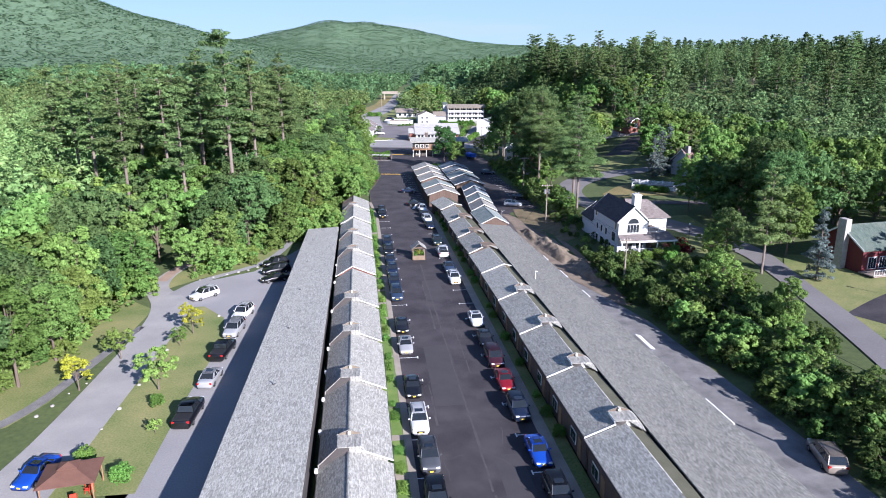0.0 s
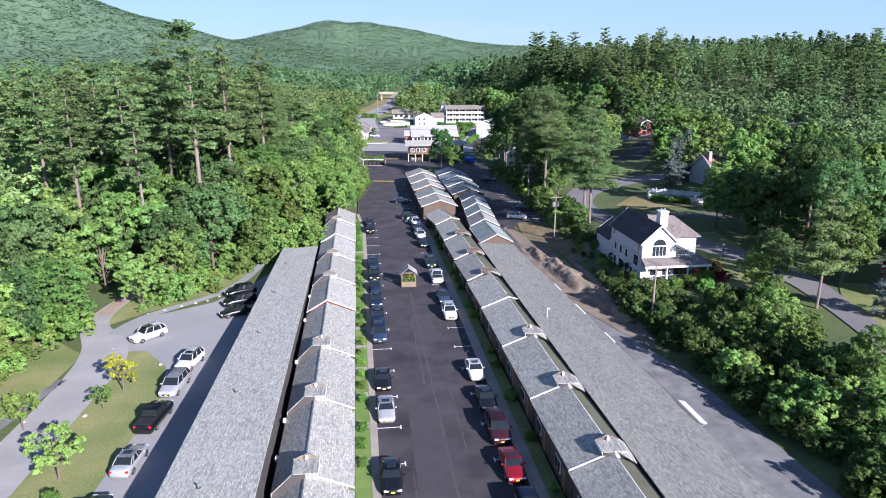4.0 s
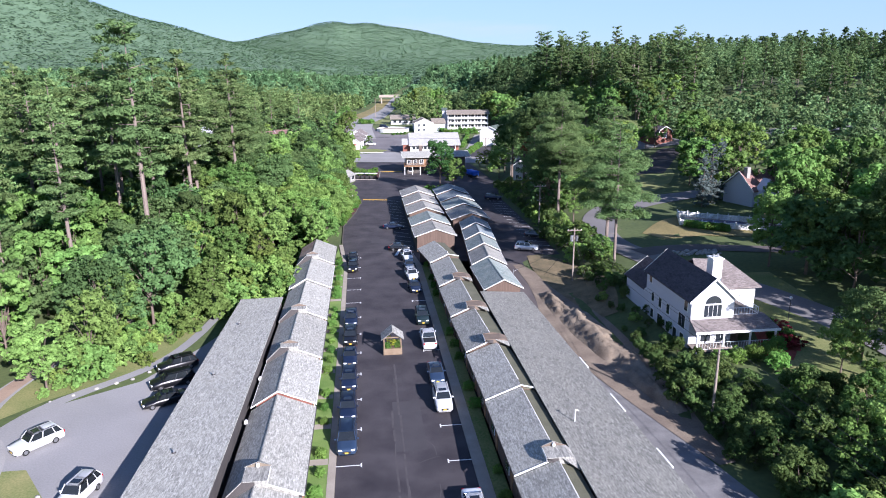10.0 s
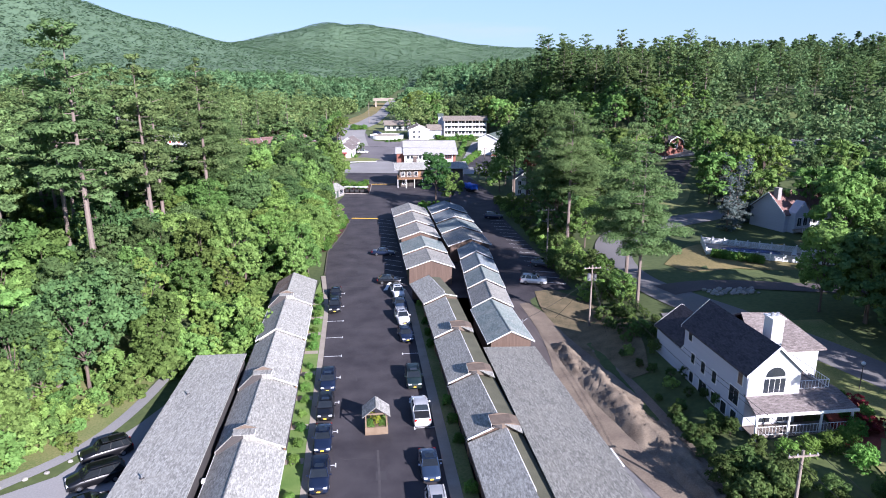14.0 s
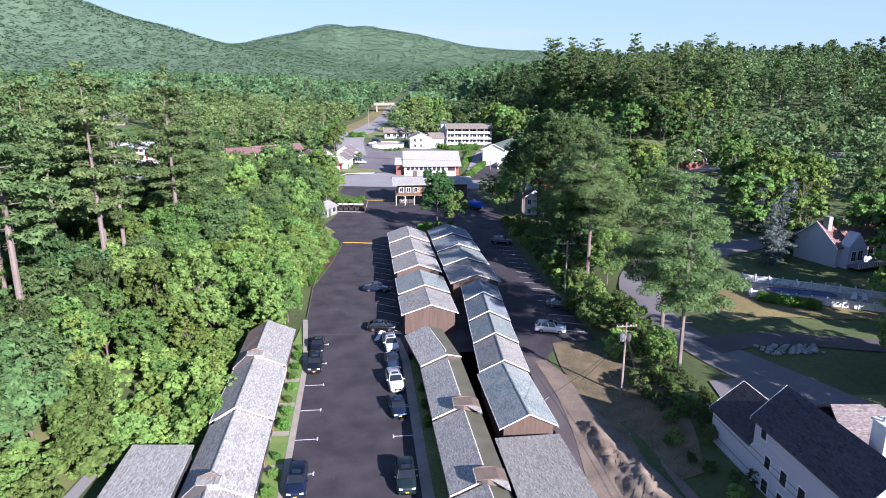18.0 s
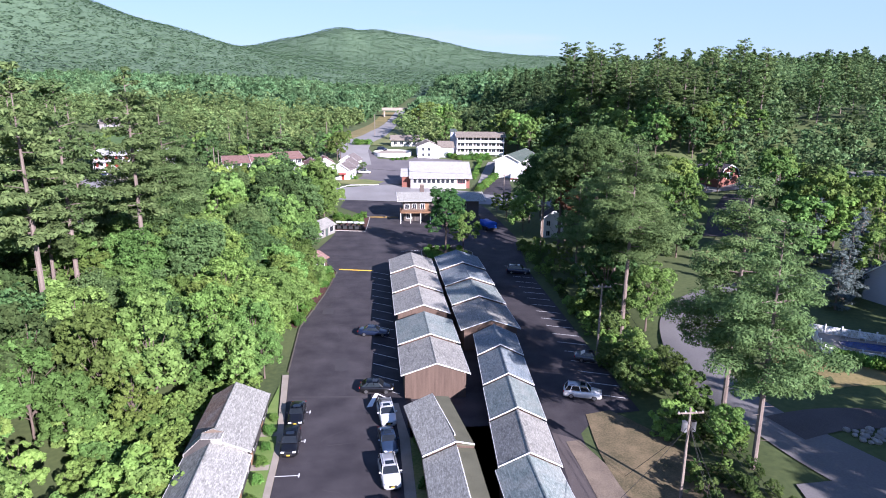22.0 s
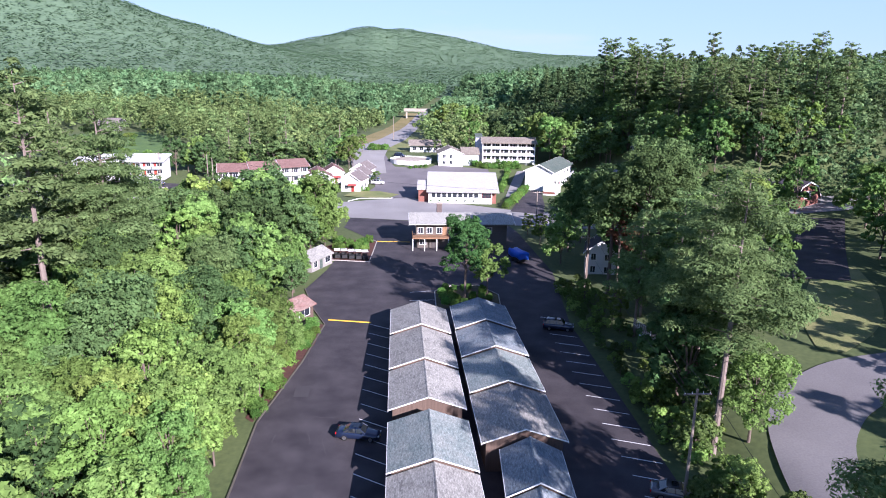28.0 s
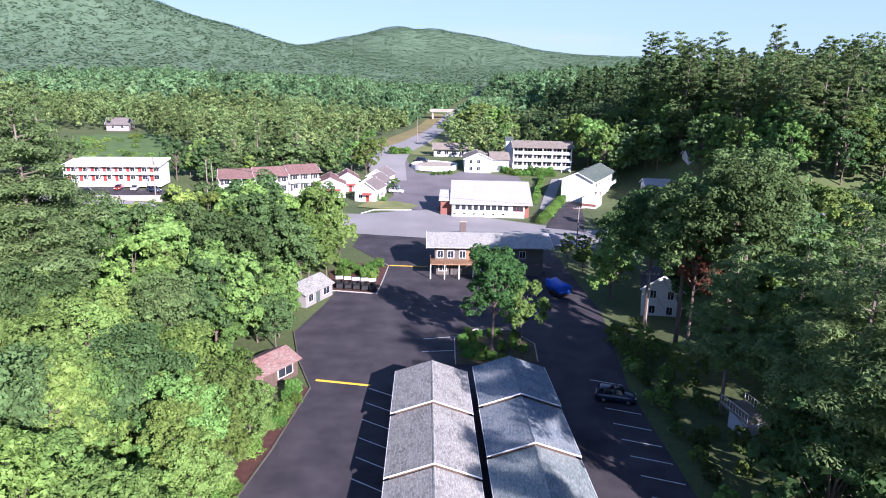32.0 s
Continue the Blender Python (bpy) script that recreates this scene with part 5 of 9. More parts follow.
def unit_front(t, x, y0, y1, z, side, doors=2):
    """Doors and windows on the long front of a unit."""
    s = side
    span = (y1 - y0) / doors
    for i in range(doors):
        c = y0 + (i + 0.5) * span
        a, b = sorted((x, x + s * 0.06))
        d = part("door", box(a, b, c - 1.4, c - 0.5, 0.05, 2.05), WOOD_BROWN, t, "brown wooden room door")
        w = part("window", box(a, b, c + 0.1, c + 1.7, 0.8, 2.0), WHITE_TRIM, t, "white framed window")
        a2, b2 = sorted((x + s * 0.06, x + s * 0.075))
        part("pane", box(a2, b2, c + 0.18, c + 0.86, 0.88, 1.92), GLASS, w)
        part("pane", box(a2, b2, c + 0.94, c + 1.62, 0.88, 1.92), GLASS, w)


L_ROW = [36, 48.1, 61.5, 74.2, 86.4, 101.6, 112.8, 125.5, 139.0, 152.2, 165.2]
for i, (ya, yb) in enumerate(zip(L_ROW[:-1], L_ROW[1:])):
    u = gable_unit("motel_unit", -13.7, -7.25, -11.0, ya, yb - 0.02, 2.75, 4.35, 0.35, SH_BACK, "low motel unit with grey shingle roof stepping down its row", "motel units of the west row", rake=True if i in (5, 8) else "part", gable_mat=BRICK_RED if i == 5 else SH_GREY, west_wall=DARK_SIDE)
    unit_front(u, -7.7, ya, yb, 0, 1)

R_ROW = [36, 48.3, 60.7, 73.1, 86.2, 99.6, 111.6, 123.4, 136.6, 149.6, 160.5]
SHIFT = [0, 0, 0, 0, 0, 0, -0.1, -0.4, -0.5, -0.6, -1.9]
for i, (ya, yb) in enumerate(zip(R_ROW[:-1], R_ROW[1:])):
    u = thing("motel_unit", Matrix.Identity(4), "low motel unit with grey front roof and olive rear roof", "motel unit", "motel units of the east row")
    up = max(0.0, 0.7 - 0.14 * i)
    e, r, q = 3.0 + up, 4.45 + up, 0.35
    a, b = SHIFT[i], SHIFT[i + 1]
    xr = 13.55 if ya < 111 else 13.1
    edge = [15.05 - 0.002 * (min(y, 131) - 60) for y in (ya, yb)]
    xo, xf = edge
    y1 = yb - 0.02
    part("roof_slope", slab([(9.85 + a, ya, e), (xr + a, ya, r), (xr + b, y1, r - q), (9.85 + b, y1, e - q)], 0.12), SH_BACK, u)
    part("ridge_strip", slab([(xr + a + 0.005, ya + 1.6, r - 0.08), (xr + a + 0.09, ya + 1.6, r - 0.09), (xr + b + 0.09, y1 - 0.3, r - q - 0.07), (xr + b + 0.005, y1 - 0.3, r - q - 0.06)], 0.34), WHITE_TRIM, u, "white edge board behind the ridge")
    part("rear_roof", slab([(xr + a + 0.005, ya, r - 0.32), (xo + a, ya, r - 0.5), (xf + b, y1, r - q - 0.5), (xr + b + 0.005, y1, r - q - 0.32)], 0.12), ROLL_ROOF, u, "flat olive roll-roofing rear roof")
    part("rake_board", slab([(9.85 + a, ya - 0.05, e + 0.04), (xr + a, ya - 0.05, r + 0.04), (xr + a, ya + 0.03, r + 0.04), (9.85 + a, ya + 0.03, e + 0.04)], 0.16), WHITE_TRIM, u, "white painted rake board")
    if i in (5, 9):
        part("rear_edge", slab([(xr + a + 0.01, ya - 0.05, r + 0.02), (xo + a, ya - 0.05, r - 0.36), (xo + a, ya + 0.03, r - 0.36), (xr + a + 0.01, ya + 0.03, r + 0.02)], 0.12), WHITE_TRIM, u)
        part("step_wall", prism([(xr + a + 0.01, r - 0.9), (xo + a - 0.05, r - 0.9), (xo + a - 0.05, r - 0.7), (xr + a + 0.01, r - 0.1)], ya + 0.04, ya + 0.14), BROWN_WOOD, u)
    for yw, dx, dz, xw in ((ya + 0.2, a, 0.0, xo), (y1 - 0.2, b, -q, xf)):
        part("gable_wall", prism([(10.3 + dx, -0.1), (xw + dx - 0.1, -0.1), (xw + dx - 0.1, r - 1.0 + dz), (xr + dx - 0.05, r - 0.6 + dz), (xr + dx - 0.05, r - 0.15 + dz), (10.3 + dx, e + 0.1 + dz)], yw, yw + 0.16), BROWN_WOOD, u)
    part("side_wall", box(10.25 + a, 10.4 + a, ya + 0.37, y1 - 0.21, -0.1, e - q - 0.1), BROWN_WOOD, u)
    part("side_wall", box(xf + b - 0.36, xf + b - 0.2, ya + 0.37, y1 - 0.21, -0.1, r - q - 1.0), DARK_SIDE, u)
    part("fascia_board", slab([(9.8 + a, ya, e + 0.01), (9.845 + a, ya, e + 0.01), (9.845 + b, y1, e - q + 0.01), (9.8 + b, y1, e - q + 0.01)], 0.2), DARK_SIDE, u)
    unit_front(u, 10.25 + a, ya, yb, 0, -1)
# the last western unit has a rusty rear slope
rear = [c for c in bpy.data.objects["motel_unit.009"].children if c.name.startswith("roof_slope")][0]
rear.data.materials.clear()
rear.data.materials.append(SH_RUST)


def lean_roof_block(name, corners, roof_mat, wall_mat, label):
    """A long low building under one sloping roof: corners high-near, low-near, low-far, high-far."""
    t = thing(name, Matrix.Identity(4), label, "motel building")
    part("roof", slab(corners, 0.14), roof_mat, t, "pale grey weathered shingle roof")
    c = np.array(corners, float)
    mid = c.mean(0)
    inn = [tuple(mid[:2] + (p[:2] - mid[:2]) * [0.93, 0.995]) + (p[2] - 0.16,) for p in c]
    bm = bmesh.new()
    top = [bm.verts.new(p) for p in inn]
    low = [bm.verts.new((p[0], p[1], -0.1)) for p in inn]
    bm.faces.new(top)
    for i in range(4):
        bm.faces.new([top[i], low[i], low[(i + 1) % 4], top[(i + 1) % 4]])
    bmesh.ops.recalc_face_normals(bm, faces=bm.faces)
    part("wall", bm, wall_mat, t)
    return t


# near-black block walls put the shade of the slots beside the rows into colour
lean_roof_block("motel_block", [(-14.3, 20, 6.2), (-22.3, 20, 5.3), (-20.4, 135.8, 2.55), (-13.95, 133.6, 3.4)], SH_BACK, DARK_SIDE, "long low motel building with one sloping pale shingle roof")
lean_roof_block("motel_block", [(15.4, 20, 4.85), (24.9, 20, 4.1), (21.8, 132.6, 2.8), (14.75, 130.6, 3.95)], SH_EAST, DARK_SIDE, "long low motel building with grey shingle roof beside the gravel drive")

# ---- cabins ----
for ya, yb, sh in ((166.9, 176.5, SH_GREY), (176.5, 186.3, SH_TEAL), (188.2, 198.6, SH_GREY), (198.6, 209.9, SH_GREY), (209.9, 220.6, SH_GREY)):
    gable_unit("cabin", 8.0, 16.4, 12.3, ya, yb - 0.02, 3.3, 4.75, 0.35, sh, "brown cabin with a grey shingle gable roof and white rakes", "cabins of the west file")
for ya, yb, sh in ((181.2, 192.0, SH_GREY), (192.0, 202.0, SH_TEAL), (202.0, 211.6, SH_BLUE), (211.6, 222.0, SH_BLUE)):
    gable_unit("cabin", 17.2, 25.8, 21.5, ya, yb - 0.02, 3.3, 4.75, 0.35, sh, "brown cabin with a grey shingle gable roof and white rakes", "cabins of the east file")
gable_unit("cabin", 15.9, 22.0, 18.95, 133.6, 147.0, 3.1, 4.6, 0.3, SH_TEAL, "long brown cabin with a green-grey shingle roof", "cabins of the middle file")
for ya, yb, sh in ((147.1, 155.9, SH_GREY), (155.9, 164.2, SH_TEAL), (164.2, 172.9, SH_BLUE), (172.9, 181.0, SH_BLUE)):
    gable_unit("cabin", 16.2, 22.2, 19.1, ya, yb - 0.02, 3.1, 4.6, 0.3, sh, "brown cabin with a blue-grey shingle roof and white rakes", "cabins of the middle file", turn=-4.6, pivot=(16.2, 147))

# ---- vehicles ----
def car_paint(name, rgb):
    if name in MATS:
        return MATS[name]
    m = bpy.data.materials.new(name)
    m.use_nodes = True
    t = m.node_tree
    p = t.nodes["Principled BSDF"]
    p.inputs["Base Color"].default_value = (*rgb, 1)
    p.inputs["Metallic"].default_value, p.inputs["Roughness"].default_value = 0.25, 0.3
    p.inputs["Coat Weight"].default_value, p.inputs["Coat Roughness"].default_value = 0.7, 0.04
    n, r = t.nodes.new("ShaderNodeTexNoise"), t.nodes.new("ShaderNodeMapRange")
    n.inputs["Scale"].default_value = 2.0
    r.inputs[3].default_value, r.inputs[4].default_value = 0.24, 0.4
    t.links.new(n.outputs["Fac"], r.inputs[0])
    t.links.new(r.outputs[0], p.inputs["Roughness"])
    MATS[name] = m
    return m


TYRE = mat("tyre_rubber", (0.012, 0.012, 0.012), (0.022, 0.022, 0.022), 6, 0.85)
RIM = mat("alloy_rim", (0.35, 0.35, 0.36), (0.5, 0.5, 0.51), 6, 0.3, metal=0.9)
CAR_GLASS = mat("car_glass", (0.012, 0.015, 0.018), (0.02, 0.024, 0.028), 1, 0.03, spec=0.7)
BLACK_TRIM = mat("black_plastic", (0.014, 0.014, 0.015), (0.024, 0.024, 0.025), 4, 0.6)
LAMP_CLEAR = mat("headlamp_lens", (0.55, 0.57, 0.6), (0.75, 0.77, 0.8), 8, 0.1)
LAMP_RED = mat("tail_lamp_lens", (0.35, 0.012, 0.012), (0.5, 0.02, 0.02), 8, 0.15)
PLATE = mat("number_plate_yellow", (0.65, 0.42, 0.04), (0.75, 0.5, 0.06), 8, 0.5)
PAINTS = {"black": (0.008, 0.008, 0.010), "navy": (0.010, 0.018, 0.045), "white": (0.74, 0.74, 0.74), "silver": (0.38, 0.385, 0.39), "gray": (0.085, 0.09, 0.10), "blue": (0.012, 0.07, 0.42), "red": (0.24, 0.008, 0.014),
          "maroon": (0.055, 0.012, 0.018), "bluegray": (0.028, 0.050, 0.095), "tan": (0.29, 0.25, 0.21), "dkgreen": (0.015, 0.03, 0.03)}
# kind: length, width, height, belt, hood height, cowl, roof front, roof back, rear window foot, tail height
SHAPES = {"sedan": (4.75, 1.82, 1.45, 0.95, 0.78, -0.95, -0.30, 0.85, 1.62, 0.98), "suv": (4.7, 1.88, 1.74, 1.10, 0.98, -1.05, -0.45, 1.75, 2.15, 1.10),
          "minivan": (5.05, 1.96, 1.76, 1.08, 0.92, -1.35, -0.55, 1.95, 2.38, 1.06), "pickup": (5.6, 1.95, 1.86, 1.18, 1.08, -1.15, -0.55, 0.80, 1.02, 1.16), "hatch": (4.2, 1.78, 1.50, 0.96, 0.82, -0.95, -0.30, 1.15, 1.85, 0.98)}
CAR_MESHES = {}


def car_meshes(kind):
    """Unpainted meshes of one body style, each with the name of its part and of its finish."""
    if kind in CAR_MESHES:
        return CAR_MESHES[kind]
    L, W, H, belt, hood, cowl, rf, rb, rw, tail = SHAPES[kind]
    h, w = L / 2, W / 2
    out = []

    def keep(name, bm, finish, smooth=False):
        me = bpy.data.meshes.new(name)
        bm.to_mesh(me)
        bm.free()
        if smooth:
            me.polygons.foreach_set("use_smooth", [True] * len(me.polygons))
        out.append((name, me, finish))

    st = [(-h, 0.70, hood - 0.28), (-h + 0.07, 0.86, hood - 0.12), (-h + 0.35, 0.97, hood - 0.04), (cowl - 0.3, 1.0, hood + 0.05), (cowl, 1.0, belt - 0.02), (0.2, 1.0, belt), (rw - 0.2, 1.0, tail + 0.01), (h - 0.3, 0.97, tail - 0.01), (h - 0.06, 0.90, tail - 0.10), (h, 0.80, tail - 0.30)]
    bm = bmesh.new()
    rings = []
    for y, k, zt in st:
        a, zb = w * k, 0.24
        loop = [(-a * 0.90, zb), (-a * 0.99, zb + 0.16), (-a, (zb + zt) * 0.52), (-a * 0.965, zt - 0.10), (-a * 0.86, zt), (-a * 0.4, zt + 0.03), (a * 0.4, zt + 0.03), (a * 0.86, zt), (a * 0.965, zt - 0.10), (a, (zb + zt) * 0.52), (a * 0.99, zb + 0.16), (a * 0.90, zb)]
        rings.append([bm.verts.new((x, y, z)) for x, z in loop])
    n = 12
    for r0, r1 in zip(rings[:-1], rings[1:]):
        for i in range(n):
            bm.faces.new([r0[i], r0[(i + 1) % n], r1[(i + 1) % n], r1[i]])
    bm.faces.new(rings[0])
    bm.faces.new(list(reversed(rings[-1])))
    bmesh.ops.recalc_face_normals(bm, faces=bm.faces)
    keep("body", bm, "paint", True)
    wb, wt, zr = w * 0.90, w * 0.74, H - 0.05
    b0, b1 = [(-wb, cowl + 0.05), (wb, cowl + 0.05)], [(wb, rw), (-wb, rw)]

    def pane(name, pts, push):
        bm = bmesh.new()
        c = sum((Vector(p) for p in pts), Vector()) / len(pts)
        vs = [bm.verts.new(c + (Vector(p) - c) * 0.965 + Vector(push)) for p in pts]
        back = [bm.verts.new(v.co - Vector(push) * 3) for v in vs]
        bm.faces.new(vs)
        bm.faces.new(list(reversed(back)))
        for i in range(len(vs)):
            bm.faces.new([vs[i], back[i], back[(i + 1) % len(vs)], vs[(i + 1) % len(vs)]])
        bmesh.ops.recalc_face_normals(bm, faces=bm.faces)
        keep(name, bm, "glass")

    zb = belt - 0.01
    lo = [(-wb, cowl + 0.05, zb), (wb, cowl + 0.05, zb), (wb, rw, zb), (-wb, rw, zb)]
    hi = [(-wt, rf, zr), (wt, rf, zr), (wt, rb, zr), (-wt, rb, zr)]
    pane("windscreen", [lo[0], lo[1], hi[1], hi[0]], (0, -0.012, 0.008))
    pane("rear_window", [lo[3], lo[2], hi[2], hi[3]], (0, 0.012, 0.008))
    pane("side_window", [lo[0], lo[3], hi[3], hi[0]], (-0.012, 0, 0.004))
    pane("side_window", [lo[1], lo[2], hi[2], hi[1]], (0.012, 0, 0.004))
    for p, q in zip(lo, hi):
        keep("pillar", tube(p, (q[0], q[1], q[2] + 0.02), 0.055, 0.045, 5), "paint")
    for s in (-1, 1):
        for f in ((0.45,) if kind in ("pickup",) else (0.40, 0.78)):
            y0, y1 = cowl + (rw - cowl) * f, rf + (rb - rf) * f
            keep("pillar", tube((s * wb, y0, zb), (s * wt, y1, zr), 0.05, 0.045, 4), "paint")
    bm = bmesh.new()
    top = []
    for y, k, z in ((rf - 0.10, 0.97, zr - 0.015), (rf + 0.1, 1.0, zr + 0.035), ((rf + rb) / 2, 1.02, zr + 0.06), (rb - 0.1, 1.0, zr + 0.04), (rb + 0.08, 0.96, zr - 0.01)):
        top.append([bm.verts.new((wt * k * c, y, z - (0.05 if abs(c) > 0.9 else 0))) for c in (-1.04, -0.7, 0, 0.7, 1.04)])
    for r0, r1 in zip(top[:-1], top[1:]):
        for i in range(4):
            bm.faces.new([r0[i], r0[i + 1], r1[i + 1], r1[i]])
    r = bmesh.ops.solidify(bm, geom=list(bm.faces), thickness=0.035)
    bmesh.ops.recalc_face_normals(bm, faces=bm.faces)
    keep("roof", bm, "paint", True)
    for s in (-1, 1):
        keep("headlight", box_into(bmesh.new(), s * w * 0.62 - 0.19, s * w * 0.62 + 0.19, -h + 0.0, -h + 0.25, hood - 0.26, hood - 0.10, 0.03), "lamp")
        keep("tail_light", box_into(bmesh.new(), s * w * 0.76 - 0.13, s * w * 0.76 + 0.13, h - 0.14, h - 0.012, tail - 0.34, tail - 0.10, 0.02), "tail")
        keep("mirror", box_into(bmesh.new(), s * (w + 0.10) - 0.10, s * (w + 0.10) + 0.10, cowl + 0.24, cowl + 0.36, belt - 0.02, belt + 0.14, 0.03), "paint")
    keep("grille", box(-w * 0.42, w * 0.42, -h - 0.012, -h + 0.2, 0.42, hood - 0.30, 0.02), "trim")
    keep("bumper_trim", box(-w * 0.84, w * 0.84, -h + 0.0, -h + 0.2, 0.26, 0.38, 0.03), "trim")
    keep("number_plate", box(-0.16, 0.16, -h - 0.02, -h + 0.01, 0.42, 0.56), "plate")
    if kind in ("sedan", "suv", "hatch"):
        keep("sunroof", box(-wt * 0.6, wt * 0.6, rf + 0.15, rf + 0.75, zr + 0.03, zr + 0.068, 0.01), "glass")
    if kind in ("suv", "minivan"):
        for s in (-1, 1):
            keep("roof_rail", tube((s * wt * 0.86, rf + 0.2, zr + 0.09), (s * wt * 0.86, rb - 0.1, zr + 0.09), 0.022, n=5), "trim")
    if kind == "pickup":
        keep("bed_cover", box(-w * 0.82, w * 0.82, rw + 0.14, h - 0.12, tail - 0.02, tail + 0.045, 0.02), "trim")
    bm = bmesh.new()
    bmesh.ops.create_cone(bm, cap_ends=True, segments=16, radius1=0.335, radius2=0.335, depth=0.22, matrix=Matrix.Rotation(radians(90), 4, "Y"))
    bmesh.ops.bevel(bm, geom=[e for e in bm.edges if len(e.link_faces) == 2 and any(len(f.verts) > 4 for f in e.link_faces)], offset=0.03, segments=1, affect="EDGES")
    tyre = bpy.data.meshes.new("tyre")
    bm.to_mesh(tyre)
    bm.free()
    tyre.materials.append(TYRE)
    bm = bmesh.new()
    bmesh.ops.create_cone(bm, cap_ends=True, segments=10, radius1=0.215, radius2=0.19, depth=0.245, matrix=Matrix.Rotation(radians(90), 4, "Y"))
    rim = bpy.data.meshes.new("rim")
    bm.to_mesh(rim)
    bm.free()
    rim.materials.append(RIM)
    CAR_MESHES[kind] = (out, tyre, rim)
    return CAR_MESHES[kind]


FINISH = {"glass": CAR_GLASS, "lamp": LAMP_CLEAR, "tail": LAMP_RED, "trim": BLACK_TRIM, "plate": PLATE}
COLOUR_WORDS = {"black": "glossy black", "navy": "dark navy blue", "white": "clean white", "silver": "silver metallic", "gray": "dark grey metallic", "blue": "bright blue", "red": "deep red", "maroon": "dark maroon", "bluegray": "blue-grey metallic", "tan": "pale tan", "dkgreen": "dark green"}
PAINTED = {}


def car(kind, colour, x, y, turn, where, group="", z=0.0):
    """turn 0: its front looks towards -y."""
    meshes, tyre, rim = car_meshes(kind)
    t = thing({"pickup": "pickup_truck", "minivan": "minivan", "suv": "suv", "hatch": "hatchback_car", "sedan": "sedan_car"}[kind], pose(x, y, z, 0, 0, turn), "%s %s %s" % (COLOUR_WORDS[colour], {"pickup": "pickup truck", "suv": "utility car", "hatch": "hatchback car", "sedan": "sedan car", "minivan": "minivan"}[kind], where), "car", group)
    paint = car_paint("car_paint_" + colour, PAINTS[colour])
    for i, (name, me, finish) in enumerate(meshes):
        key = (kind, i, colour if finish == "paint" else finish)
        if key not in PAINTED:
            PAINTED[key] = me.copy()
            PAINTED[key].materials.append(paint if finish == "paint" else FINISH[finish])
        part_mesh(name, PAINTED[key], t)
    L, W = SHAPES[kind][:2]
    for s in (-1, 1):
        for yy in (-L * 0.305, L * 0.285):
            wheel = part_mesh("wheel", tyre, t, "", pose(s * (W / 2 - 0.11), yy, 0.335))
            part_mesh("rim", rim, wheel)
    return t


PARKED = "parked in a bay beside the kerb"
for kind, colour, front in (("suv", "black", 42.8), ("suv", "gray", 49.2), ("suv", "white", 55.9), ("sedan", "black", 63.5), ("sedan", "silver", 75.3), ("sedan", "black", 82.2), ("minivan", "bluegray", 95.5), ("suv", "navy", 101.8), ("suv", "navy", 108.6), ("sedan", "navy", 115.3), ("suv", "black", 121.6), ("suv", "navy", 128.2), ("suv", "black", 154.8), ("sedan", "black", 161.2)):
    car(kind, colour, -4.15 + (0.35 if front < 50 else 0), front + SHAPES[kind][0] / 2 + 0.1, 0, PARKED, "cars of the west kerb")
for kind, colour, front in (("suv", "black", 42.4), ("sedan", "blue", 49.0), ("suv", "navy", 57.2), ("sedan", "red", 63.9), ("minivan", "maroon", 70.0), ("sedan", "black", 76.4), ("sedan", "white", 83.4), ("suv", "white", 102.5), ("sedan", "bluegray", 109.2), ("suv", "dkgreen", 127.8), ("hatch", "navy", 142.0), ("suv", "white", 148.4), ("sedan", "bluegray", 154.5), ("suv", "white", 160.3)):
    car(kind, colour, 6.55 if front < 100 else 6.1, front + SHAPES[kind][0] / 2 + 0.1, 0 if front < 140 else 6, PARKED, "cars of the east kerb")
car("pickup", "white", 6.2, 122.0, 180, "with a door ajar beside the kerb", "cars of the east kerb")
car("hatch", "black", 5.0, 169.6, 84, "parked nose-in across a bay", "cars of the upper car park")
car("sedan", "navy", 4.8, 188.4, 80, "parked nose-in across a bay", "cars of the upper car park")
car("suv", "white", 30.4, 166.1, 72, "parked on the upper car park", "cars of the upper car park")
car("suv", "navy", 33.9, 219.3, 75, "parked in tree shade", "cars of the upper car park")
car("sedan", "gray", 35.0, 176.5, 70, "parked in tree shade", "cars of the upper car park")
GP = "parked on the gravel"
car("pickup", "black", -27.9, 62.9, 176, GP, "cars of the gravel parking")
car("sedan", "silver", -27.4, 71.3, 174, GP, "cars of the gravel parking")
car("pickup", "black", -27.4, 79.0, 172, GP, "cars of the gravel parking")
car("minivan", "silver", -27.2, 86.2, -8, GP, "cars of the gravel parking")
car("suv", "white", -27.0, 92.3, -14, GP, "cars of the gravel parking")
car("suv", "white", -34.4, 101.6, -42, "parked at the edge of the gravel", "cars of the gravel parking")
car("suv", "black", -25.2, 118.0, -62, GP, "cars of the gravel parking")
car("minivan", "black", -24.6, 113.6, -64, GP, "cars of the gravel parking")
car("sedan", "black", -24.3, 109.0, -64, GP, "cars of the gravel parking")
car("sedan", "blue", -38.9, 53.6, -12, "parked beside the gazebo", "cars of the gravel parking")
car("minivan", "tan", 33.0, 47.2, 166, "parked on the gravel drive")

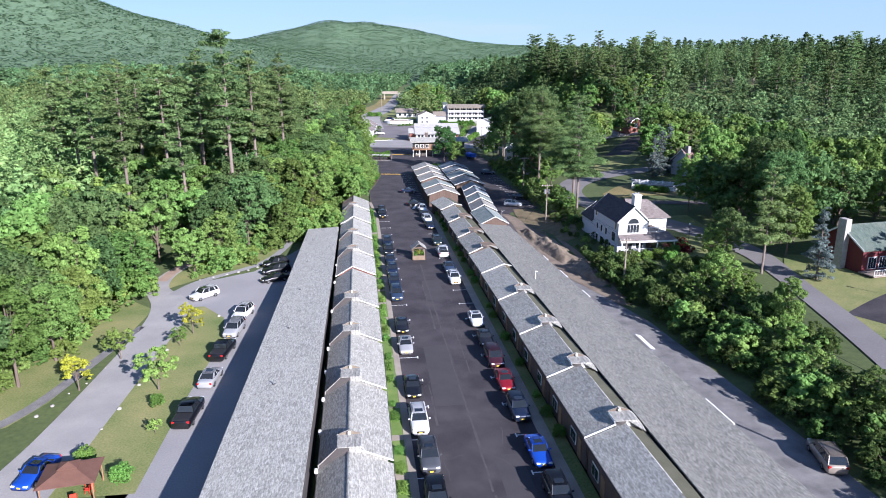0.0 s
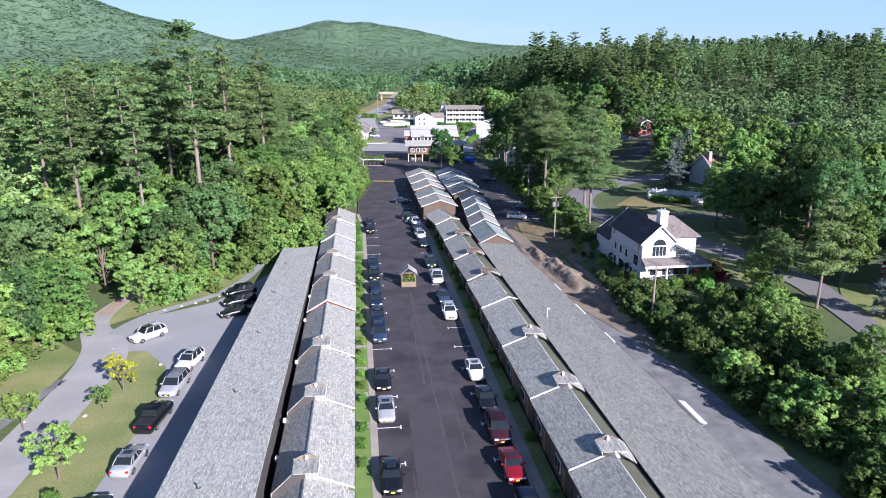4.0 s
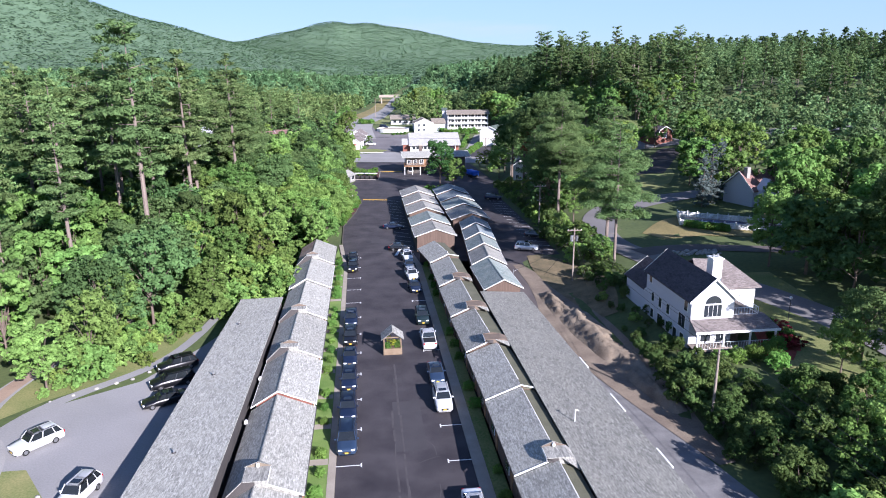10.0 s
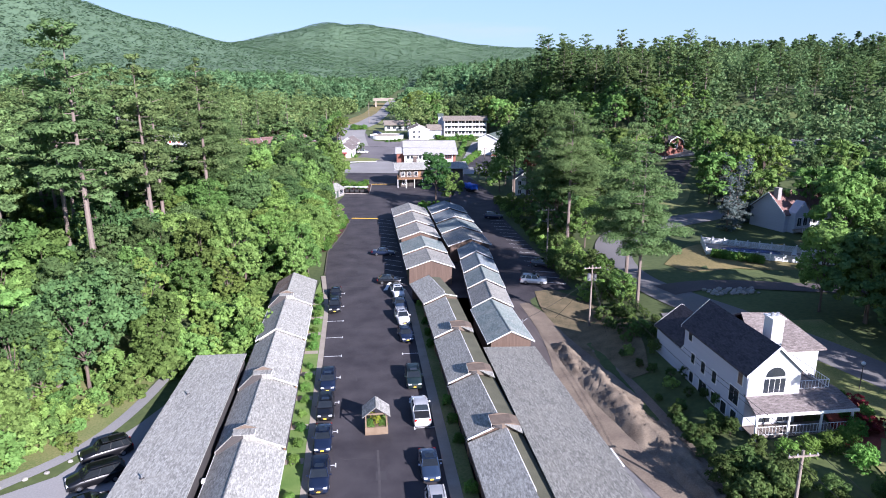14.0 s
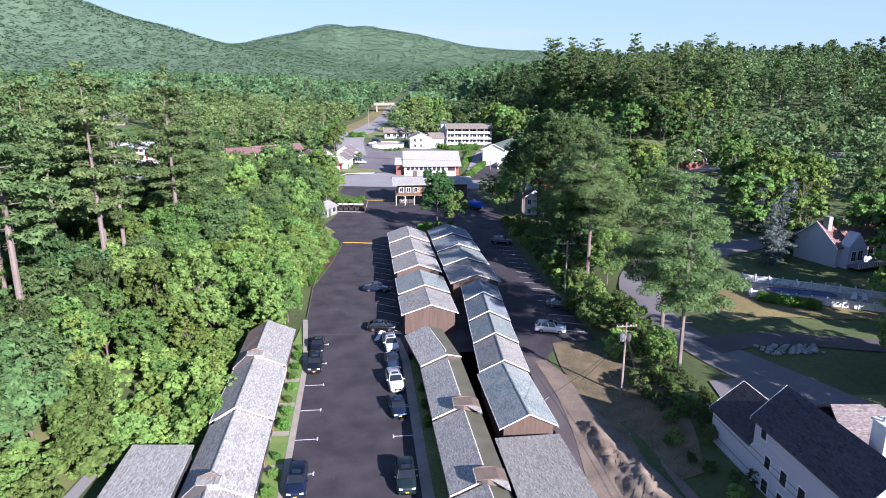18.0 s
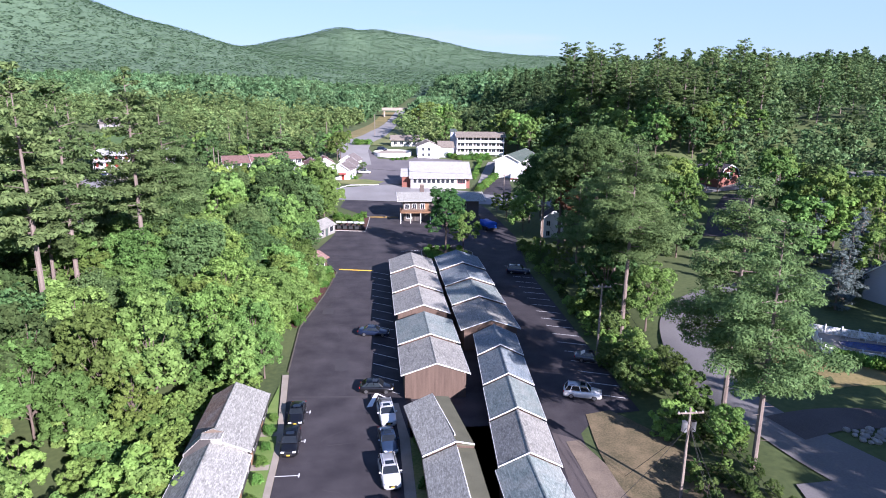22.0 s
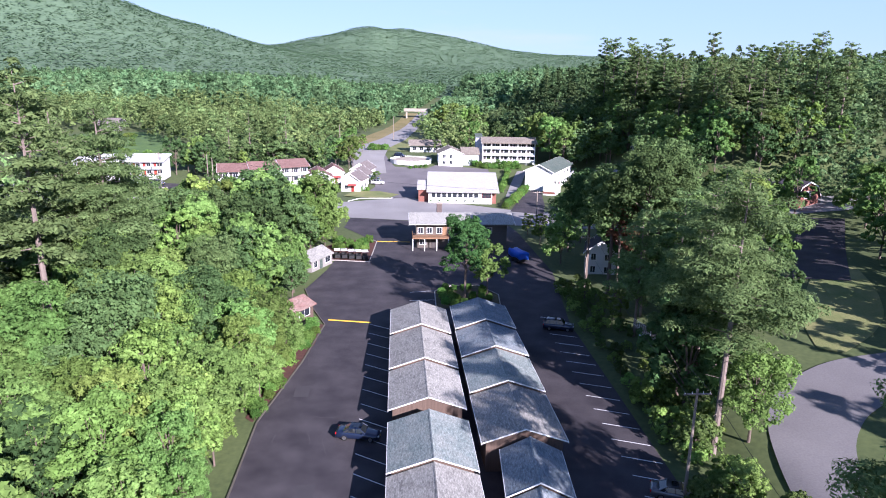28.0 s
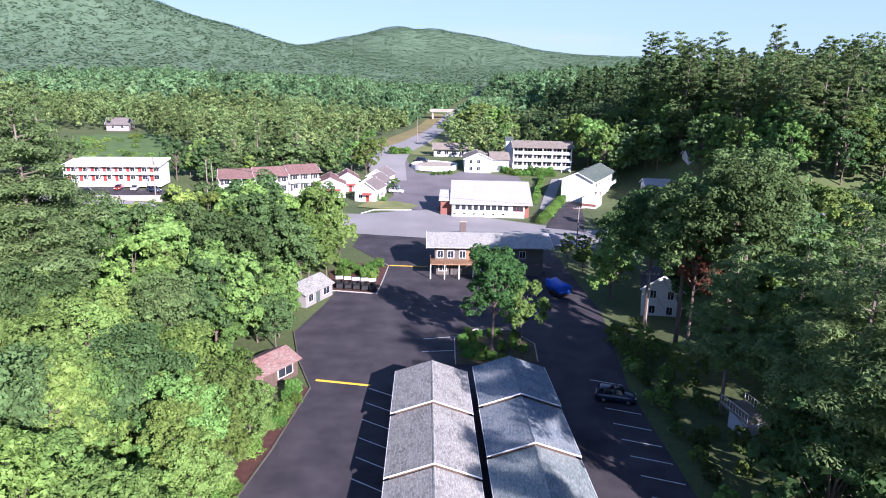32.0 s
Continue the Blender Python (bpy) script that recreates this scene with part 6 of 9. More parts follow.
# ---- kerbs, walks, lines ----
flat_poly("pavement_west", [(-5.88, 20), (-5.1, 20), (-5.15, 158), (-6.4, 175), (-7.2, 175), (-5.8, 158)], 0.11, CONCRETE, "pale concrete walk along the west row", "pavement", thick=0.16)
flat_poly("pavement_east", [(7.7, 20), (8.9, 20), (8.5, 158), (7.6, 166), (6.9, 166), (7.4, 158)], 0.11, CONCRETE, "pale concrete walk along the east row", "pavement", thick=0.16)
flat_poly("lawn_strip", [(-7.85, 20), (-5.9, 20), (-5.82, 158), (-7.2, 172), (-7.85, 165)], 0.10, STRIP, "grass strip with bushes before the west rooms", "lawn")
flat_poly("lawn_strip", [(8.92, 20), (10.1, 20), (10.0, 158), (8.52, 158)], 0.10, GRASS, "grass strip with bushes before the east rooms", "lawn")
HR = np.random.default_rng(3)
for i, y in enumerate(np.arange(38, 166, 3.05)):
    if HR.uniform() < 0.80:
        plant("hedge", "bush", -6.65 + HR.uniform(-0.15, 0.15), float(y), float(HR.uniform(0.55, 0.9)), float(HR.uniform(0, 360)), "clipped round green bush before the rooms", "bush", "bushes of the west row", 0.08)
for i, y in enumerate(np.arange(38, 158, 4.1)):
    if HR.uniform() < 0.65:
        plant("hedge", "bush", 9.45 + HR.uniform(-0.1, 0.1), float(y), float(HR.uniform(0.6, 0.95)), float(HR.uniform(0, 360)), "low green bush before the rooms in shade", "bush", "bushes of the east row", 0.08)
for y in np.arange(42.5, 160, 6.5):
    flat_poly("walk_slab", [(-7.82, y), (-5.89, y), (-5.89, y + 1.0), (-7.82, y + 1.0)], 0.115, CONCRETE, "concrete slab path to a room door", "path")


def painted(name, pts, material=None, z=0.006, label="white painted parking line"):
    return flat_poly(name, pts, z, material or PAINT_WHITE, label, "road marking")


def tick(y, x_in, x_out):
    """A bay line with a T end on the drive side."""
    s = 1 if x_in > x_out else -1
    painted("bay_line", [(x_out, y - 0.06), (x_in, y - 0.06), (x_in, y + 0.06), (x_out, y + 0.06)])
    painted("bay_line_end", [(x_in, y - 0.35), (x_in + s * 0.12, y - 0.35), (x_in + s * 0.12, y + 0.35), (x_in, y + 0.35)])


for i in range(20):
    y = 42.2 + 6.44 * i - (0.0 if i < 12 else 0.2)
    if y < 168:
        tick(y + 0.5, -2.85, -5.25)
    if y < 156:
        tick(y + 0.0 + 0.12, 5.4, 7.6)
for y in (222.1, 218.4, 214.5, 210.7, 207.1, 203.4, 199.8, 196.0, 192.4, 188.8, 185.2, 181.6, 178.0, 174.4, 170.8):
    painted("bay_line", [(4.65, y - 0.06), (7.9, y - 2.26), (7.9, y - 2.12), (4.65, y + 0.08)])
for y in (224.7, 221.0, 217.4, 213.9, 210.6, 207.4, 204.0, 200.6, 197.2, 193.8, 190.4, 187.0, 183.6, 180.2, 176.8, 173.4, 170.0, 166.6):
    painted("bay_line", [(32.2, y), (36.0, y - 1.5), (36.0, y - 1.36), (32.2, y + 0.13)])
for x0, y0, x1, y1 in ((11.2, 237.7, 15.6, 238.6), (11.1, 233.2, 15.4, 233.6), (15.5, 231.0, 15.7, 238.6)):
    d = Vector((y0 - y1, x1 - x0, 0)).normalized() * 0.07
    painted("bay_line", [(x0 + d.x, y0 + d.y), (x0 - d.x, y0 - d.y), (x1 - d.x, y1 - d.y), (x1 + d.x, y1 + d.y)])


def hump(x0, y0, x1, y1):
    """A yellow speed hump: a low rounded bar across the drive."""
    a, b = Vector((x0, y0, 0)), Vector((x1, y1, 0))
    n = Vector((y0 - y1, x1 - x0, 0)).normalized()
    bm = bmesh.new()
    prof = [(-0.25, 0.0), (-0.17, 0.05), (-0.06, 0.075), (0.06, 0.075), (0.17, 0.05), (0.25, 0.0)]
    r0 = [bm.verts.new(a + n * s + Vector((0, 0, z))) for s, z in prof]
    r1 = [bm.verts.new(b + n * s + Vector((0, 0, z))) for s, z in prof]
    for i in range(5):
        bm.faces.new([r0[i], r1[i], r1[i + 1], r0[i + 1]])
    bm.faces.new(r0)
    bm.faces.new(list(reversed(r1)))
    bmesh.ops.recalc_face_normals(bm, faces=bm.faces)
    return tagged(part("speed_hump", bm, PAINT_YELLOW, None), "yellow painted speed hump across the asphalt drive", "speed hump", "speed humps")


hump(-1.95, 224.2, 4.85, 222.8)
hump(4.3, 275.4, 11.9, 274.8)
for pts, z in (([(-2.0, 62), (1.4, 62), (1.6, 78), (-1.8, 78)], 0.003), ([(0.5, 96), (3.6, 96), (3.6, 106), (0.6, 106)], 0.003), ([(2.2, 36), (5, 36), (5, 52), (2.4, 52)], 0.003), ([(-0.5, 176), (1.2, 176), (1.2, 180), (-0.5, 180)], 0.003), ([(1.0, 110.5), (2.0, 110.5), (2.0, 112), (1.0, 112)], 0.004), ([(-3.6, 198), (-1.8, 198), (-1.8, 201), (-3.6, 201)], 0.003)):
    flat_poly("asphalt_patch", pts, z, ASPHALT_PATCH, "mended patch of paler asphalt", "asphalt patch")
SEAM = mat("asphalt_crack_seal", (0.052, 0.046, 0.049), (0.090, 0.082, 0.084), 0.8, 0.9, fine=15)
SR = np.random.default_rng(12)
for x, ya, yb in ((1.3, 40, 112), (0.5, 84, 104), (-2.2, 58, 66), (3.1, 70, 81)):
    y = ya
    while y < yb:
        n = float(SR.uniform(2.0, 5.5))
        w, d0, d1 = float(SR.uniform(0.05, 0.14)), float(SR.uniform(-0.07, 0.07)), float(SR.uniform(-0.07, 0.07))
        flat_poly("asphalt_seam", [(x + d0 - w, y), (x + d0 + w, y), (x + d1 + w, y + n), (x + d1 - w, y + n)], 0.007, SEAM, "pale worn seam down the drive", "road marking")
        y += n + float(SR.uniform(0.0, 0.6))
flat_poly("asphalt_seam", [(-5.3, 168.7), (5.8, 167.9), (5.8, 168.15), (-5.3, 168.95)], 0.006, SEAM, "pale seam across the drive", "road marking")


def kerb(name, pts, material, label, width=0.16, height=0.14):
    """A raised kerb along a bent line, a block for each length."""
    t = thing(name, Matrix.Identity(4), label, "kerb", "", "structure")
    for (x0, y0), (x1, y1) in zip(pts[:-1], pts[1:]):
        d = Vector((x1 - x0, y1 - y0, 0))
        k = max(1, int(d.length / 1.8))
        for i in range(k):
            a, b = Vector((x0, y0, 0)) + d * (i / k), Vector((x0, y0, 0)) + d * ((i + 0.985) / k)
            n = Vector((-d.y, d.x, 0)).normalized() * width / 2
            part("kerb_stone", slab([a + n + Vector((0, 0, height)), a - n + Vector((0, 0, height)), b - n + Vector((0, 0, height)), b + n + Vector((0, 0, height))], height + 0.1), material, t)
    return t


kerb("kerb_west", [(-6.6, 176), (-6.7, 192), (-3.9, 208), (-2.3, 222), (-5.2, 230), (-7.7, 240)], mat("mossy_kerb", (0.075, 0.068, 0.05), (0.135, 0.12, 0.095), 0.7, 0.9, 0.3), "dull mossy kerb at the edge of the wood")
kerb("kerb_bed", [(-5.1, 259.3), (3.1, 257.7), (3.7, 266), (4.2, 275), (3.0, 277)], CURB, "pale kerb round the planted bed")
kerb("kerb_road", [(-6, 325.5), (-2.8, 330.6), (7, 331), (10.6, 337.5)], WHITE_TRIM, "white painted kerb of the motel entrance opposite")
kerb("kerb_island", [(15.5, 229), (15.7, 238), (19, 241.5), (24, 241.5), (27, 236), (26.5, 230)], CURB, "kerb round the tree bed")
flat_poly("bed_mulch", [(-5.0, 259.4), (3.0, 257.9), (3.6, 266), (4.1, 275), (-2, 277), (-7, 271)], 0.05, MULCH, "red mulch bed with shrubs behind the carts", "planting bed")
flat_poly("bed_island", [(15.6, 229), (26.4, 230), (26.9, 236), (24, 241.3), (19, 241.3), (15.8, 238)], 0.05, mat("bed_soil", (0.055, 0.048, 0.026), (0.12, 0.105, 0.050), 0.8, 0.95, 0.5), "dark planted island round the maple", "planting bed")
flat_poly("bed_mulch", [(-7.2, 192), (-4.7, 204), (-3.0, 214), (-2.4, 222), (-4.4, 223), (-6.4, 208), (-8.2, 193)], 0.03, MULCH, "red mulch bed at the edge of the wood", "planting bed")

flat_poly("lane_worn", [(23.6, 127), (25.0, 127), (25.2, 131), (25.7, 139), (26.4, 147), (27.2, 156), (24.4, 158), (23.4, 146), (22.8, 134)], 0.012, LANE, "worn brownish asphalt lane beside the cabins", "drive")
ribbon("needle_litter", [(31.0, 162, 1.6), (32.5, 156, 4.2), (33.2, 149, 5.0), (33.6, 141, 4.6), (33.6, 133, 3.2), (33, 127, 1.5)], mat("pine_litter", (0.075, 0.068, 0.034), (0.25, 0.185, 0.105), 0.45, 0.95, 0.5, fine=12), "brown pine needle litter under the trees", "ground cover", 0.05)

# wandering cracks in the asphalt
CR = np.random.default_rng(31)
for n in range(34):
    x, y = float(CR.uniform(-4.5, 4.5)), float(CR.uniform(42, 215))
    a = float(CR.choice([0.0, 1.57])) + float(CR.normal() * 0.25)
    left, right = [], []
    for k in range(7):
        w = 0.022 + 0.02 * float(CR.uniform())
        left.append((x - math.sin(a) * w, y + math.cos(a) * w))
        right.append((x + math.sin(a) * w, y - math.cos(a) * w))
        x, y, a = x + math.cos(a) * 0.55, y + math.sin(a) * 0.55, a + float(CR.normal() * 0.22)
    flat_poly("asphalt_crack", left + right[::-1], 0.008, SEAM, "thin pale crack in the asphalt", "road marking")

# ---- houses and larger buildings ----
def win(t, face, a, z, w, h, frame=None, off=0.0, name="window", mull=2):
    """A window on a wall of a building. face: ("x", plane, sign) or ("y", plane, sign); a: its middle along the wall."""
    axis, p, s = face
    fr = frame or WHITE_TRIM

    def bx(a0, a1, d0, d1, z0, z1):
        lo, hi = sorted((p + s * d0, p + s * d1))
        return box(lo, hi, a0, a1, z0, z1) if axis == "x" else box(a0, a1, lo, hi, z0, z1)

    o = part(name, bx(a - w / 2 - 0.09, a + w / 2 + 0.09, -0.02, 0.05, z - h / 2 - 0.09, z + h / 2 + 0.09), fr, t)
    step = w / mull
    for i in range(mull):
        a0 = a - w / 2 + i * step
        part("pane", bx(a0 + 0.025, a0 + step - 0.025, 0.05, 0.062, z - h / 2, z + h / 2), GLASS, o)
    return o


def door(t, face, a, z0, w, h, material, label=""):
    axis, p, s = face
    lo, hi = sorted((p - s * 0.02, p + s * 0.06))
    bm = box(lo, hi, a - w / 2, a + w / 2, z0, z0 + h, 0.01) if axis == "x" else box(a - w / 2, a + w / 2, lo, hi, z0, z0 + h, 0.01)
    return part("door", bm, material, t, label)


def gable_roof(t, x0, x1, y0, y1, eave, ridge, along, material, over=0.5, th=0.18, trim=None):
    """Two roof slopes, with white boards at the gables. along: the axis of the ridge."""
    if along == "y":
        m = (x0 + x1) / 2
        k = (ridge - eave) / (m - x0)
        a, b, e = x0 - over, x1 + over, eave - k * over
        part("roof_slope", slab([(a, y0 - over, e), (m, y0 - over, ridge), (m, y1 + over, ridge), (a, y1 + over, e)], th), material, t)
        part("roof_slope", slab([(m, y0 - over, ridge), (b, y0 - over, e), (b, y1 + over, e), (m, y1 + over, ridge)], th), material, t)
        if trim:
            for y in (y0 - over - 0.05, y1 + over):
                part("rake_board", slab([(a, y, e + 0.03), (m, y, ridge + 0.03), (m, y + 0.05, ridge + 0.03), (a, y + 0.05, e + 0.03)], 0.3), trim, t)
                part("rake_board", slab([(m, y, ridge + 0.03), (b, y, e + 0.03), (b, y + 0.05, e + 0.03), (m, y + 0.05, ridge + 0.03)], 0.3), trim, t)
    else:
        m = (y0 + y1) / 2
        k = (ridge - eave) / (m - y0)
        a, b, e = y0 - over, y1 + over, eave - k * over
        part("roof_slope", slab([(x0 - over, a, e), (x1 + over, a, e), (x1 + over, m, ridge), (x0 - over, m, ridge)], th), material, t)
        part("roof_slope", slab([(x0 - over, m, ridge), (x1 + over, m, ridge), (x1 + over, b, e), (x0 - over, b, e)], th), material, t)
        if trim:
            for x in (x0 - over - 0.05, x1 + over):
                part("rake_board", slab([(x, a, e + 0.03), (x + 0.05, a, e + 0.03), (x + 0.05, m, ridge + 0.03), (x, m, ridge + 0.03)], 0.3), trim, t)
                part("rake_board", slab([(x, m, ridge + 0.03), (x + 0.05, m, ridge + 0.03), (x + 0.05, b, e + 0.03), (x, b, e + 0.03)], 0.3), trim, t)


def gable_body(t, x0, x1, y0, y1, z0, eave, ridge, along, material):
    if along == "y":
        out = [(x0, z0), (x1, z0), (x1, eave - 0.19), ((x0 + x1) / 2, ridge - 0.19), (x0, eave - 0.19)]
        return part("wall", prism(out, y0, y1, "y"), material, t)
    out = [(y0, z0), (y1, z0), (y1, eave - 0.19), ((y0 + y1) / 2, ridge - 0.19), (y0, eave - 0.19)]
    return part("wall", prism(out, x0, x1, "x"), material, t)


def railing(t, a, b, z, h=0.95, material=None, gap=0.35):
    """A rail with posts and balusters between two plan points."""
    a, b = Vector((*a, 0)), Vector((*b, 0))
    n = max(2, int((b - a).length / gap))
    rl = part("railing", tube(a + Vector((0, 0, z + h)), b + Vector((0, 0, z + h)), 0.04, n=4), material or WHITE_TRIM, t)
    part("bottom_rail", tube(a + Vector((0, 0, z + 0.12)), b + Vector((0, 0, z + 0.12)), 0.03, n=4), material or WHITE_TRIM, rl)
    for i in range(n + 1):
        p = a + (b - a) * (i / n)
        r = 0.05 if i % 6 == 0 else 0.025
        part("baluster", tube(p + Vector((0, 0, z)), p + Vector((0, 0, z + h)), r, n=4), material or WHITE_TRIM, rl)
    return rl


# the pale three-storey house
H = thing("house", pose(37.5, 111.6, 1.9), "pale three-storey house with charcoal roof, porch and white chimney", "house")
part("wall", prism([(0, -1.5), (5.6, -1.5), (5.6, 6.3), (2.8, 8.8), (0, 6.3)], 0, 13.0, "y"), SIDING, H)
# whiter sheet over the siding: sunlight on the gable is put into its colour
part("gable_face", prism([(0.05, 3.6), (5.55, 3.6), (5.55, 6.2), (2.8, 8.65), (0.05, 6.2)], -0.06, -0.003, "y"), WHITE_WALL, H, "gable wall toned whiter for the sun on it")
gable_roof(H, 0, 5.6, 0, 13.0, 6.4, 9.0, "y", SH_DARK, 0.35, 0.2, WHITE_TRIM)
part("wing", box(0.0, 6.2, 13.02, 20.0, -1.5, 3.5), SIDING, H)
gable_roof(H, 0.0, 6.2, 13.3, 20.0, 3.6, 6.0, "y", SH_DARK, 0.3, 0.2, WHITE_TRIM)
part("wing", box(5.62, 12.6, 7.0, 15.0, -1.5, 5.4), WHITE_WALL, H)
part("roof_slope", slab([(4.6, 6.4, 5.3), (13.1, 6.4, 5.3), (10.2, 11.0, 7.9), (5.4, 11.0, 8.2)], 0.2), SH_BROWN, H, "brown shingle roof slope")
part("roof_slope", slab([(5.4, 11.0, 8.2), (10.2, 11.0, 7.9), (13.1, 15.6, 5.3), (4.6, 15.6, 5.3)], 0.2), SH_BROWN, H, "brown shingle roof slope")
part("roof_slope", slab([(13.1, 6.4, 5.3), (13.1, 15.6, 5.3), (10.21, 11.01, 7.89), (10.2, 11.0, 7.9)], 0.2), SH_BROWN, H, "brown shingle roof slope")
chim = part("chimney", box(4.2, 5.5, 3.4, 4.9, 3.0, 10.2, 0.03), WHITE_WALL, H, "white boxed chimney")
part("chimney_cap", box(4.1, 5.6, 3.3, 5.0, 10.2, 10.35), WHITE_TRIM, chim)
for xx in (4.55, 5.15):
    part("flue", tube((xx, 4.15, 10.3), (xx, 4.15, 10.75), 0.16, 0.14), METAL, chim)
part("porch_roof", slab([(-0.3, -2.4, 3.0), (10.4, -2.4, 3.0), (10.0, 0.4, 3.85), (0.0, 0.4, 3.85)], 0.18), SH_BROWN, H, "brown shingle porch roof")
part("porch_roof", slab([(10.4, -2.4, 3.0), (10.4, 7.0, 3.0), (8.0, 7.0, 3.85), (9.0, 0.4, 3.85), (10.0, 0.38, 3.85)], 0.18), SH_BROWN, H, "brown shingle porch roof")
part("porch_fascia", box(-0.35, 10.45, -2.5, -2.42, 2.72, 3.02), WHITE_TRIM, H)
part("porch_floor", box(-0.1, 10.2, -2.2, -0.02, 0.35, 0.5), WOOD_GREY, H)
part("porch_skirt", box(0.0, 10.1, -2.15, -2.05, -1.6, 0.34), DARK_SIDE, H)
for xx in (0.05, 3.4, 6.8, 10.05):
    part("porch_post", box(xx - 0.09, xx + 0.09, -2.2, -2.02, -1.3, 2.72), WHITE_TRIM, H)
railing(H, (0.05, -2.1), (10.05, -2.1), 0.5)
railing(H, (5.9, 0.6), (9.2, 0.6), 3.75)
railing(H, (9.2, 0.6), (9.2, 6.5), 3.75)
part("balcony_floor", box(5.65, 9.4, 0.4, 6.9, 3.62, 3.74), WOOD_GREY, H)
W = ("x", 0.0, -1)
for a, z, w, h, m in ((1.2, 5.2, 0.85, 1.5, 1), (11.6, 5.4, 0.8, 1.2, 1), (2.0, 2.85, 1.7, 1.7, 2), (5.9, 2.95, 0.85, 1.3, 1), (8.3, 2.95, 0.85, 1.3, 1), (10.6, 3.0, 0.8, 1.1, 1), (1.7, 0.6, 1.0, 1.3, 1), (3.6, 0.6, 1.0, 1.3, 1), (5.6, 0.6, 1.0, 1.3, 1), (10.6, 0.7, 0.9, 1.2, 1)):
    win(H, W, a, z, w, h, mull=m)
win(H, W, 8.0, 0.35, 1.6, 2.0, name="patio_door")
S = ("y", -0.06, -1)
win(H, S, 2.8, 4.75, 2.3, 1.5, mull=4)
aw = part("arch_window", prism([(1.6, 5.62)] + [(2.8 - 1.2 * math.cos(math.pi * i / 10), 5.62 + 1.2 * math.sin(math.pi * i / 10)) for i in range(11)], -0.12, -0.02, "y"), WHITE_TRIM, H, "white arched window over the balcony doors")
part("pane", prism([(1.75, 5.7)] + [(2.8 - 1.05 * math.cos(math.pi * i / 10), 5.7 + 1.02 * math.sin(math.pi * i / 10)) for i in range(11)], -0.135, -0.122, "y"), GLASS, aw)
for a in (2.2, 4.2):
    win(H, ("y", -0.003, -1), a, 1.6, 1.3, 1.7)
door(H, ("y", -0.003, -1), 6.0, 0.5, 1.0, 2.05, BROWN_WOOD)
win(H, ("y", 7.0, -1), 8.2, 4.4, 1.6, 1.4)
win(H, ("y", 7.0, -1), 10.8, 1.9, 1.6, 1.4)


# the motel office with its deck
O = thing("office_building", pose(13.2, 269.6, 0), "low grey-roofed motel office with an upper deck", "building")
part("wall", box(0, 20.5, 0, 10.0, -0.1, 6.0), mat("brown_grey_siding", (0.085, 0.072, 0.062), (0.135, 0.115, 0.10), 0.8, 0.75, 0.1, stretch=(0.2, 0.2, 9)), O, "brown-grey clapboard wall")
gable_roof(O, 0, 20.5, 0, 10.0, 6.1, 7.1, "x", SH_BACK, 1.6, 0.2, WHITE_TRIM)
part("deck_floor", box(-0.9, 7.2, -3.0, -0.02, 2.75, 2.95), WOOD_BROWN, O, "brown wooden deck")
for xx in (-0.8, 1.8, 4.5, 7.1):
    part("deck_post", box(xx - 0.09, xx + 0.09, -2.95, -2.77, -0.05, 2.75), WHITE_TRIM, O)
railing(O, (-0.85, -2.95), (7.15, -2.95), 2.95, 0.95, WOOD_BROWN, 0.5)
railing(O, (-0.85, -2.95), (-0.85, 0), 2.95, 0.95, WOOD_BROWN, 0.5)
for a in (1.0, 3.0, 5.2, 9.0, 12.5, 16.5):
    win(O, ("y", 0, -1), a, 4.0, 1.1, 1.3)
for a in (1.5, 9.5, 13.0):
    win(O, ("y", 0, -1), a, 1.4, 1.4, 1.2)
door(O, ("y", 0, -1), 4.0, 0.0, 1.0, 2.1, DARK_SIDE)
door(O, ("y", 0, -1), 6.4, 2.96, 1.0, 2.1, WOOD_BROWN)
for a in (2.5, 6.5):
    win(O, ("x", 0, -1), a, 4.0, 1.2, 1.3)
ch = part("chimney", box(5.0, 6.2, 7.4, 8.6, 5.0, 8.6, 0.03), CHIMNEY, O, "dark weathered brick chimney")
part("chimney_cap", box(4.9, 6.3, 7.3, 8.7, 8.6, 8.8), CONCRETE, ch)

# the long white diner across the road
D = thing("diner_building", pose(16.2, 323.5, 0, 0, 0, -3.5), "white roadside restaurant with a pale sloping roof and window row", "building")
part("wall", prism([(0, -0.1), (14.0, -0.1), (14.0, 6.9), (0, 3.7)], 2.2, 21.5, "x"), WHITE_WALL, D)
part("roof", slab([(1.6, -1.2, 3.75), (23.6, -1.2, 3.75), (23.6, 15.0, 7.5), (1.6, 15.0, 7.5)], 0.25), SH_WHITE, D, "pale weathered sloping roof")
part("annex", box(-0.9, 2.18, 2.0, 9.0, -0.1, 4.0), BRICK_RED, D, "red painted annex")
part("annex_roof", slab([(-1.4, 1.4, 4.05), (1.58, 1.4, 4.05), (1.58, 9.4, 5.6), (-1.4, 9.4, 5.6)], 0.2), SH_WHITE, D)
part("annex", box(21.52, 22.8, 1.0, 12.0, -0.1, 3.9), BRICK_RED, D)
for i in range(9):
    win(D, ("y", 0, -1), 3.7 + i * 1.62, 2.55, 1.25, 1.35, mull=1)
win(D, ("y", 0, -1), 19.8, 2.5, 2.6, 1.4, RED_PAINT, mull=3)
for i in range(6):
    b = part("flower_basket", tube((3.0 + i * 2.6, -0.25, 0.75), (3.0 + i * 2.6, -0.25, 1.05), 0.2, 0.32), LEAF_B, D)
for i in range(4):
    win(D, ("x", 22.8, 1), 2.6 + i * 2.4, 2.3, 1.4, 1.4, mull=1)

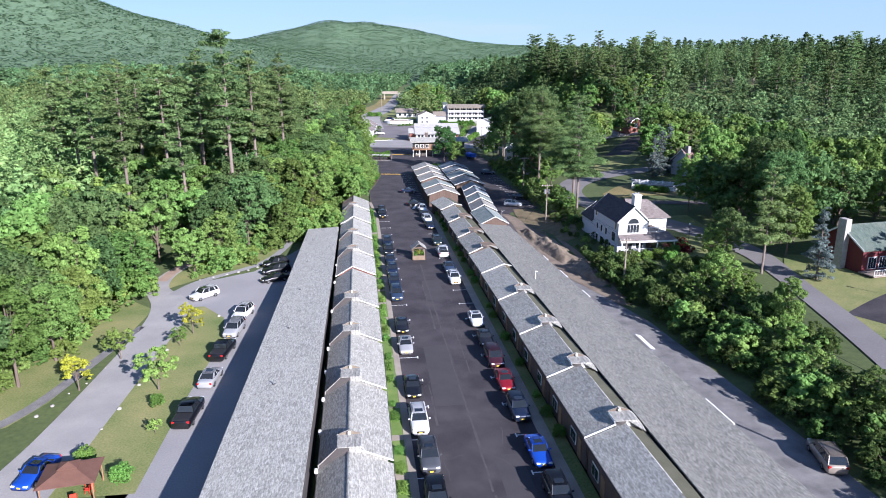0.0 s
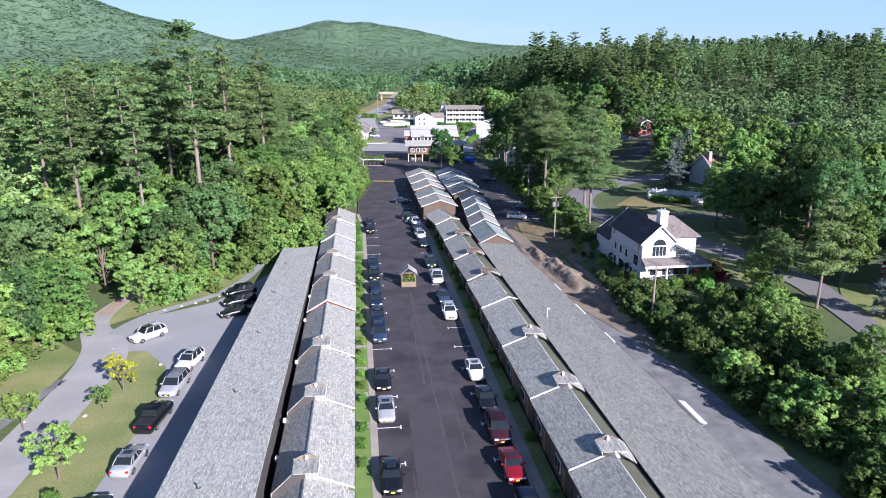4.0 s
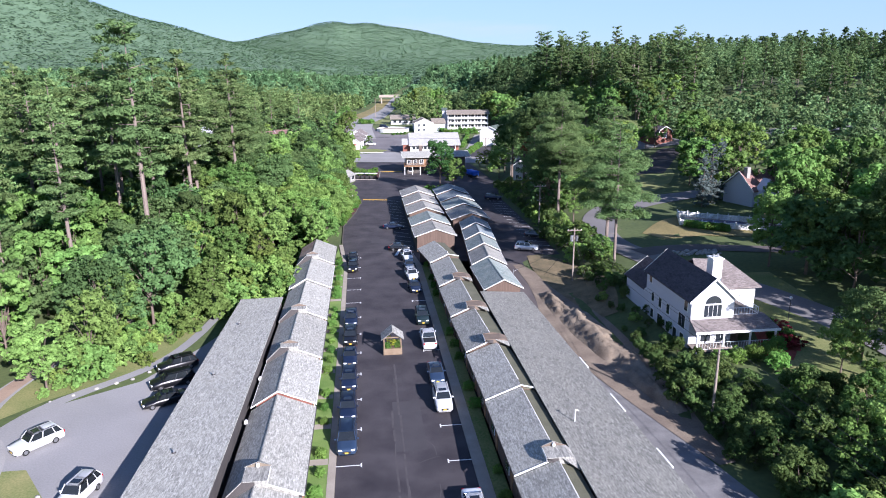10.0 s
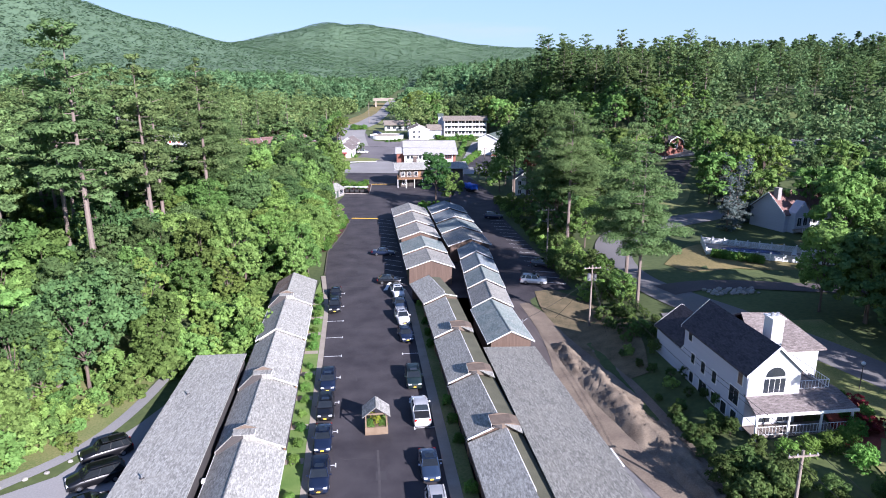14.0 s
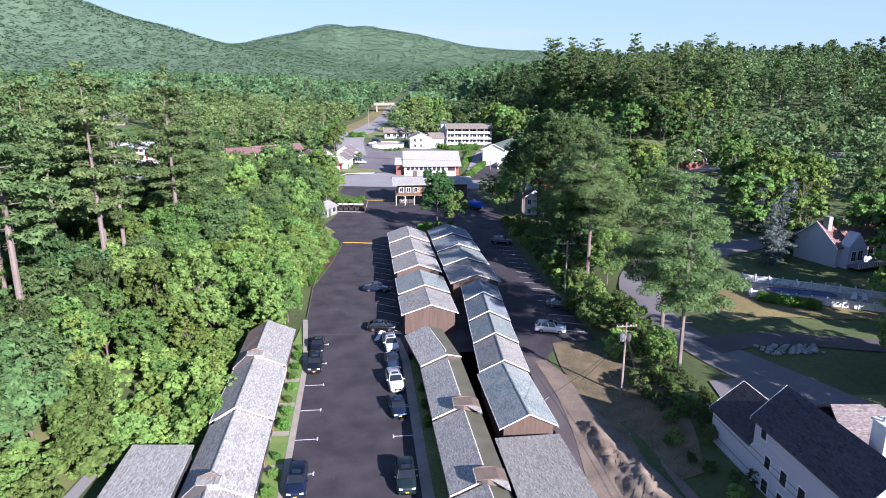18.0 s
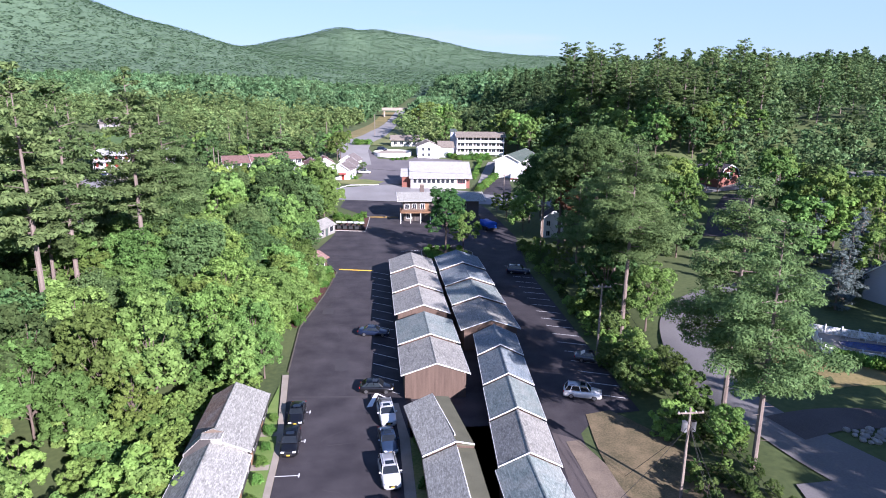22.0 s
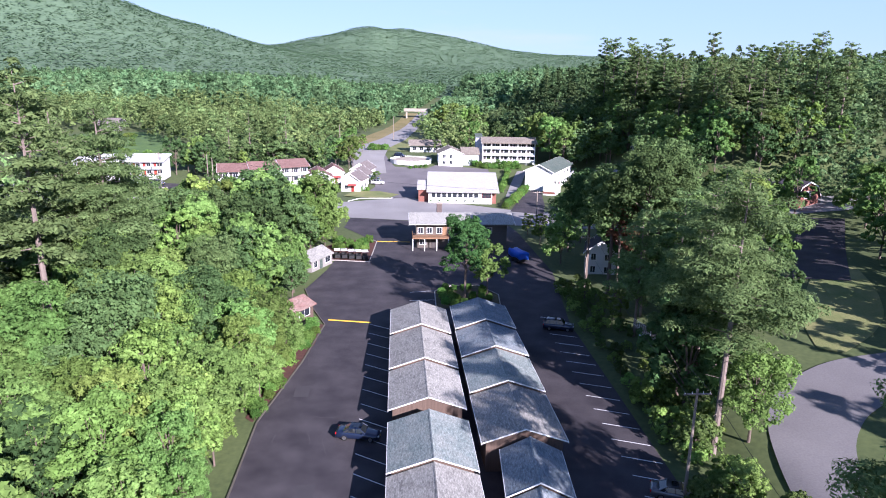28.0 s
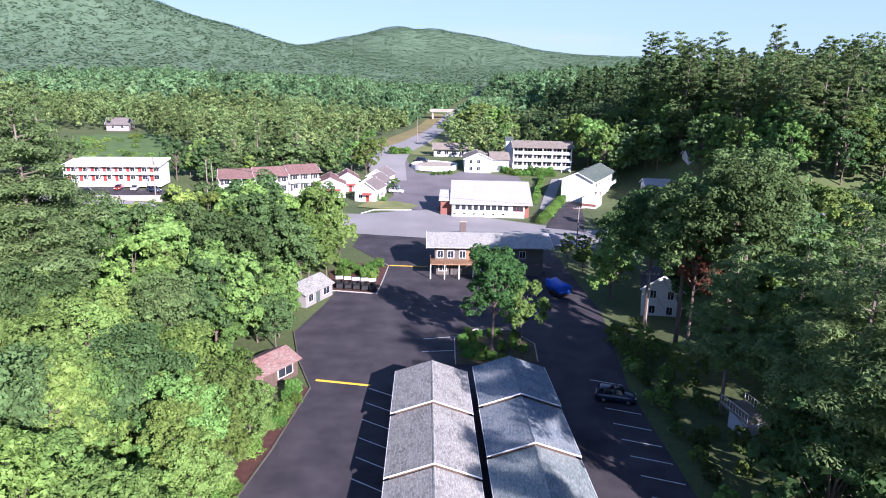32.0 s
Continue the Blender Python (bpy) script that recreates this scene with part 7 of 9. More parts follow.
# the brown-roofed lodge with balconies
M = thing("motel_building", pose(43, 391.5, 4.0, 0, 0, -4), "white motel building with long balconies and brown roof", "building")
part("wall", box(0, 21, 0, 10, -1.5, 8.0), WHITE_WALL, M)
gable_roof(M, 0, 21, -1.8, 10.2, 8.0, 9.7, "x", SH_TAN, 0.6, 0.25, WHITE_TRIM)
for z in (0.3, 2.9, 5.5):
    part("balcony_floor", box(0, 21, -1.8, -0.02, z - 0.15, z), WHITE_TRIM, M)
    part("balcony_wall", box(0, 21, -1.85, -1.75, z, z + 0.95), WHITE_WALL, M)
    for i in range(6):
        c = 1.8 + 3.5 * i
        win(M, ("y", 0, -1), c + 0.8, z + 1.35, 1.5, 1.3)
        door(M, ("y", 0, -1), c - 0.8, z, 0.95, 2.05, DARK_SIDE)
for xx in (0.1, 3.6, 7.1, 10.6, 14.1, 17.6, 20.9):
    part("balcony_post", box(xx - 0.1, xx + 0.1, -1.86, -1.66, -1.5, 7.9), WHITE_TRIM, M)
part("stair_tower", box(-2.6, -0.02, 4, 8, -1.5, 9.6), SIDING, M)
part("stair_roof", slab([(-2.9, 3.6, 9.65), (0.2, 3.6, 9.65), (0.2, 8.4, 10.6), (-2.9, 8.4, 10.6)], 0.2), SH_GREEN, M)

LG = thing("lodge", pose(25.2, 386, float(ground_z(28, 388))), "white and blue gabled lodge with brown roof", "building")
gable_body(LG, 0, 9.5, 0, 12, -1, 4.9, 6.9, "y", WHITE_WALL)
gable_roof(LG, 0, 9.5, 0, 12, 4.9, 6.9, "y", SH_TAN, 0.5, 0.2, WHITE_TRIM)
for a in (2.2, 4.9):
    for z in (1.3, 3.7):
        win(LG, ("y", 0, -1), a, z, 1.1, 1.3)
for a in (3, 6, 9):
    for z in (1.3, 3.7):
        win(LG, ("x", 9.5, 1), a, z, 1.2, 1.3)
part("wing_wall", box(9.52, 16.0, 2.0, 10.5, -1, 4.5), SIDING, LG, "blue-grey side wing")
part("wing_roof", slab([(9.0, 1.4, 4.4), (16.4, 1.4, 4.4), (16.4, 7.0, 6.7), (9.0, 7.0, 6.7)], 0.18), SH_TAN, LG)
part("wing_roof", slab([(9.0, 7.0, 6.7), (16.4, 7.0, 6.7), (16.4, 11.2, 4.6), (9.0, 11.2, 4.6)], 0.18), SH_TAN, LG)
L2 = thing("lodge", pose(14.5, 416, float(ground_z(20, 418))), "low dark-porched lodge wing with brown roof", "building")
gable_body(L2, 0, 13, 0, 8, -1, 3.2, 5.0, "x", WHITE_WALL)
gable_roof(L2, 0, 13, -1.5, 8, 3.2, 5.0, "x", SH_TAN, 0.5, 0.2, WHITE_TRIM)
for a in (2, 5, 8, 11):
    win(L2, ("y", 0, -1), a, 1.4, 1.6, 1.5)

# white house with a green roof, two storeys
G = thing("house", pose(52.6, 348.6, 0.5, 0, 0, -28), "white two-storey house with green gable roof and red door", "house")
gable_body(G, 0, 9.6, 0, 26, -1, 6.4, 8.6, "y", WHITE_WALL)
gable_roof(G, 0, 9.6, 0, 26, 6.4, 8.6, "y", SH_GREEN, 0.6, 0.2, WHITE_TRIM)
for a in (4, 8, 12, 16, 20):
    win(G, ("x", 9.6, 1), a, 4.6, 1.3, 1.3)
    win(G, ("x", 9.6, 1), a, 1.5, 1.3, 1.3)
door(G, ("x", 9.6, 1), 10, 0.0, 1.0, 2.1, RED_PAINT)
part("balcony_floor", box(9.62, 11.2, 2, 24, 2.9, 3.05), WHITE_TRIM, G)
railing(G, (11.15, 2), (11.15, 24), 3.05, 0.95, WHITE_TRIM, 0.8)
part("garage", box(8.5, 12.5, -7, -0.02, -1, 2.4), WHITE_WALL, G)
part("garage_band", box(8.45, 12.55, -7.06, -6.99, 0.0, 0.7), BRICK_RED, G)


def long_motel(x, y, z, turn, length, bays, label, roof, red=True, depth=9.0, flat=True):
    t = thing("motel_building", pose(x, y, z, 0, 0, turn), label, "building")
    part("wall", box(0, length, 0, depth, -2.0, 5.6), WHITE_WALL, t)
    if flat:
        part("roof", slab([(-0.6, -1.8, 5.9), (length + 0.6, -1.8, 5.9), (length + 0.6, depth + 0.6, 7.2), (-0.6, depth + 0.6, 7.2)], 0.5), roof, t)
    else:
        gable_roof(t, 0, length, -1.4, depth, 5.7, 7.6, "x", roof, 0.4, 0.22, WHITE_TRIM)
    part("balcony_floor", box(0, length, -1.6, -0.02, 2.6, 2.75), WHITE_TRIM, t)
    part("balcony_wall", box(0, length, -1.65, -1.56, 2.75, 3.6), WHITE_WALL, t)
    w = length / bays
    for i in range(bays):
        for z0 in (0.0, 2.76):
            door(t, ("y", 0, -1), (i + 0.25) * w, z0, 0.95, 2.1, RED_PAINT if red else DARK_SIDE)
            win(t, ("y", 0, -1), (i + 0.68) * w, z0 + 1.3, min(1.6, w * 0.45), 1.2)
        part("balcony_post", box(i * w - 0.06, i * w + 0.06, -1.66, -1.54, -1.0, 5.5), WHITE_TRIM, t)
    return t


WM = long_motel(-95.4, 348.5, 3.9, 4, 27, 8, "white two-storey motel with red doors and a flat pale roof", WHITE_TRIM)
WM.matrix_basis = WM.matrix_basis @ Matrix.Diagonal((1, 1, 0.84, 1))
for i, (x, y, tn, ln) in enumerate(((-48.8, 343, 14, 9.5), (-39.2, 345.6, 20, 9.5), (-30, 349.2, 28, 9.5))):
    long_motel(x, y, 0.9 + 0.35 * i, tn, ln, 3, "white motel section with a red-brown gable roof", SH_RED, False, 8.5, False)
for x, y, tn, w, d, rf, lab in ((-21.8, 347.5, 8, 9, 12, SH_RED, "white cottage with red-brown gable roof"), (-16.6, 357, 8, 7, 9, SH_RED, "white cottage with red-brown gable roof"), (-9.5, 343.5, -14, 6.4, 9, SH_BROWN, "white gabled cottage with brown roof and awning"), (-8.5, 353.5, -14, 6.4, 9, SH_BROWN, "white gabled cottage with brown roof"), (-7.5, 363.5, -14, 6.4, 9, SH_BROWN, "white gabled cottage with brown roof")):
    c = thing("cottage", pose(x, y, float(ground_z(x, y)), 0, 0, tn), lab, "house", "cottages opposite")
    gable_body(c, 0, w, 0, d, -1, 4.0, 6.1, "y", WHITE_WALL)
    gable_roof(c, 0, w, 0, d, 4.0, 6.1, "y", rf, 0.5, 0.2, WHITE_TRIM)
    win(c, ("y", 0, -1), w * 0.28, 1.5, 1.1, 1.2)
    door(c, ("y", 0, -1), w * 0.62, 0.0, 0.95, 2.05, RED_PAINT)
    for a in (2.5, 6):
        win(c, ("x", w, 1), a, 1.5, 1.2, 1.2)
    part("awning", slab([(w * 0.4, -1.4, 2.2), (w * 0.85, -1.4, 2.2), (w * 0.85, -0.02, 2.6), (w * 0.4, -0.02, 2.6)], 0.08), RED_PAINT, c, "red awning")
drape("car_park_opposite", [(-3, 332), (14.5, 331), (15.5, 340), (17, 342), (42, 341), (44, 350), (44, 381), (24, 387), (20, 381), (8, 384), (5.5, 396), (3.6, 409), (-2.5, 408), (-1, 379), (1.5, 352)], 0.14, YARD, "grey asphalt yard of the motel opposite", "car park")
drape("lawn", [(-8, 334), (0, 330.6), (6.5, 331), (9.6, 337), (3, 343), (-5, 343)], 0.2, GRASS, "small lawn before the cottages opposite", "lawn")
drape("car_park_opposite", [(41.4, 310.5), (50.2, 306.5), (53.5, 320), (58, 348), (55, 348), (47.9, 331)], 0.09, ASPHALT, "dark asphalt drive beside the green-roofed house", "car park")
drape("path", [(43.9, 335), (45.8, 331), (55, 365), (59, 379.5), (55, 378), (49, 357)], 0.10, ROAD_GREY, "grey drive between the hedges", "drive")
drape("car_park_opposite", [(-98, 334), (-62, 334), (-62, 350), (-94, 348)], 0.16, ASPHALT, "asphalt bays before the white motel", "car park")
for k, col, x, y, tn in (("sedan", "bluegray", -88.5, 338, 20), ("suv", "navy", -84, 337, 20), ("sedan", "silver", -75, 347.0, 10), ("sedan", "red", -79.5, 346.5, 10), ("suv", "bluegray", -69, 346, 60)):
    car(k, col, x, y, tn, "parked before the white motel", "cars of the white motel", float(ground_z(x, y)) + 0.17)
for k, col, x, y, tn, in (("suv", "white", 2.2, 356, 80), ("sedan", "navy", 0.5, 363, 80), ("sedan", "white", 26, 361, 10), ("suv", "silver", 29.5, 361.5, 10), ("sedan", "bluegray", 33, 362, 10), ("sedan", "black", 36.5, 362, 10), ("suv", "navy", 10, 402, 60)):
    car(k, col, x, y, tn, "parked in the yard opposite", "cars of the yard opposite", float(ground_z(x, y)) + 0.15)
RW = thing("retaining_wall", pose(-84, 331.5, float(ground_z(-74, 332)) - 0.2, 0, 0, 6), "low pale concrete wall before the white motel", "wall")
part("wall", box(0, 22, 0, 0.5, -0.6, 1.3, 0.04), CONCRETE, RW)
part("coping", box(-0.1, 22.1, -0.08, 0.58, 1.3, 1.42, 0.02), CURB, RW)
# the valley road
ribbon("valley_road", [(-1, 372, 6), (-3.5, 400, 7), (-2, 431, 7.5), (7, 469, 6.5), (15, 525, 5.0), (21, 598, 4.6), (31, 674, 5), (44, 760, 6)], ROAD_GREY, "grey valley road running towards the mountains", "road", 0.25)
ribbon("verge_dry", [(-13, 402, 4), (-13, 431, 5), (-4, 469, 6), (6, 525, 6), (13, 598, 6), (22, 674, 6)], GRASS_DRY, "dry sandy verge of the valley road", "verge", 0.15)
ribbon("verge_green", [(8, 418, 7), (10, 438, 8), (16, 460, 6), (22, 500, 5)], GRASS, "green verge beside the valley road", "verge", 0.15)
B = thing("road_bridge", pose(30, 640, float(ground_z(30, 640)), 0, 0, 0), "grey concrete road bridge across the valley road", "bridge")
part("deck", box(-16, 30, -4, 4, 5.2, 6.4), CONCRETE, B)
part("parapet", box(-16, 30, -4.2, -3.9, 6.4, 7.4), CONCRETE, B)
for xx in (-14, -2, 12, 26):
    part("pier", box(xx - 0.6, xx + 0.6, -3, 3, -1, 5.2), CONCRETE, B)

# round terrace with white fence opposite
P = thing("pool_fence", pose(14.5, 394, float(ground_z(14.5, 390)) - 0.1), "round white fence enclosing a pool terrace", "fence")
for i in range(30):
    a = 2 * math.pi * i / 30
    b = 2 * math.pi * (i + 1) / 30
    part("fence_panel", slab([(8.5 * math.cos(a), 8.5 * math.sin(a), 1.7), (8.5 * math.cos(b), 8.5 * math.sin(b), 1.7), (8.42 * math.cos(b), 8.42 * math.sin(b), 1.7), (8.42 * math.cos(a), 8.42 * math.sin(a), 1.7)], 1.7), WHITE_TRIM, P)
drape("terrace", [(14.5 + 8.3 * math.cos(i * 0.3142), 394 + 8.3 * math.sin(i * 0.3142)) for i in range(20)], 0.2, CONCRETE, "pale pool terrace inside the fence", "terrace")

# white building and steps half hidden in the east trees
E2 = thing("house", pose(45.5, 247, 0.3, 0, 0, -18), "white two-storey house half hidden by trees", "house")
gable_body(E2, 0, 6, 0, 8, -1, 5.0, 7.2, "y", WHITE_WALL)
gable_roof(E2, 0, 6, 0, 8, 5.0, 7.2, "y", SH_DARK, 0.4, 0.2, WHITE_TRIM)
for a in (1.6, 4.2):
    for z in (1.4, 3.9):
        win(E2, ("y", 0, -1), a, z, 0.9, 1.2)
for a in (2, 5.5):
    win(E2, ("x", 0, -1), a, 3.4, 0.9, 1.2)
ST = thing("garden_shed", pose(44.5, 209, 0.2, 0, 0, 10), "small blue-grey shed with a railed deck on top", "shed")
part("wall", box(0, 2.6, 0, 3.0, -0.4, 2.6), SIDING, ST)
part("deck_floor", box(-0.2, 2.8, -0.2, 4.5, 2.6, 2.75), WOOD_GREY, ST)
railing(ST, (-0.15, -0.15), (-0.15, 4.4), 2.75, 0.95, WHITE_TRIM, 0.5)
railing(ST, (2.75, -0.15), (2.75, 4.4), 2.75, 0.95, WHITE_TRIM, 0.5)

# the house by the pool, the gambrel barn, the red house
HP = thing("house", pose(86.5, 180.0, 4.9, 0, 0, 14), "grey-blue house with brown hip roof, bay front and deck", "house")
gable_body(HP, 0, 13, 0, 9, -2.5, 3.4, 7.0, "x", SIDING)
gable_roof(HP, 0, 13, 0, 9, 3.4, 7.0, "x", SH_RED, 0.5, 0.2, WHITE_TRIM)
part("gable_bay", prism([(1.0, -2), (5.0, -2), (5.0, 3.4), (3.0, 5.8), (1.0, 3.4)], -1.6, 0.5, "y"), SIDING, HP)
part("chimney", box(0.2, 1.2, 2.6, 3.8, 3, 8.0, 0.03), STONE, HP, "pale stone chimney")
part("deck_floor", box(0.5, 12.5, -4.2, -1.62, 0.0, 0.18), WOOD_GREY, HP)
railing(HP, (0.5, -4.15), (12.5, -4.15), 0.18, 1.0, WHITE_TRIM, 0.45)
for a in (2.2, 3.8):
    win(HP, ("y", -1.6, -1), a, 1.6, 1.1, 1.7)
for a in (6.5, 8.5, 10.5):
    win(HP, ("y", 0, -1), a, 1.5, 1.3, 1.9)
PL = thing("pool_fence", pose(73.5, 168.5, 3.3), "white picket pool fence with posts", "fence")
PC = [(-9.6, 0.3), (3.4, -7.1), (8.5, -10.0), (13.0, -5.0), (7.6, -0.8), (-6.3, 8.6)]
pickets = bmesh.new()
for a, b in zip(PC, PC[1:] + PC[:1]):
    n = max(2, round(math.hypot(b[0] - a[0], b[1] - a[1]) / 2.1))
    for i in range(n):
        p, q = [Vector((a[0] + (b[0] - a[0]) * k / n, a[1] + (b[1] - a[1]) * k / n, 0)) for k in (i, i + 1)]
        u = (q - p).normalized()
        side = Vector((-u.y, u.x, 0)) * 0.02
        post = part("fence_post", box(p.x - 0.08, p.x + 0.08, p.y - 0.08, p.y + 0.08, 0, 1.45), WHITE_TRIM, PL)
        part("cap", box(p.x - 0.11, p.x + 0.11, p.y - 0.11, p.y + 0.11, 1.45, 1.52, 0.02), WHITE_TRIM, post)
        for z in (0.16, 1.16):
            part("rail", tube(p + Vector((0, 0, z)), q + Vector((0, 0, z)), 0.05, 0.05, 4), WHITE_TRIM, PL)
        k = 0.16
        while k < (q - p).length - 0.1:
            c = p + u * k
            vs = [pickets.verts.new((c + u * e * 0.055 + side * g + Vector((0, 0, z)))) for e, g, z in ((-1, -1, 0.1), (1, -1, 0.1), (1, 1, 0.1), (-1, 1, 0.1), (-1, -1, 1.25), (1, -1, 1.25), (1, 1, 1.25), (-1, 1, 1.25))]
            for f in ((0, 1, 5, 4), (1, 2, 6, 5), (2, 3, 7, 6), (3, 0, 4, 7), (4, 5, 6, 7)):
                pickets.faces.new([vs[w] for w in f])
            k += 0.15
tagged(part("picket_infill", pickets, WHITE_TRIM, PL), kind="stuff")
POOL = mat("pool_water", (0.008, 0.035, 0.16), (0.015, 0.05, 0.20), 1.2, 0.12, 0.05)
flat_poly("pool_deck", [(73.5 + x * 0.985, 168.5 + y * 0.985) for x, y in PC], 3.44, CONCRETE, "pale concrete deck round the pool", "terrace", thick=0.5)
shape = [(73.2 + math.cos(i * 0.2618) * 5.4 * 0.9 + 2.0 * (0.45 + 0.12 * math.cos(i * 0.5236)) * math.sin(i * 0.2618), 169.7 - math.cos(i * 0.2618) * 5.4 * 0.43 + 2.3 * (0.9 + 0.25 * math.cos(i * 0.5236)) * math.sin(i * 0.2618)) for i in range(24)]
flat_poly("pool", shape, 3.462, POOL, "deep blue swimming pool water", "pool")
CP = thing("pool_coping", pose(0, 0, 3.44), "pale rounded coping round the pool edge", "coping")
for i in range(24):
    p, q = shape[i], shape[(i + 1) % 24]
    part("coping_stone", tube((p[0], p[1], 0.04), (q[0], q[1], 0.04), 0.13, 0.13, 6), CONCRETE, CP)
for x, y, r in ((70.7, 174.0, 205), (72.7, 172.9, 215), (74.2, 172.2, 195), (79.0, 165.2, 320), (80.4, 164.6, 330)):
    DC = thing("deck_chair", pose(x, y, 3.44, 0, 0, r), "white plastic deck chair beside the pool", "chair", "deck chairs of the pool")
    part("seat", box(-0.32, 0.32, -0.45, 0.35, 0.34, 0.40, 0.02), WHITE_TRIM, DC)
    part("backrest", slab([(-0.32, 0.33, 0.40), (0.32, 0.33, 0.40), (0.28, 0.72, 1.1), (-0.28, 0.72, 1.1)], 0.05), WHITE_TRIM, DC)
    for sx in (-0.36, 0.36):
        part("armrest", box(sx - 0.05, sx + 0.05, -0.45, 0.5, 0.58, 0.62, 0.01), WHITE_TRIM, DC)
        for sy in (-0.4, 0.3):
            part("leg", box(sx - 0.03, sx + 0.03, sy - 0.03, sy + 0.03, 0, 0.58), WHITE_TRIM, DC)
GB = thing("barn", pose(109, 283, float(ground_z(112, 285)) - 0.5, 0, 0, 20), "red gambrel barn with white trim", "barn")
part("wall", prism([(0, -2), (8, -2), (8, 3.2), (6.8, 5.6), (4, 6.8), (1.2, 5.6), (0, 3.2)], 0, 10, "y"), BRICK_RED, GB)
for a, b in (((-0.4, 2.9), (1.1, 5.75)), ((1.1, 5.75), (4, 7.0)), ((4, 7.0), (6.9, 5.75)), ((6.9, 5.75), (8.4, 2.9))):
    part("roof_slope", slab([(a[0], -0.5, a[1]), (b[0], -0.5, b[1]), (b[0], 10.5, b[1]), (a[0], 10.5, a[1])], 0.18), SH_DARK, GB)
    part("rake_board", slab([(a[0], -0.6, a[1] + 0.04), (b[0], -0.6, b[1] + 0.04), (b[0], -0.5, b[1] + 0.04), (a[0], -0.5, a[1] + 0.04)], 0.3), WHITE_TRIM, GB)
win(GB, ("y", 0, -1), 4, 3.6, 2.0, 1.8)
RH = thing("house", pose(69.5, 90, float(ground_z(70, 90)), 0, 0, 8), "dark red house with green roof and stone chimney", "house")
gable_body(RH, 0, 14, 0, 9, -2, 4.2, 7.0, "x", DARK_RED)
gable_roof(RH, 0, 14, 0, 9, 4.2, 7.0, "x", SH_GREEN, 0.5, 0.2, WHITE_TRIM)
part("chimney", box(-1.1, -0.02, 3, 4.6, -1, 8.2, 0.04), STONE, RH, "grey field-stone chimney")
part("porch_floor", box(-0.5, 6, -3, -0.02, 0.2, 0.4), WOOD_GREY, RH)
railing(RH, (-0.5, -2.95), (6, -2.95), 0.4, 0.95, WHITE_TRIM, 0.5)
for a in (2, 4.2):
    win(RH, ("y", 0, -1), a, 1.6, 1.5, 1.8, mull=3)
part("gable_wing", prism([(7, -2), (13, -2), (13, 4.6), (10, 7.2), (7, 4.6)], -4, 0.5, "y"), DARK_RED, RH)
win(RH, ("y", -4, -1), 10, 4.2, 1.4, 1.5)
win(RH, ("y", -4, -1), 10, 1.4, 1.8, 1.5)
R2H = thing("house", pose(96, 150, float(ground_z(100, 152)), 0, 0, 10), "red gabled house behind trees", "house")
gable_body(R2H, 0, 10, 0, 8, -2, 4.2, 7.0, "x", RED_PAINT)
gable_roof(R2H, 0, 10, 0, 8, 4.2, 7.0, "x", SH_DARK, 0.5, 0.2, WHITE_TRIM)
for a in (2.5, 7):
    win(R2H, ("y", 0, -1), a, 2.0, 1.3, 1.5)
for x, y, sc, lab in ((80, 353, 1.0, "white low house with pale roof among trees"), (94, 357, 1.2, "white house with green-grey roof among trees")):
    t = thing("house", pose(x, y, float(ground_z(x, y)) - 0.2, 0, 0, -6), lab, "house", "houses on the hill foot")
    gable_body(t, 0, 11 * sc, 0, 8, -2, 3.0, 4.8, "x", WHITE_WALL)
    gable_roof(t, 0, 11 * sc, 0, 8, 3.0, 4.8, "x", SH_GREEN if sc > 1 else SH_WHITE, 0.5, 0.2, WHITE_TRIM)
    for a in (2.5, 5.5, 8.5):
        win(t, ("y", 0, -1), a, 1.4, 1.3, 1.2)
HT = thing("house", pose(-136, 464, float(ground_z(-131, 468)) + 0.3, 0, 0, 5), "small house with brown roof on a green slope", "house")
gable_body(HT, 0, 10, 0, 8, -2, 2.8, 5.4, "x", BEIGE_WALL)
gable_roof(HT, 0, 10, 0, 8, 2.8, 5.4, "x", SH_BROWN, 0.6, 0.2, WHITE_TRIM)
win(HT, ("y", 0, -1), 3, 1.4, 1.4, 1.2)
win(HT, ("y", 0, -1), 7, 1.4, 1.4, 1.2)
MEADOW = mat("green_meadow", (0.05, 0.105, 0.028), (0.11, 0.185, 0.05), 0.3, 0.95, 0.6, fine=30)
ribbon("slope_grass", [(-92, 366, 12), (-98, 390, 15), (-108, 420, 18), (-124, 452, 18)], MEADOW, "green grassy slope behind the white motel", "lawn", 0.4)

for i in range(48):
    k = float(VR.uniform(0, 1))
    x, y = -94 - 30 * k + float(VR.uniform(-13, 13)), 376 + 72 * k
    plant("brush%d" % (i % 2), "meadow_bush", x, y, float(VR.uniform(0.35, 0.8)), i * 71, "low green bush on the overgrown slope", "bush", "bushes of the overgrown slope", tall=0.7)

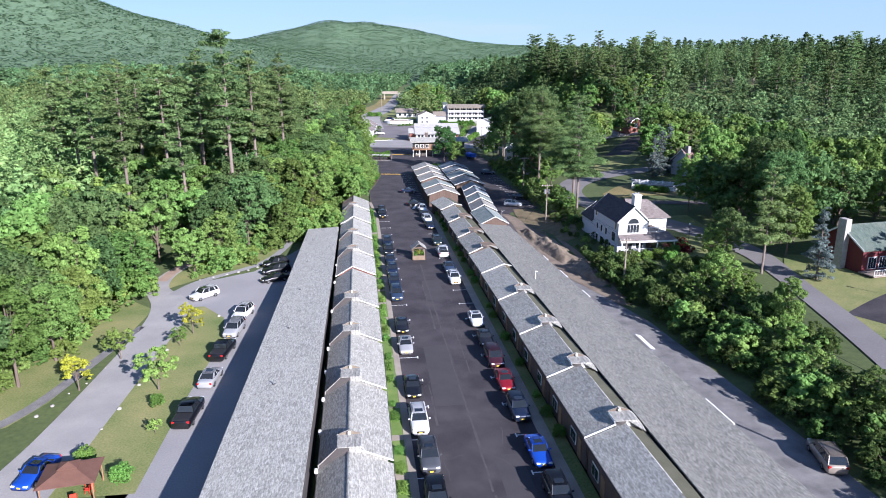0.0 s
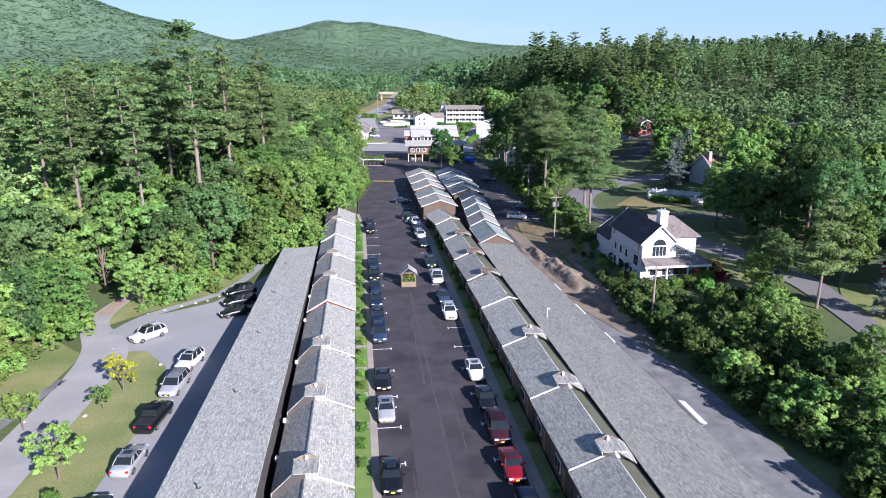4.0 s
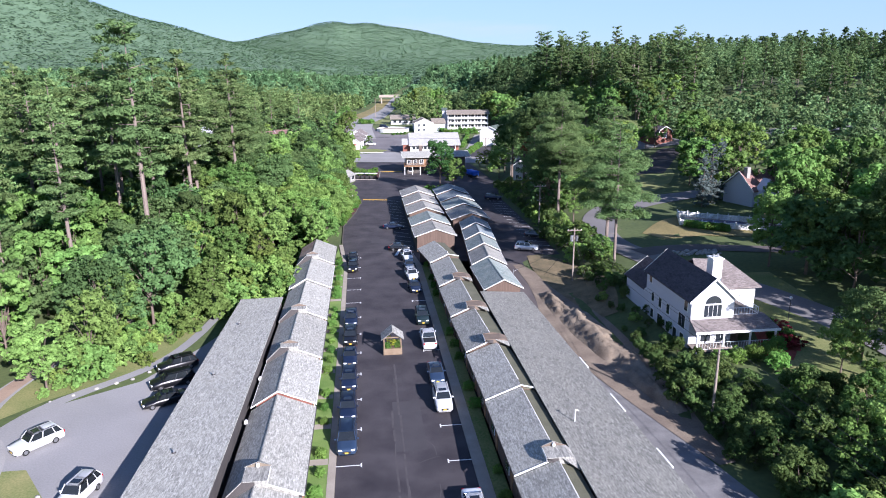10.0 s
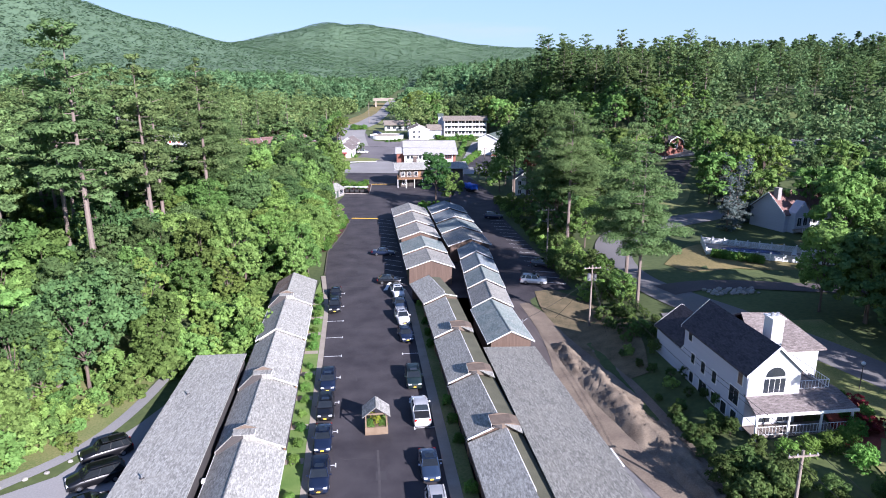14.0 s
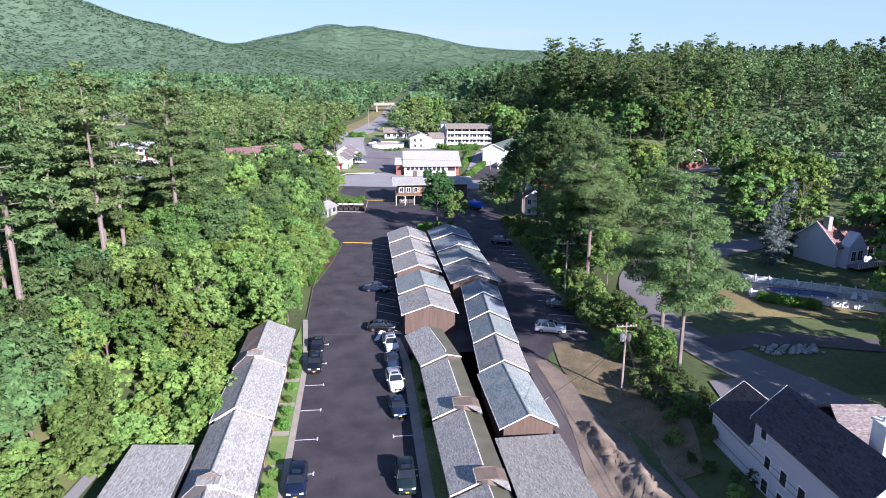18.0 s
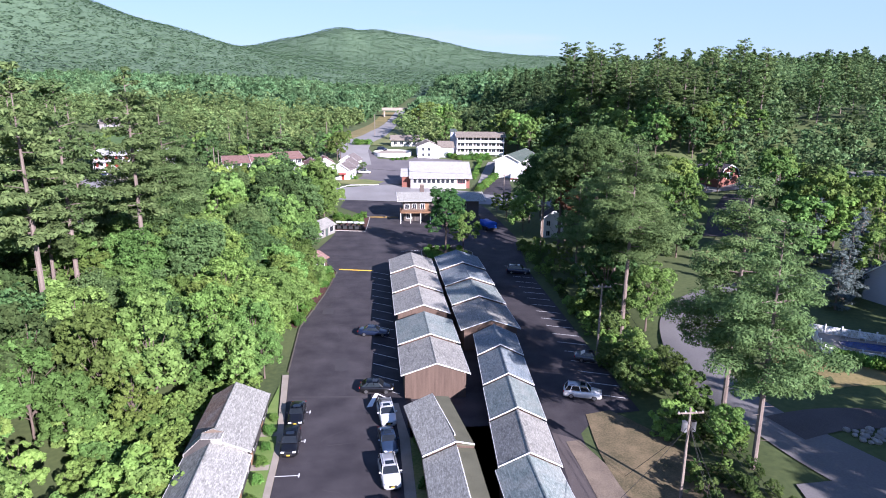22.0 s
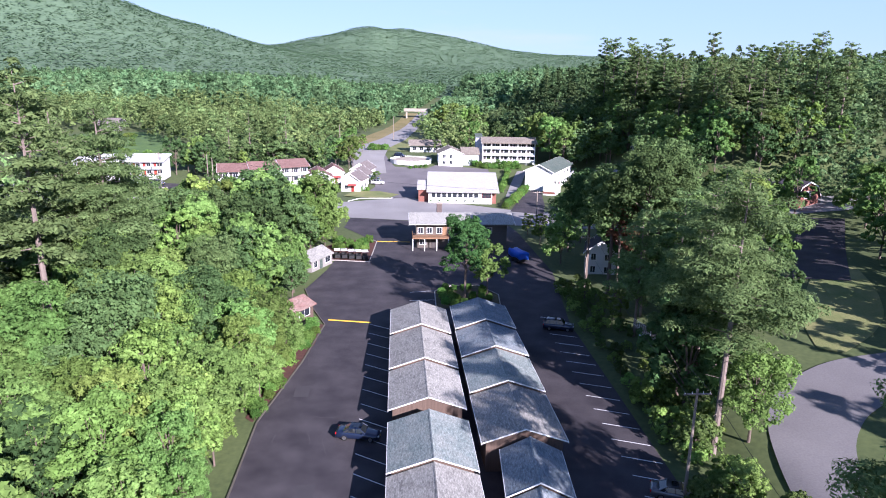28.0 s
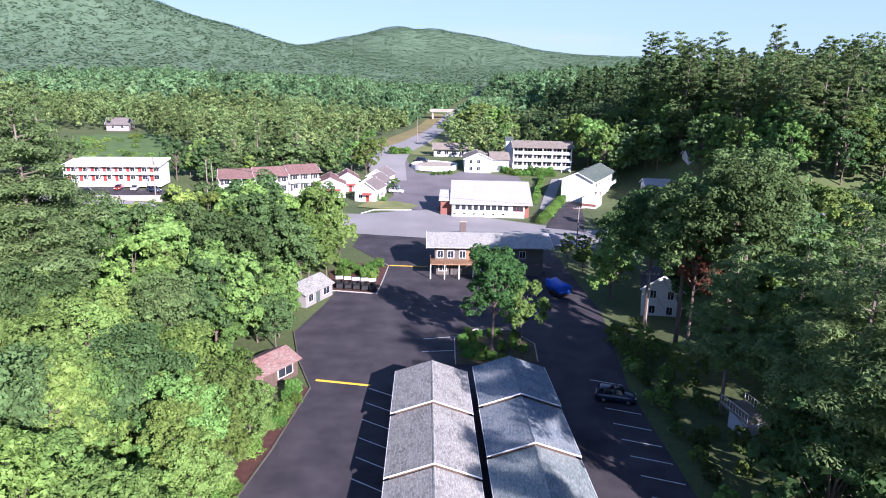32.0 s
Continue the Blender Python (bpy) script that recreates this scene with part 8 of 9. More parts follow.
# sheds at the edge of the wood
SH = thing("shed", pose(-12.4, 252.6, 0, 0, 0, -26), "beige shed with grey roof, green door and white windows", "shed")
gable_body(SH, 0, 5.2, 0, 7.6, -0.1, 2.3, 3.6, "y", BEIGE_WALL)
gable_roof(SH, 0, 5.2, 0, 7.6, 2.3, 3.6, "y", SH_GREY, 0.35, 0.12)
win(SH, ("x", 5.2, 1), 1.4, 1.3, 1.2, 1.2)
win(SH, ("x", 5.2, 1), 5.8, 1.3, 1.8, 1.2)
door(SH, ("x", 5.2, 1), 3.4, 0.0, 1.0, 2.0, SH_GREEN, "green door")
RS = thing("shed", pose(-13.5, 220.4, 0, 0, 0, -33) @ Matrix.Diagonal((1.05, 1.18, 1.0, 1)), "brown shed with a low red roof beside the drive", "shed")
gable_body(RS, 0, 4.4, 0, 8.0, -0.1, 2.3, 3.3, "y", BROWN_WOOD)
gable_roof(RS, 0, 4.4, 0, 8.0, 2.3, 3.3, "y", SH_SHED, 0.4, 0.12)
win(RS, ("x", 4.4, 1), 6.2, 1.3, 2.0, 1.2)
door(RS, ("x", 4.4, 1), 2.6, 0, 1.0, 2.0, WOOD_GREY)
for i, (x, y, w, lab) in enumerate(((-50.3, 251.5, 9, "white flat-roofed trailer among trees"), (-58, 284, 9, "white camper trailer among trees"), (-72, 262, 8, "white camper trailer among trees"), (-84, 276, 9, "white camper trailer among trees"), (-66, 246, 7, "white camper trailer among trees"), (-78, 244, 8, "white camper trailer among trees"))):
    t = thing("trailer", pose(x, y, float(ground_z(x, y)), 0, 0, 12 * (i % 3) - 6), lab, "trailer", "trailers of the camp")
    part("body", box(0, w, 0, 2.6, 0.5, 3.0, 0.12), WHITE_WALL, t)
    part("roof", box(-0.1, w + 0.1, -0.1, 2.7, 3.0, 3.12, 0.04), WHITE_TRIM, t)
    for a in (1.5, w - 2):
        win(t, ("y", 0, -1), a, 1.9, 1.0, 0.8)
    door(t, ("y", 0, -1), w / 2, 0.6, 0.8, 1.9, METAL)
    part("chassis", box(0.6, w - 0.6, 0.3, 2.3, 0.0, 0.5), DARK_SIDE, t)

# ---- kiosk, gazebo, poles and small things ----
KIOSK_WOOD = mat("weathered_kiosk_wood", (0.15, 0.105, 0.066), (0.25, 0.185, 0.125), 1.5, 0.8, 0.3)
KP = thing("flower_kiosk", pose(1.3, 119.5, 0), "wooden planter kiosk with a shingled gable roof and flowers", "kiosk")
part("planter_box", box(-1.2, 1.2, -0.95, 0.95, 0.0, 0.85, 0.03), KIOSK_WOOD, KP, "tan wooden planter box")
for sx in (-1, 1):
    for sy in (-1, 1):
        part("post", box(sx * 1.08 - 0.07, sx * 1.08 + 0.07, sy * 0.83 - 0.07, sy * 0.83 + 0.07, 0.85, 2.45), KIOSK_WOOD, KP)
gable_roof(KP, -1.1, 1.1, -0.9, 0.9, 2.5, 3.35, "y", SH_GREY, 0.35, 0.08)
part("beam", box(-1.15, 1.15, -0.9, -0.76, 2.3, 2.45), KIOSK_WOOD, KP)
part("beam", box(-1.15, 1.15, 0.76, 0.9, 2.3, 2.45), KIOSK_WOOD, KP)
for i, (x, y, k) in enumerate(((-0.7, -0.5, "hedge"), (0.1, -0.55, "sapling_yellow"), (0.7, -0.4, "hedge"), (-0.4, 0.4, "sapling_yellow"), (0.5, 0.4, "hedge"))):
    plant(k, "potted_plant", 1.3 + x, 119.5 + y, 0.62 if k == "hedge" else 0.3, i * 70, "yellow and green plants in the kiosk box", "plant", "plants of the kiosk", 0.78)

GZ = thing("gazebo", pose(-34.6, 50.4, 0, 0, 0, 8), "garden gazebo with a brown canopy roof", "gazebo")
CANVAS = mat("brown_canvas", (0.11, 0.052, 0.036), (0.16, 0.08, 0.058), 1.5, 0.85, 0.2)
for sx in (-1, 1):
    for sy in (-1, 1):
        part("post", tube((sx * 2.0, sy * 1.7, 0), (sx * 2.0, sy * 1.7, 2.2), 0.07), WOOD_BROWN, GZ)
for a, b in (((-2.3, -2.0), (2.3, -2.0)), ((2.3, -2.0), (2.3, 2.0)), ((2.3, 2.0), (-2.3, 2.0)), ((-2.3, 2.0), (-2.3, -2.0))):
    part("canopy_panel", slab([(*a, 2.2), (*b, 2.2), (b[0] * 0.24, b[1] * 0.24, 2.95), (a[0] * 0.24, a[1] * 0.24, 2.95)], 0.04), CANVAS, GZ)
for a, b in (((-0.8, -0.7), (0.8, -0.7)), ((0.8, -0.7), (0.8, 0.7)), ((0.8, 0.7), (-0.8, 0.7)), ((-0.8, 0.7), (-0.8, -0.7))):
    part("canopy_cap", slab([(*a, 3.0), (*b, 3.0), (b[0] * 0.1, b[1] * 0.1, 3.3), (a[0] * 0.1, a[1] * 0.1, 3.3)], 0.04), CANVAS, GZ)
RED_PLASTIC = mat("red_plastic", (0.5, 0.04, 0.02), (0.6, 0.07, 0.04), 4, 0.4)


def garden_chair(x, y, turn, z=0.0):
    t = thing("garden_chair", pose(x, y, z, 0, 0, turn), "red plastic garden chair under the gazebo", "chair", "chairs of the gazebo")
    part("seat", box(-0.28, 0.28, -0.28, 0.3, 0.38, 0.43, 0.02), RED_PLASTIC, t)
    part("backrest", prism([(-0.28, 0.43), (0.28, 0.43), (0.24, 1.0), (-0.24, 1.0)], 0.27, 0.32), RED_PLASTIC, t)
    for sx in (-0.25, 0.25):
        for sy in (-0.24, 0.27):
            part("leg", tube((sx, sy, 0), (sx * 0.92, sy * 0.92, 0.38), 0.03, n=5), RED_PLASTIC, t)
        part("armrest", box(sx - 0.04, sx + 0.04, -0.25, 0.3, 0.62, 0.66, 0.01), RED_PLASTIC, t)


garden_chair(-34.2, 49.4, 200)
garden_chair(-33.4, 50.6, 250)
garden_chair(-33.9, 51.7, 300)


def pole(x, y, h, arms, label, z=None, lean=0.0, transformers=0, lamp=False):
    z = float(ground_z(x, y)) if z is None else z
    t = thing("utility_pole", pose(x, y, z, 0, lean, 0), label, "utility pole", "utility poles")
    part("post", tube((0, 0, -0.4), (0, 0, h), 0.17, 0.11), WOOD_GREY, t)
    for i in range(arms):
        arm = part("crossarm", box(-1.25, 1.25, -0.17, -0.06, h - 0.5 - i * 0.9, h - 0.36 - i * 0.9), WOOD_GREY, t)
        for a in (-1.15, -0.5, 0.5, 1.15):
            part("insulator", tube((a, -0.11, h - 0.36 - i * 0.9), (a, -0.11, h - 0.2 - i * 0.9), 0.05, 0.035, 6), WHITE_TRIM, arm)
    for i in range(transformers):
        s = -1 if i % 2 else 1
        tr = part("transformer", tube((s * 0.42, -0.05, h - 2.3), (s * 0.42, -0.05, h - 1.3), 0.26, 0.26, 12), METAL, t, "grey can transformer")
        part("bushing", tube((s * 0.42, -0.05, h - 1.3), (s * 0.42, -0.05, h - 1.1), 0.04, 0.03, 5), DARK_SIDE, tr)
    return (x, y, z + h)


P1 = pole(33.2, 97.2, 8.6, 1, "weathered pole with one white crossarm in the thicket")
P2 = pole(33.4, 145.2, 9.4, 1, "weathered pole with three grey transformers and guy wires", 0.0, transformers=3)
P3 = pole(35.4, 175.6, 11.6, 1, "weathered pole with a pale crossarm", 0.0)
P4 = pole(42.5, 236, 11.0, 1, "weathered pole beside the car park", 0.0)
P5 = pole(44.2, 288, 10.0, 1, "weathered pole by the main road", 0.0)
P0 = pole(35.5, 42, 9.0, 1, "weathered pole in the thicket beside the drive")
Q1 = pole(-65.0, 337.0, 11.5, 1, "brown pole beside the main road", 1.5, transformers=1)
Q2 = pole(-50.8, 338.5, 11.5, 0, "grey pole beside the main road", 0.8)
pole(-49.4, 339.0, 10.5, 0, "pale steel pole beside the main road", 0.8)
pole(7.1, 466, 12, 0, "pale pole beside the valley road")
pole(-16, 420, 11, 0, "pole at the edge of the valley wood")
WIRE = mat("black_wire", (0.01, 0.01, 0.01), (0.02, 0.02, 0.02), 3, 0.6)


def wire(a, b, sag, r=0.022, label="black overhead wire between poles"):
    """One hanging line as a single tube with shared rings."""
    a, b, n, q = Vector(a), Vector(b), 14, 5
    side = (b - a).cross(Vector((0, 0, 1))).normalized()
    up = side.cross((b - a).normalized())
    v = []
    for i in range(n + 1):
        f = i / n
        p = a.lerp(b, f) - Vector((0, 0, 4 * sag * f * (1 - f)))
        v += [tuple(p + side * r * math.cos(6.2832 * k / q) + up * r * math.sin(6.2832 * k / q)) for k in range(q)]
    f = [(i * q + k, i * q + (k + 1) % q, (i + 1) * q + (k + 1) % q, (i + 1) * q + k) for i in range(n) for k in range(q)]
    return tagged(part_mesh("wire", quads_mesh("wire", v, f, WIRE, True), None), label, "wire", "overhead wires")


def wires(a, b, sag, offs=(-1.15, -0.5, 0.5, 1.15), drop=0.2):
    for o in offs:
        wire((a[0] + o, a[1] - 0.1, a[2] - drop), (b[0] + o, b[1] - 0.1, b[2] - drop), sag + 0.1 * o)


wires(P0, P1, 0.8, (-1.15, 1.15))
wires(P1, P2, 0.9, (-1.15, 0.5, 1.15))
wires(P2, P3, 0.5, (-1.15, 1.15))
wires(P3, P4, 0.9, (-1.15, 1.15))
wires(P4, P5, 0.9, (-1.15, 1.15))
wires(Q1, Q2, 0.5, (0.0,))
wires(P5, (-49.4, 339, 11.0), 1.6, (0.0, 0.5))
wire((33.4, 145.2, 7.2), (29.4, 149, 0.05), 0.05, 0.025, "taut guy wire from the pole to the ground")
for dx, dy in ((1.2, -5.0), (2.0, -5.6), (0.5, -6.0)):
    wire((33.5, 145.1, 7.5), (33.4 + dx, 145.2 + dy, 0.6), 0.05, 0.02, "taut guy wire from the pole to the ground")

# lamp post on the lawn
LP = thing("lamp_post", pose(53.9, 116.4, float(ground_z(53.9, 116.4))), "dark garden lamp post with a white globe", "lamp post")
part("post", tube((0, 0, -0.1), (0, 0, 2.9), 0.06, 0.045), DARK_SIDE, LP)
bm = bmesh.new()
bmesh.ops.create_uvsphere(bm, u_segments=10, v_segments=8, radius=0.22, matrix=Matrix.Translation((0, 0, 3.1)))
part("globe", bm, WHITE_TRIM, LP, "white globe", smooth=True)
LP2 = thing("lamp_post", pose(66.5, 80.5, float(ground_z(66.5, 80.5))), "white garden lamp post on the lawn", "lamp post")
part("post", tube((0, 0, -0.1), (0, 0, 2.0), 0.06, 0.05), WHITE_TRIM, LP2)
part("lantern", box(-0.14, 0.14, -0.14, 0.14, 2.0, 2.4, 0.03), WHITE_TRIM, LP2)
for i, (x, y, s) in enumerate(((49.4, 114.2, 1.3), (50.6, 113.0, 1.0), (48.8, 111.6, 1.2), (50.2, 110.8, 1.1), (48.5, 109.0, 1.0), (49.8, 108.4, 0.8), (47.2, 108.4, 1.3), (45.5, 107.2, 1.3), (43.2, 106.4, 1.5), (41.0, 106.4, 1.4), (39.0, 106.6, 1.3), (44.3, 103.8, 1.6))):
    k = "redbush" if i in (1, 4, 5) else "hedge"
    plant(k, "bush", x, y, s, i * 57, "dark red-leaved bush in the mulch bed" if k == "redbush" else "round green bush beside the pale house", "bush", "bushes of the pale house")
ribbon("bed_mulch", [(46, 106, 1.5), (48.6, 109, 2.6), (49.6, 112.4, 2.4), (49.2, 115, 1.2)], MULCH_RED, "red mulch bed beside the pale house", "planting bed", 0.06)
for i in range(14):
    x, y = 64.6 + i * 0.46, 169.2 - i * 0.36
    plant("hedge", "bush", x, y - 2.2, 1.2, i * 41, "clipped low hedge bush before the pool fence", "bush", "hedge of the pool")


def boulder(x, y, r, z=None, label="pale rounded boulder beside the drive", group="boulders"):
    rng = np.random.default_rng(int(abs(x * 13 + y * 7)))
    bm = bmesh.new()
    bmesh.ops.create_icosphere(bm, subdivisions=2, radius=r)
    for v in bm.verts:
        v.co *= 1 + rng.uniform(-0.14, 0.14)
        v.co.z *= 0.65
    o = part("boulder", bm, STONE, None, smooth=False)
    o.location = (x, y, (float(ground_z(x, y)) if z is None else z) + r * 0.28)
    return tagged(o, label, "boulder", group)


for x, y in ((-43.9, 65.0), (-43.2, 67.2), (-42.6, 70.0), (-41.6, 72.4), (-40.9, 76.5), (-40.5, 80.5), (-36.2, 61.5), (-35.8, 65.6), (-35.4, 71.2), (-35.2, 76.0), (-34.9, 81.0), (-37.2, 111.0), (-35.2, 112.2), (-33.2, 113.6), (-31.4, 114.8), (-29.8, 115.6), (-28.4, 117.4), (-27.2, 119.6), (-26.2, 122.0), (-37.9, 98.6), (-30.6, 92.8)):
    boulder(x, y, 0.19 + 0.08 * math.sin(x * 3 + y))
for i in range(44):
    boulder(54.6 + (i % 11) * 0.66 + 0.25 * math.sin(i * 5.3), 148.9 + (i // 11) * 0.75 - (i % 11) * 0.12 + 0.25 * math.cos(i * 2.1), 0.34 + 0.1 * math.sin(i * 3.7), None, "grey rip-rap boulder beside the drive", "rip-rap stones")

def golf_cart(x, y, turn):
    t = thing("golf_cart", pose(x, y, 0, 0, 0, turn), "black golf cart with a white flat roof", "golf cart", "golf carts")
    part("chassis", box(-0.6, 0.6, -1.15, 1.15, 0.25, 0.6, 0.06), BLACK_TRIM, t)
    part("cowl", prism([(-0.55, 0.6), (0.55, 0.6), (0.5, 0.95), (-0.5, 0.95)], -1.15, -0.6), BLACK_TRIM, t)
    part("seat", box(-0.5, 0.5, 0.05, 0.55, 0.6, 0.78, 0.04), BLACK_TRIM, t)
    part("backrest", box(-0.5, 0.5, 0.5, 0.62, 0.78, 1.2, 0.03), BLACK_TRIM, t)
    part("roof", box(-0.65, 0.65, -0.9, 0.9, 1.8, 1.88, 0.03), WHITE_TRIM, t, "white roof")
    for sx in (-0.55, 0.55):
        for sy in (-0.75, 0.7):
            part("post", tube((sx, sy, 0.6), (sx, sy * 0.95, 1.8), 0.025, n=5), BLACK_TRIM, t)
            bm = bmesh.new()
            bmesh.ops.create_cone(bm, cap_ends=True, segments=12, radius1=0.24, radius2=0.24, depth=0.18, matrix=Matrix.Translation((sx, sy, 0.24)) @ Matrix.Rotation(radians(90), 4, "Y"))
            part("wheel", bm, TYRE, t)


for x in (-3.7, -2.2, -0.7, 0.8, 2.2):
    golf_cart(x, 260.3 - 0.22 * x, 8)
RNGB = np.random.default_rng(12)
for i in range(16):
    plant("hedge", "bush", float(RNGB.uniform(-5.5, 3.0)), float(RNGB.uniform(266, 275)), float(RNGB.uniform(0.8, 1.5)), i * 33, "green shrub in the mulch bed", "bush", "shrubs of the mulch bed")
for i in range(26):
    y = float(RNGB.uniform(192, 222))
    plant("hedge", "bush", -8.0 + (y - 192) * 0.15 + float(RNGB.uniform(-1.4, 0.9)), y, float(RNGB.uniform(0.7, 1.6)), i * 33, "green shrub at the edge of the wood", "bush", "shrubs of the wood edge")
for i in range(26):
    plant("hedge", "bush", float(16 + RNGB.uniform(0.5, 10)), float(RNGB.uniform(230.5, 240)), float(RNGB.uniform(0.6, 1.1)), i * 33, "low dark shrub under the maple", "bush", "shrubs of the island")
# stone gate posts
for x, y in ((-11.1, 193.2), (-8.8, 195.5)):
    t = thing("stone_pillar", pose(x, y, 0), "pale stone pillar with a square cap", "pillar", "stone pillars")
    part("shaft", box(-0.35, 0.35, -0.35, 0.35, -0.1, 2.4, 0.04), DIRT, t)
    part("cap", box(-0.45, 0.45, -0.45, 0.45, 2.4, 2.58, 0.03), CURB, t)
# blue tarpaulin on a trailer
TB = thing("covered_trailer", pose(34.5, 258.2, 0, 0, 0, 20), "trailer under a bright blue tarpaulin", "trailer")
part("bed", box(-1.1, 1.1, -2.4, 2.4, 0.5, 1.0, 0.04), BLACK_TRIM, TB)
bm = box(-1.25, 1.25, -2.5, 2.5, 0.9, 2.4, 0.25)
bmesh.ops.subdivide_edges(bm, edges=bm.edges, cuts=2, use_grid_fill=True)
for v in bm.verts:
    v.co += Vector((0.2, 0.2, 0.3)) * noise.noise(v.co * 1.9)
part("tarpaulin", bm, mat("blue_tarpaulin", (0.006, 0.07, 0.42), (0.015, 0.12, 0.6), 1.5, 0.45, 0.5), TB, smooth=True)
for sx in (-1.05, 1.05):
    for sy in (-0.7, 0.7):
        bm = bmesh.new()
        bmesh.ops.create_cone(bm, cap_ends=True, segments=12, radius1=0.36, radius2=0.36, depth=0.22, matrix=Matrix.Translation((sx, sy, 0.36)) @ Matrix.Rotation(radians(90), 4, "Y"))
        part("wheel", bm, TYRE, TB)

# ---- roof details ----
def cricket(x, y, z, back, left, right, drop_left, drop_right, lamp, face, label):
    """The saddle over a step of a row: a low shingle deck across the ridge, a small tan gable set back on it and its hood."""
    t = thing("roof_saddle", pose(x, y, z), label, "roof saddle", "roof saddles")
    top = [(-left, 0.06 - drop_left), (-1.0, 0.045), (1.0 if right < 2 else 0.2, 0.045), (right, 0.06 - drop_right)]
    if right < 1.1:
        top = top[:3]
    end = top[-1]
    part("deck", prism([(-left, top[0][1] - 0.34)] + top + [(end[0], end[1] - 0.62), (0.0, -0.5)], -0.16, back), SH_GREY if lamp or left > 2 else SADDLE_BROWN, t, "weathered deck of the saddle")
    # thin dark panel stands in for the shadow below the deck edge
    part("front_board", prism([(-left + 0.1, top[0][1] - 0.36), (-left + 0.1, top[0][1] - 0.05), (-1.0, -0.02), (0.0, -0.02), (0.0, -0.5)], -0.185, -0.163), DARK_SIDE, t, "dark panel painted as the shadow below the deck edge")
    part("gable", prism([(-1.0, 0.045), (1.05, 0.045), (0.0, 0.42 if lamp or left > 2 else 0.2)], back - 0.1, back), face, t, "weathered gable board")
    for s in (-1, 1) if lamp or left > 2 else ():
        part("hood", slab([(0.0, back - 0.04, 0.46), (s * 1.1, back - 0.04, 0.03), (s * 0.6, back + 0.3, 0.03), (0.0, back + 0.9, 0.06)], 0.05), SH_BACK, t)
    if left < 2:
        part("apron", slab([(0.25, -0.17, 0.03), (right, -0.17, 0.06 - drop_right), (right, -1.25, -0.12 - drop_right)], 0.07), SH_GREY, t, "grey shingle apron")
    part("edge_strip", box(-1.03 if left < 2 else 1.005, -1.005 if left < 2 else 1.03, -0.16, back - 0.2, -0.2, 0.07), WHITE_TRIM, t, "white edge strip")
    if lamp:
        part("floodlight", box(-0.13, 0.13, back - 0.36, back - 0.11, 0.10, 0.40, 0.05), WHITE_TRIM, t, "white floodlight")


for y in L_ROW[1:]:
    if y not in (101.6, 139.0, 165.2):
        cricket(-11.0, y, 4.35, 2.0 if y < 90 else 1.1, 2.68, 1.0, 1.59, 0.0, y < 90, TAN_WOOD if y < 90 else SADDLE_BROWN, "grey saddle with a small tan gable between roof steps")
for i in (1, 2, 3, 4, 6, 7, 8):
    y = R_ROW[i]
    cricket((13.55 if y < 111 else 13.1) + SHIFT[i], y, 4.45 + max(0.0, 0.7 - 0.14 * i), 1.7, 1.0, 1.46 if y < 111 else 1.8, 0.0, 0.34, y < 90, SADDLE_BROWN, "grey saddle with a small tan gable between roof steps")
for y in (60, 76, 92, 108, 124):
    for x in (-18.6,):
        v = thing("roof_vent", pose(x, y, 3.1 + (130 - y) * 0.023), "small grey vent pipe on the shingle roof", "vent", "roof vents")
        part("pipe", tube((0, 0, -0.3), (0, 0, 0.35), 0.07), METAL, v)
        part("flashing", tube((0, 0, 0.0), (0, 0, 0.06), 0.2, 0.1), DARK_SIDE, v)
MA = thing("vent_mast", pose(17.0, 92.6, 3.95), "thin white service mast on the shingle roof", "mast")
part("mast", tube((0, 0, -0.3), (0, 0, 1.25), 0.05), WHITE_TRIM, MA)
part("hood", tube((0, 0, 1.25), (0.28, 0.0, 1.12), 0.05, 0.07), WHITE_TRIM, MA)
MB = thing("antenna_mast", pose(20.6, 134.6, 3.6), "thin antenna with a service drop on the cabin roof", "antenna")
part("mast", tube((0, 0, -0.3), (0, 0, 2.2), 0.04), METAL, MB)
part("arm", tube((0, 0, 1.8), (0.7, 0.4, 2.1), 0.025), METAL, MB)
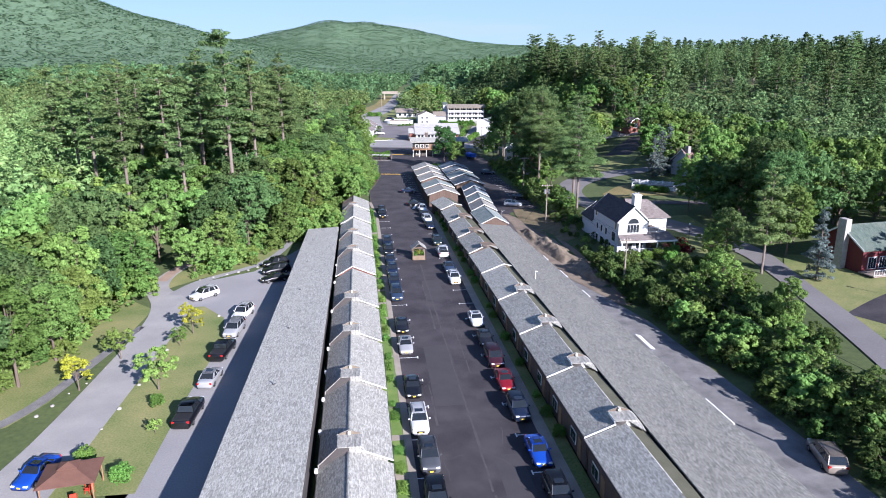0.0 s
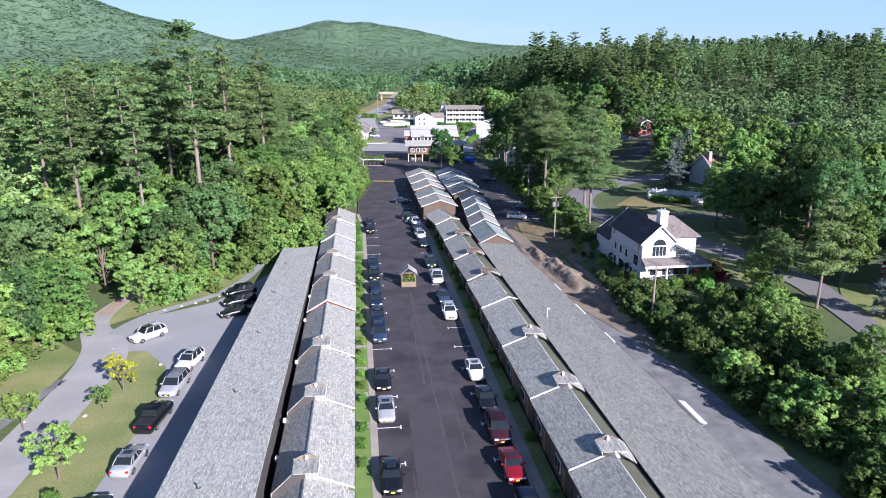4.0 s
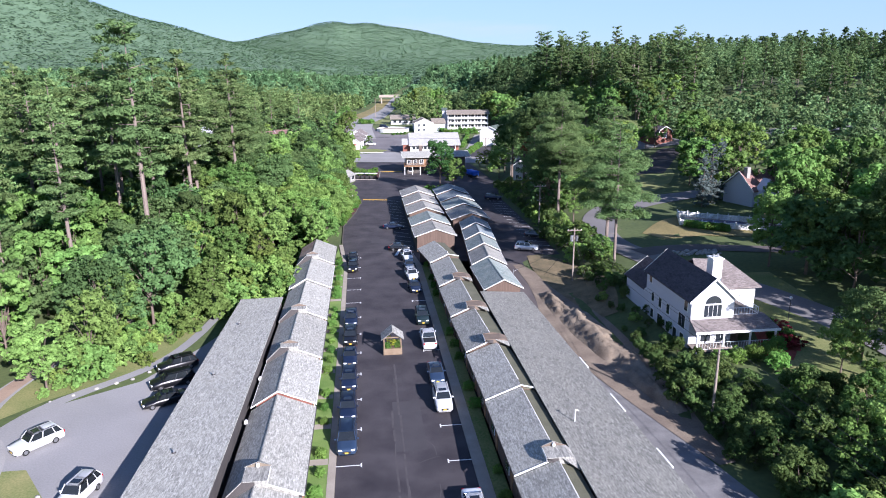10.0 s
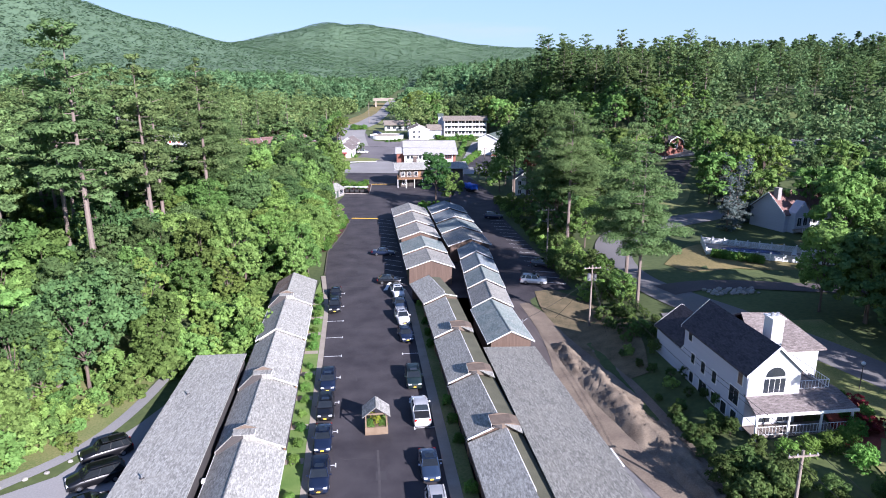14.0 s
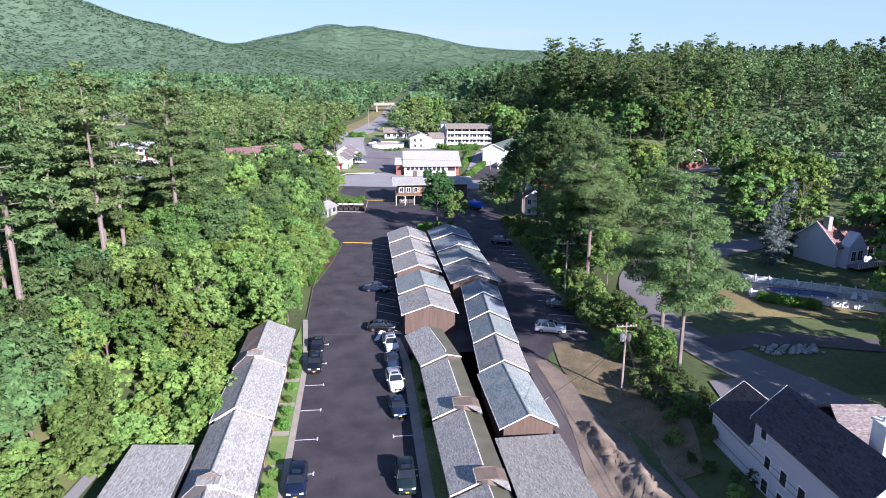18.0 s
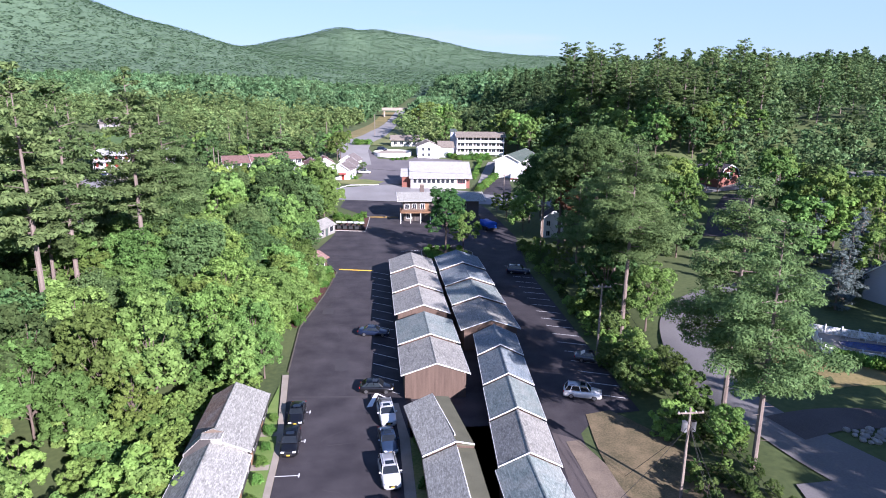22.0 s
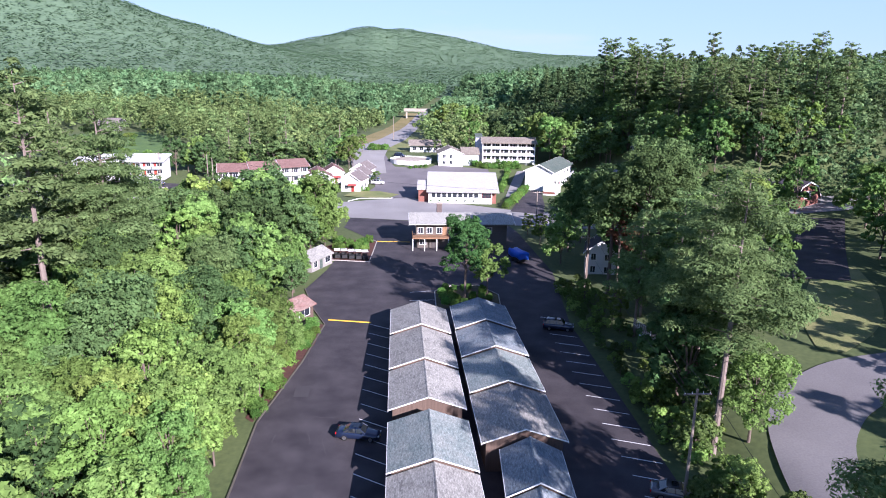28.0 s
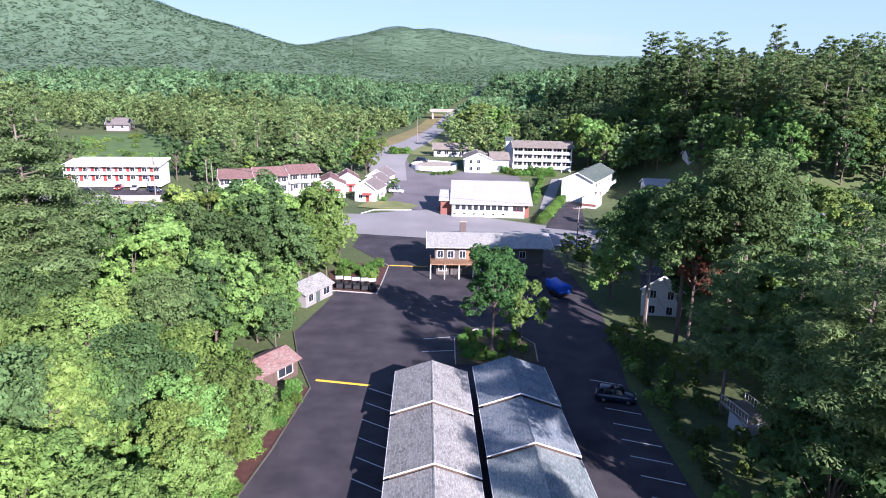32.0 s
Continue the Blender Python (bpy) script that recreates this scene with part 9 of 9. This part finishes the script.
wire((20.6, 134.6, 5.7), (33.4, 145.2, 7.6), 0.5)

# white awning and gutter lengths along the eave of the east building
AW = thing("awning", pose(24.0, 68, 3.58, 0, 0, 1), "white metal awning over the rear door", "awning")
part("sheet", slab([(-0.3, -2.1, 0.18), (0.35, -2.1, 0.0), (0.35, 2.1, 0.0), (-0.3, 2.1, 0.18)], 0.05), WHITE_TRIM, AW)
for yy in (-2.0, 2.0):
    part("bracket", tube((-0.35, yy, -0.5), (0.3, yy, -0.06), 0.03), METAL, AW)
for ya, yb in ((48.5, 53.5), (85.4, 88.4), (95.2, 98.9), (105.4, 108.3)):
    f0, f1 = (ya - 20) / 112.6, (yb - 20) / 112.6
    g = thing("gutter", Matrix.Identity(4), "short white gutter on the eave of the long roof", "gutter", "gutters")
    part("trough", slab([(24.92 - 3.1 * f0, ya, 4.1 - 1.3 * f0), (25.08 - 3.1 * f0, ya, 4.1 - 1.3 * f0), (25.08 - 3.1 * f1, yb, 4.1 - 1.3 * f1), (24.92 - 3.1 * f1, yb, 4.1 - 1.3 * f1)], 0.14), WHITE_TRIM, g)
# stand-in wedge for a white shape of unknown identity beside the car
TP = thing("white_board", pose(4.9, 166.6, 0.02, 0, 0, 12), "unidentified white folded shape beside the parked white car", "board")
part("panel", slab([(-1.3, -0.9, 0.05), (0.1, 0.9, 0.75), (0.45, 0.75, 0.75), (-0.6, -0.9, 0.05)], 0.04), WHITE_TRIM, TP)
part("panel", slab([(0.1, 0.9, 0.76), (1.7, 0.5, 0.1), (1.8, 0.0, 0.1), (0.45, 0.74, 0.76)], 0.04), WHITE_TRIM, TP)
# white outlet heads along the dark slot behind the west row
for y in (41.5, 47.5, 53.8, 60.2, 66.6, 73.0, 86.0, 99.0, 108.5):
    g = thing("gutter_outlet", pose(-13.82, y, 2.62), "small white gutter outlet at the eave of the row", "gutter", "gutter outlets")
    part("box", box(-0.14, 0.14, -0.22, 0.22, -0.2, 0.12, 0.04), WHITE_TRIM, g)
    part("spout", tube((0, 0, -0.2), (0, 0, -1.6), 0.05, n=6), WHITE_TRIM, g)
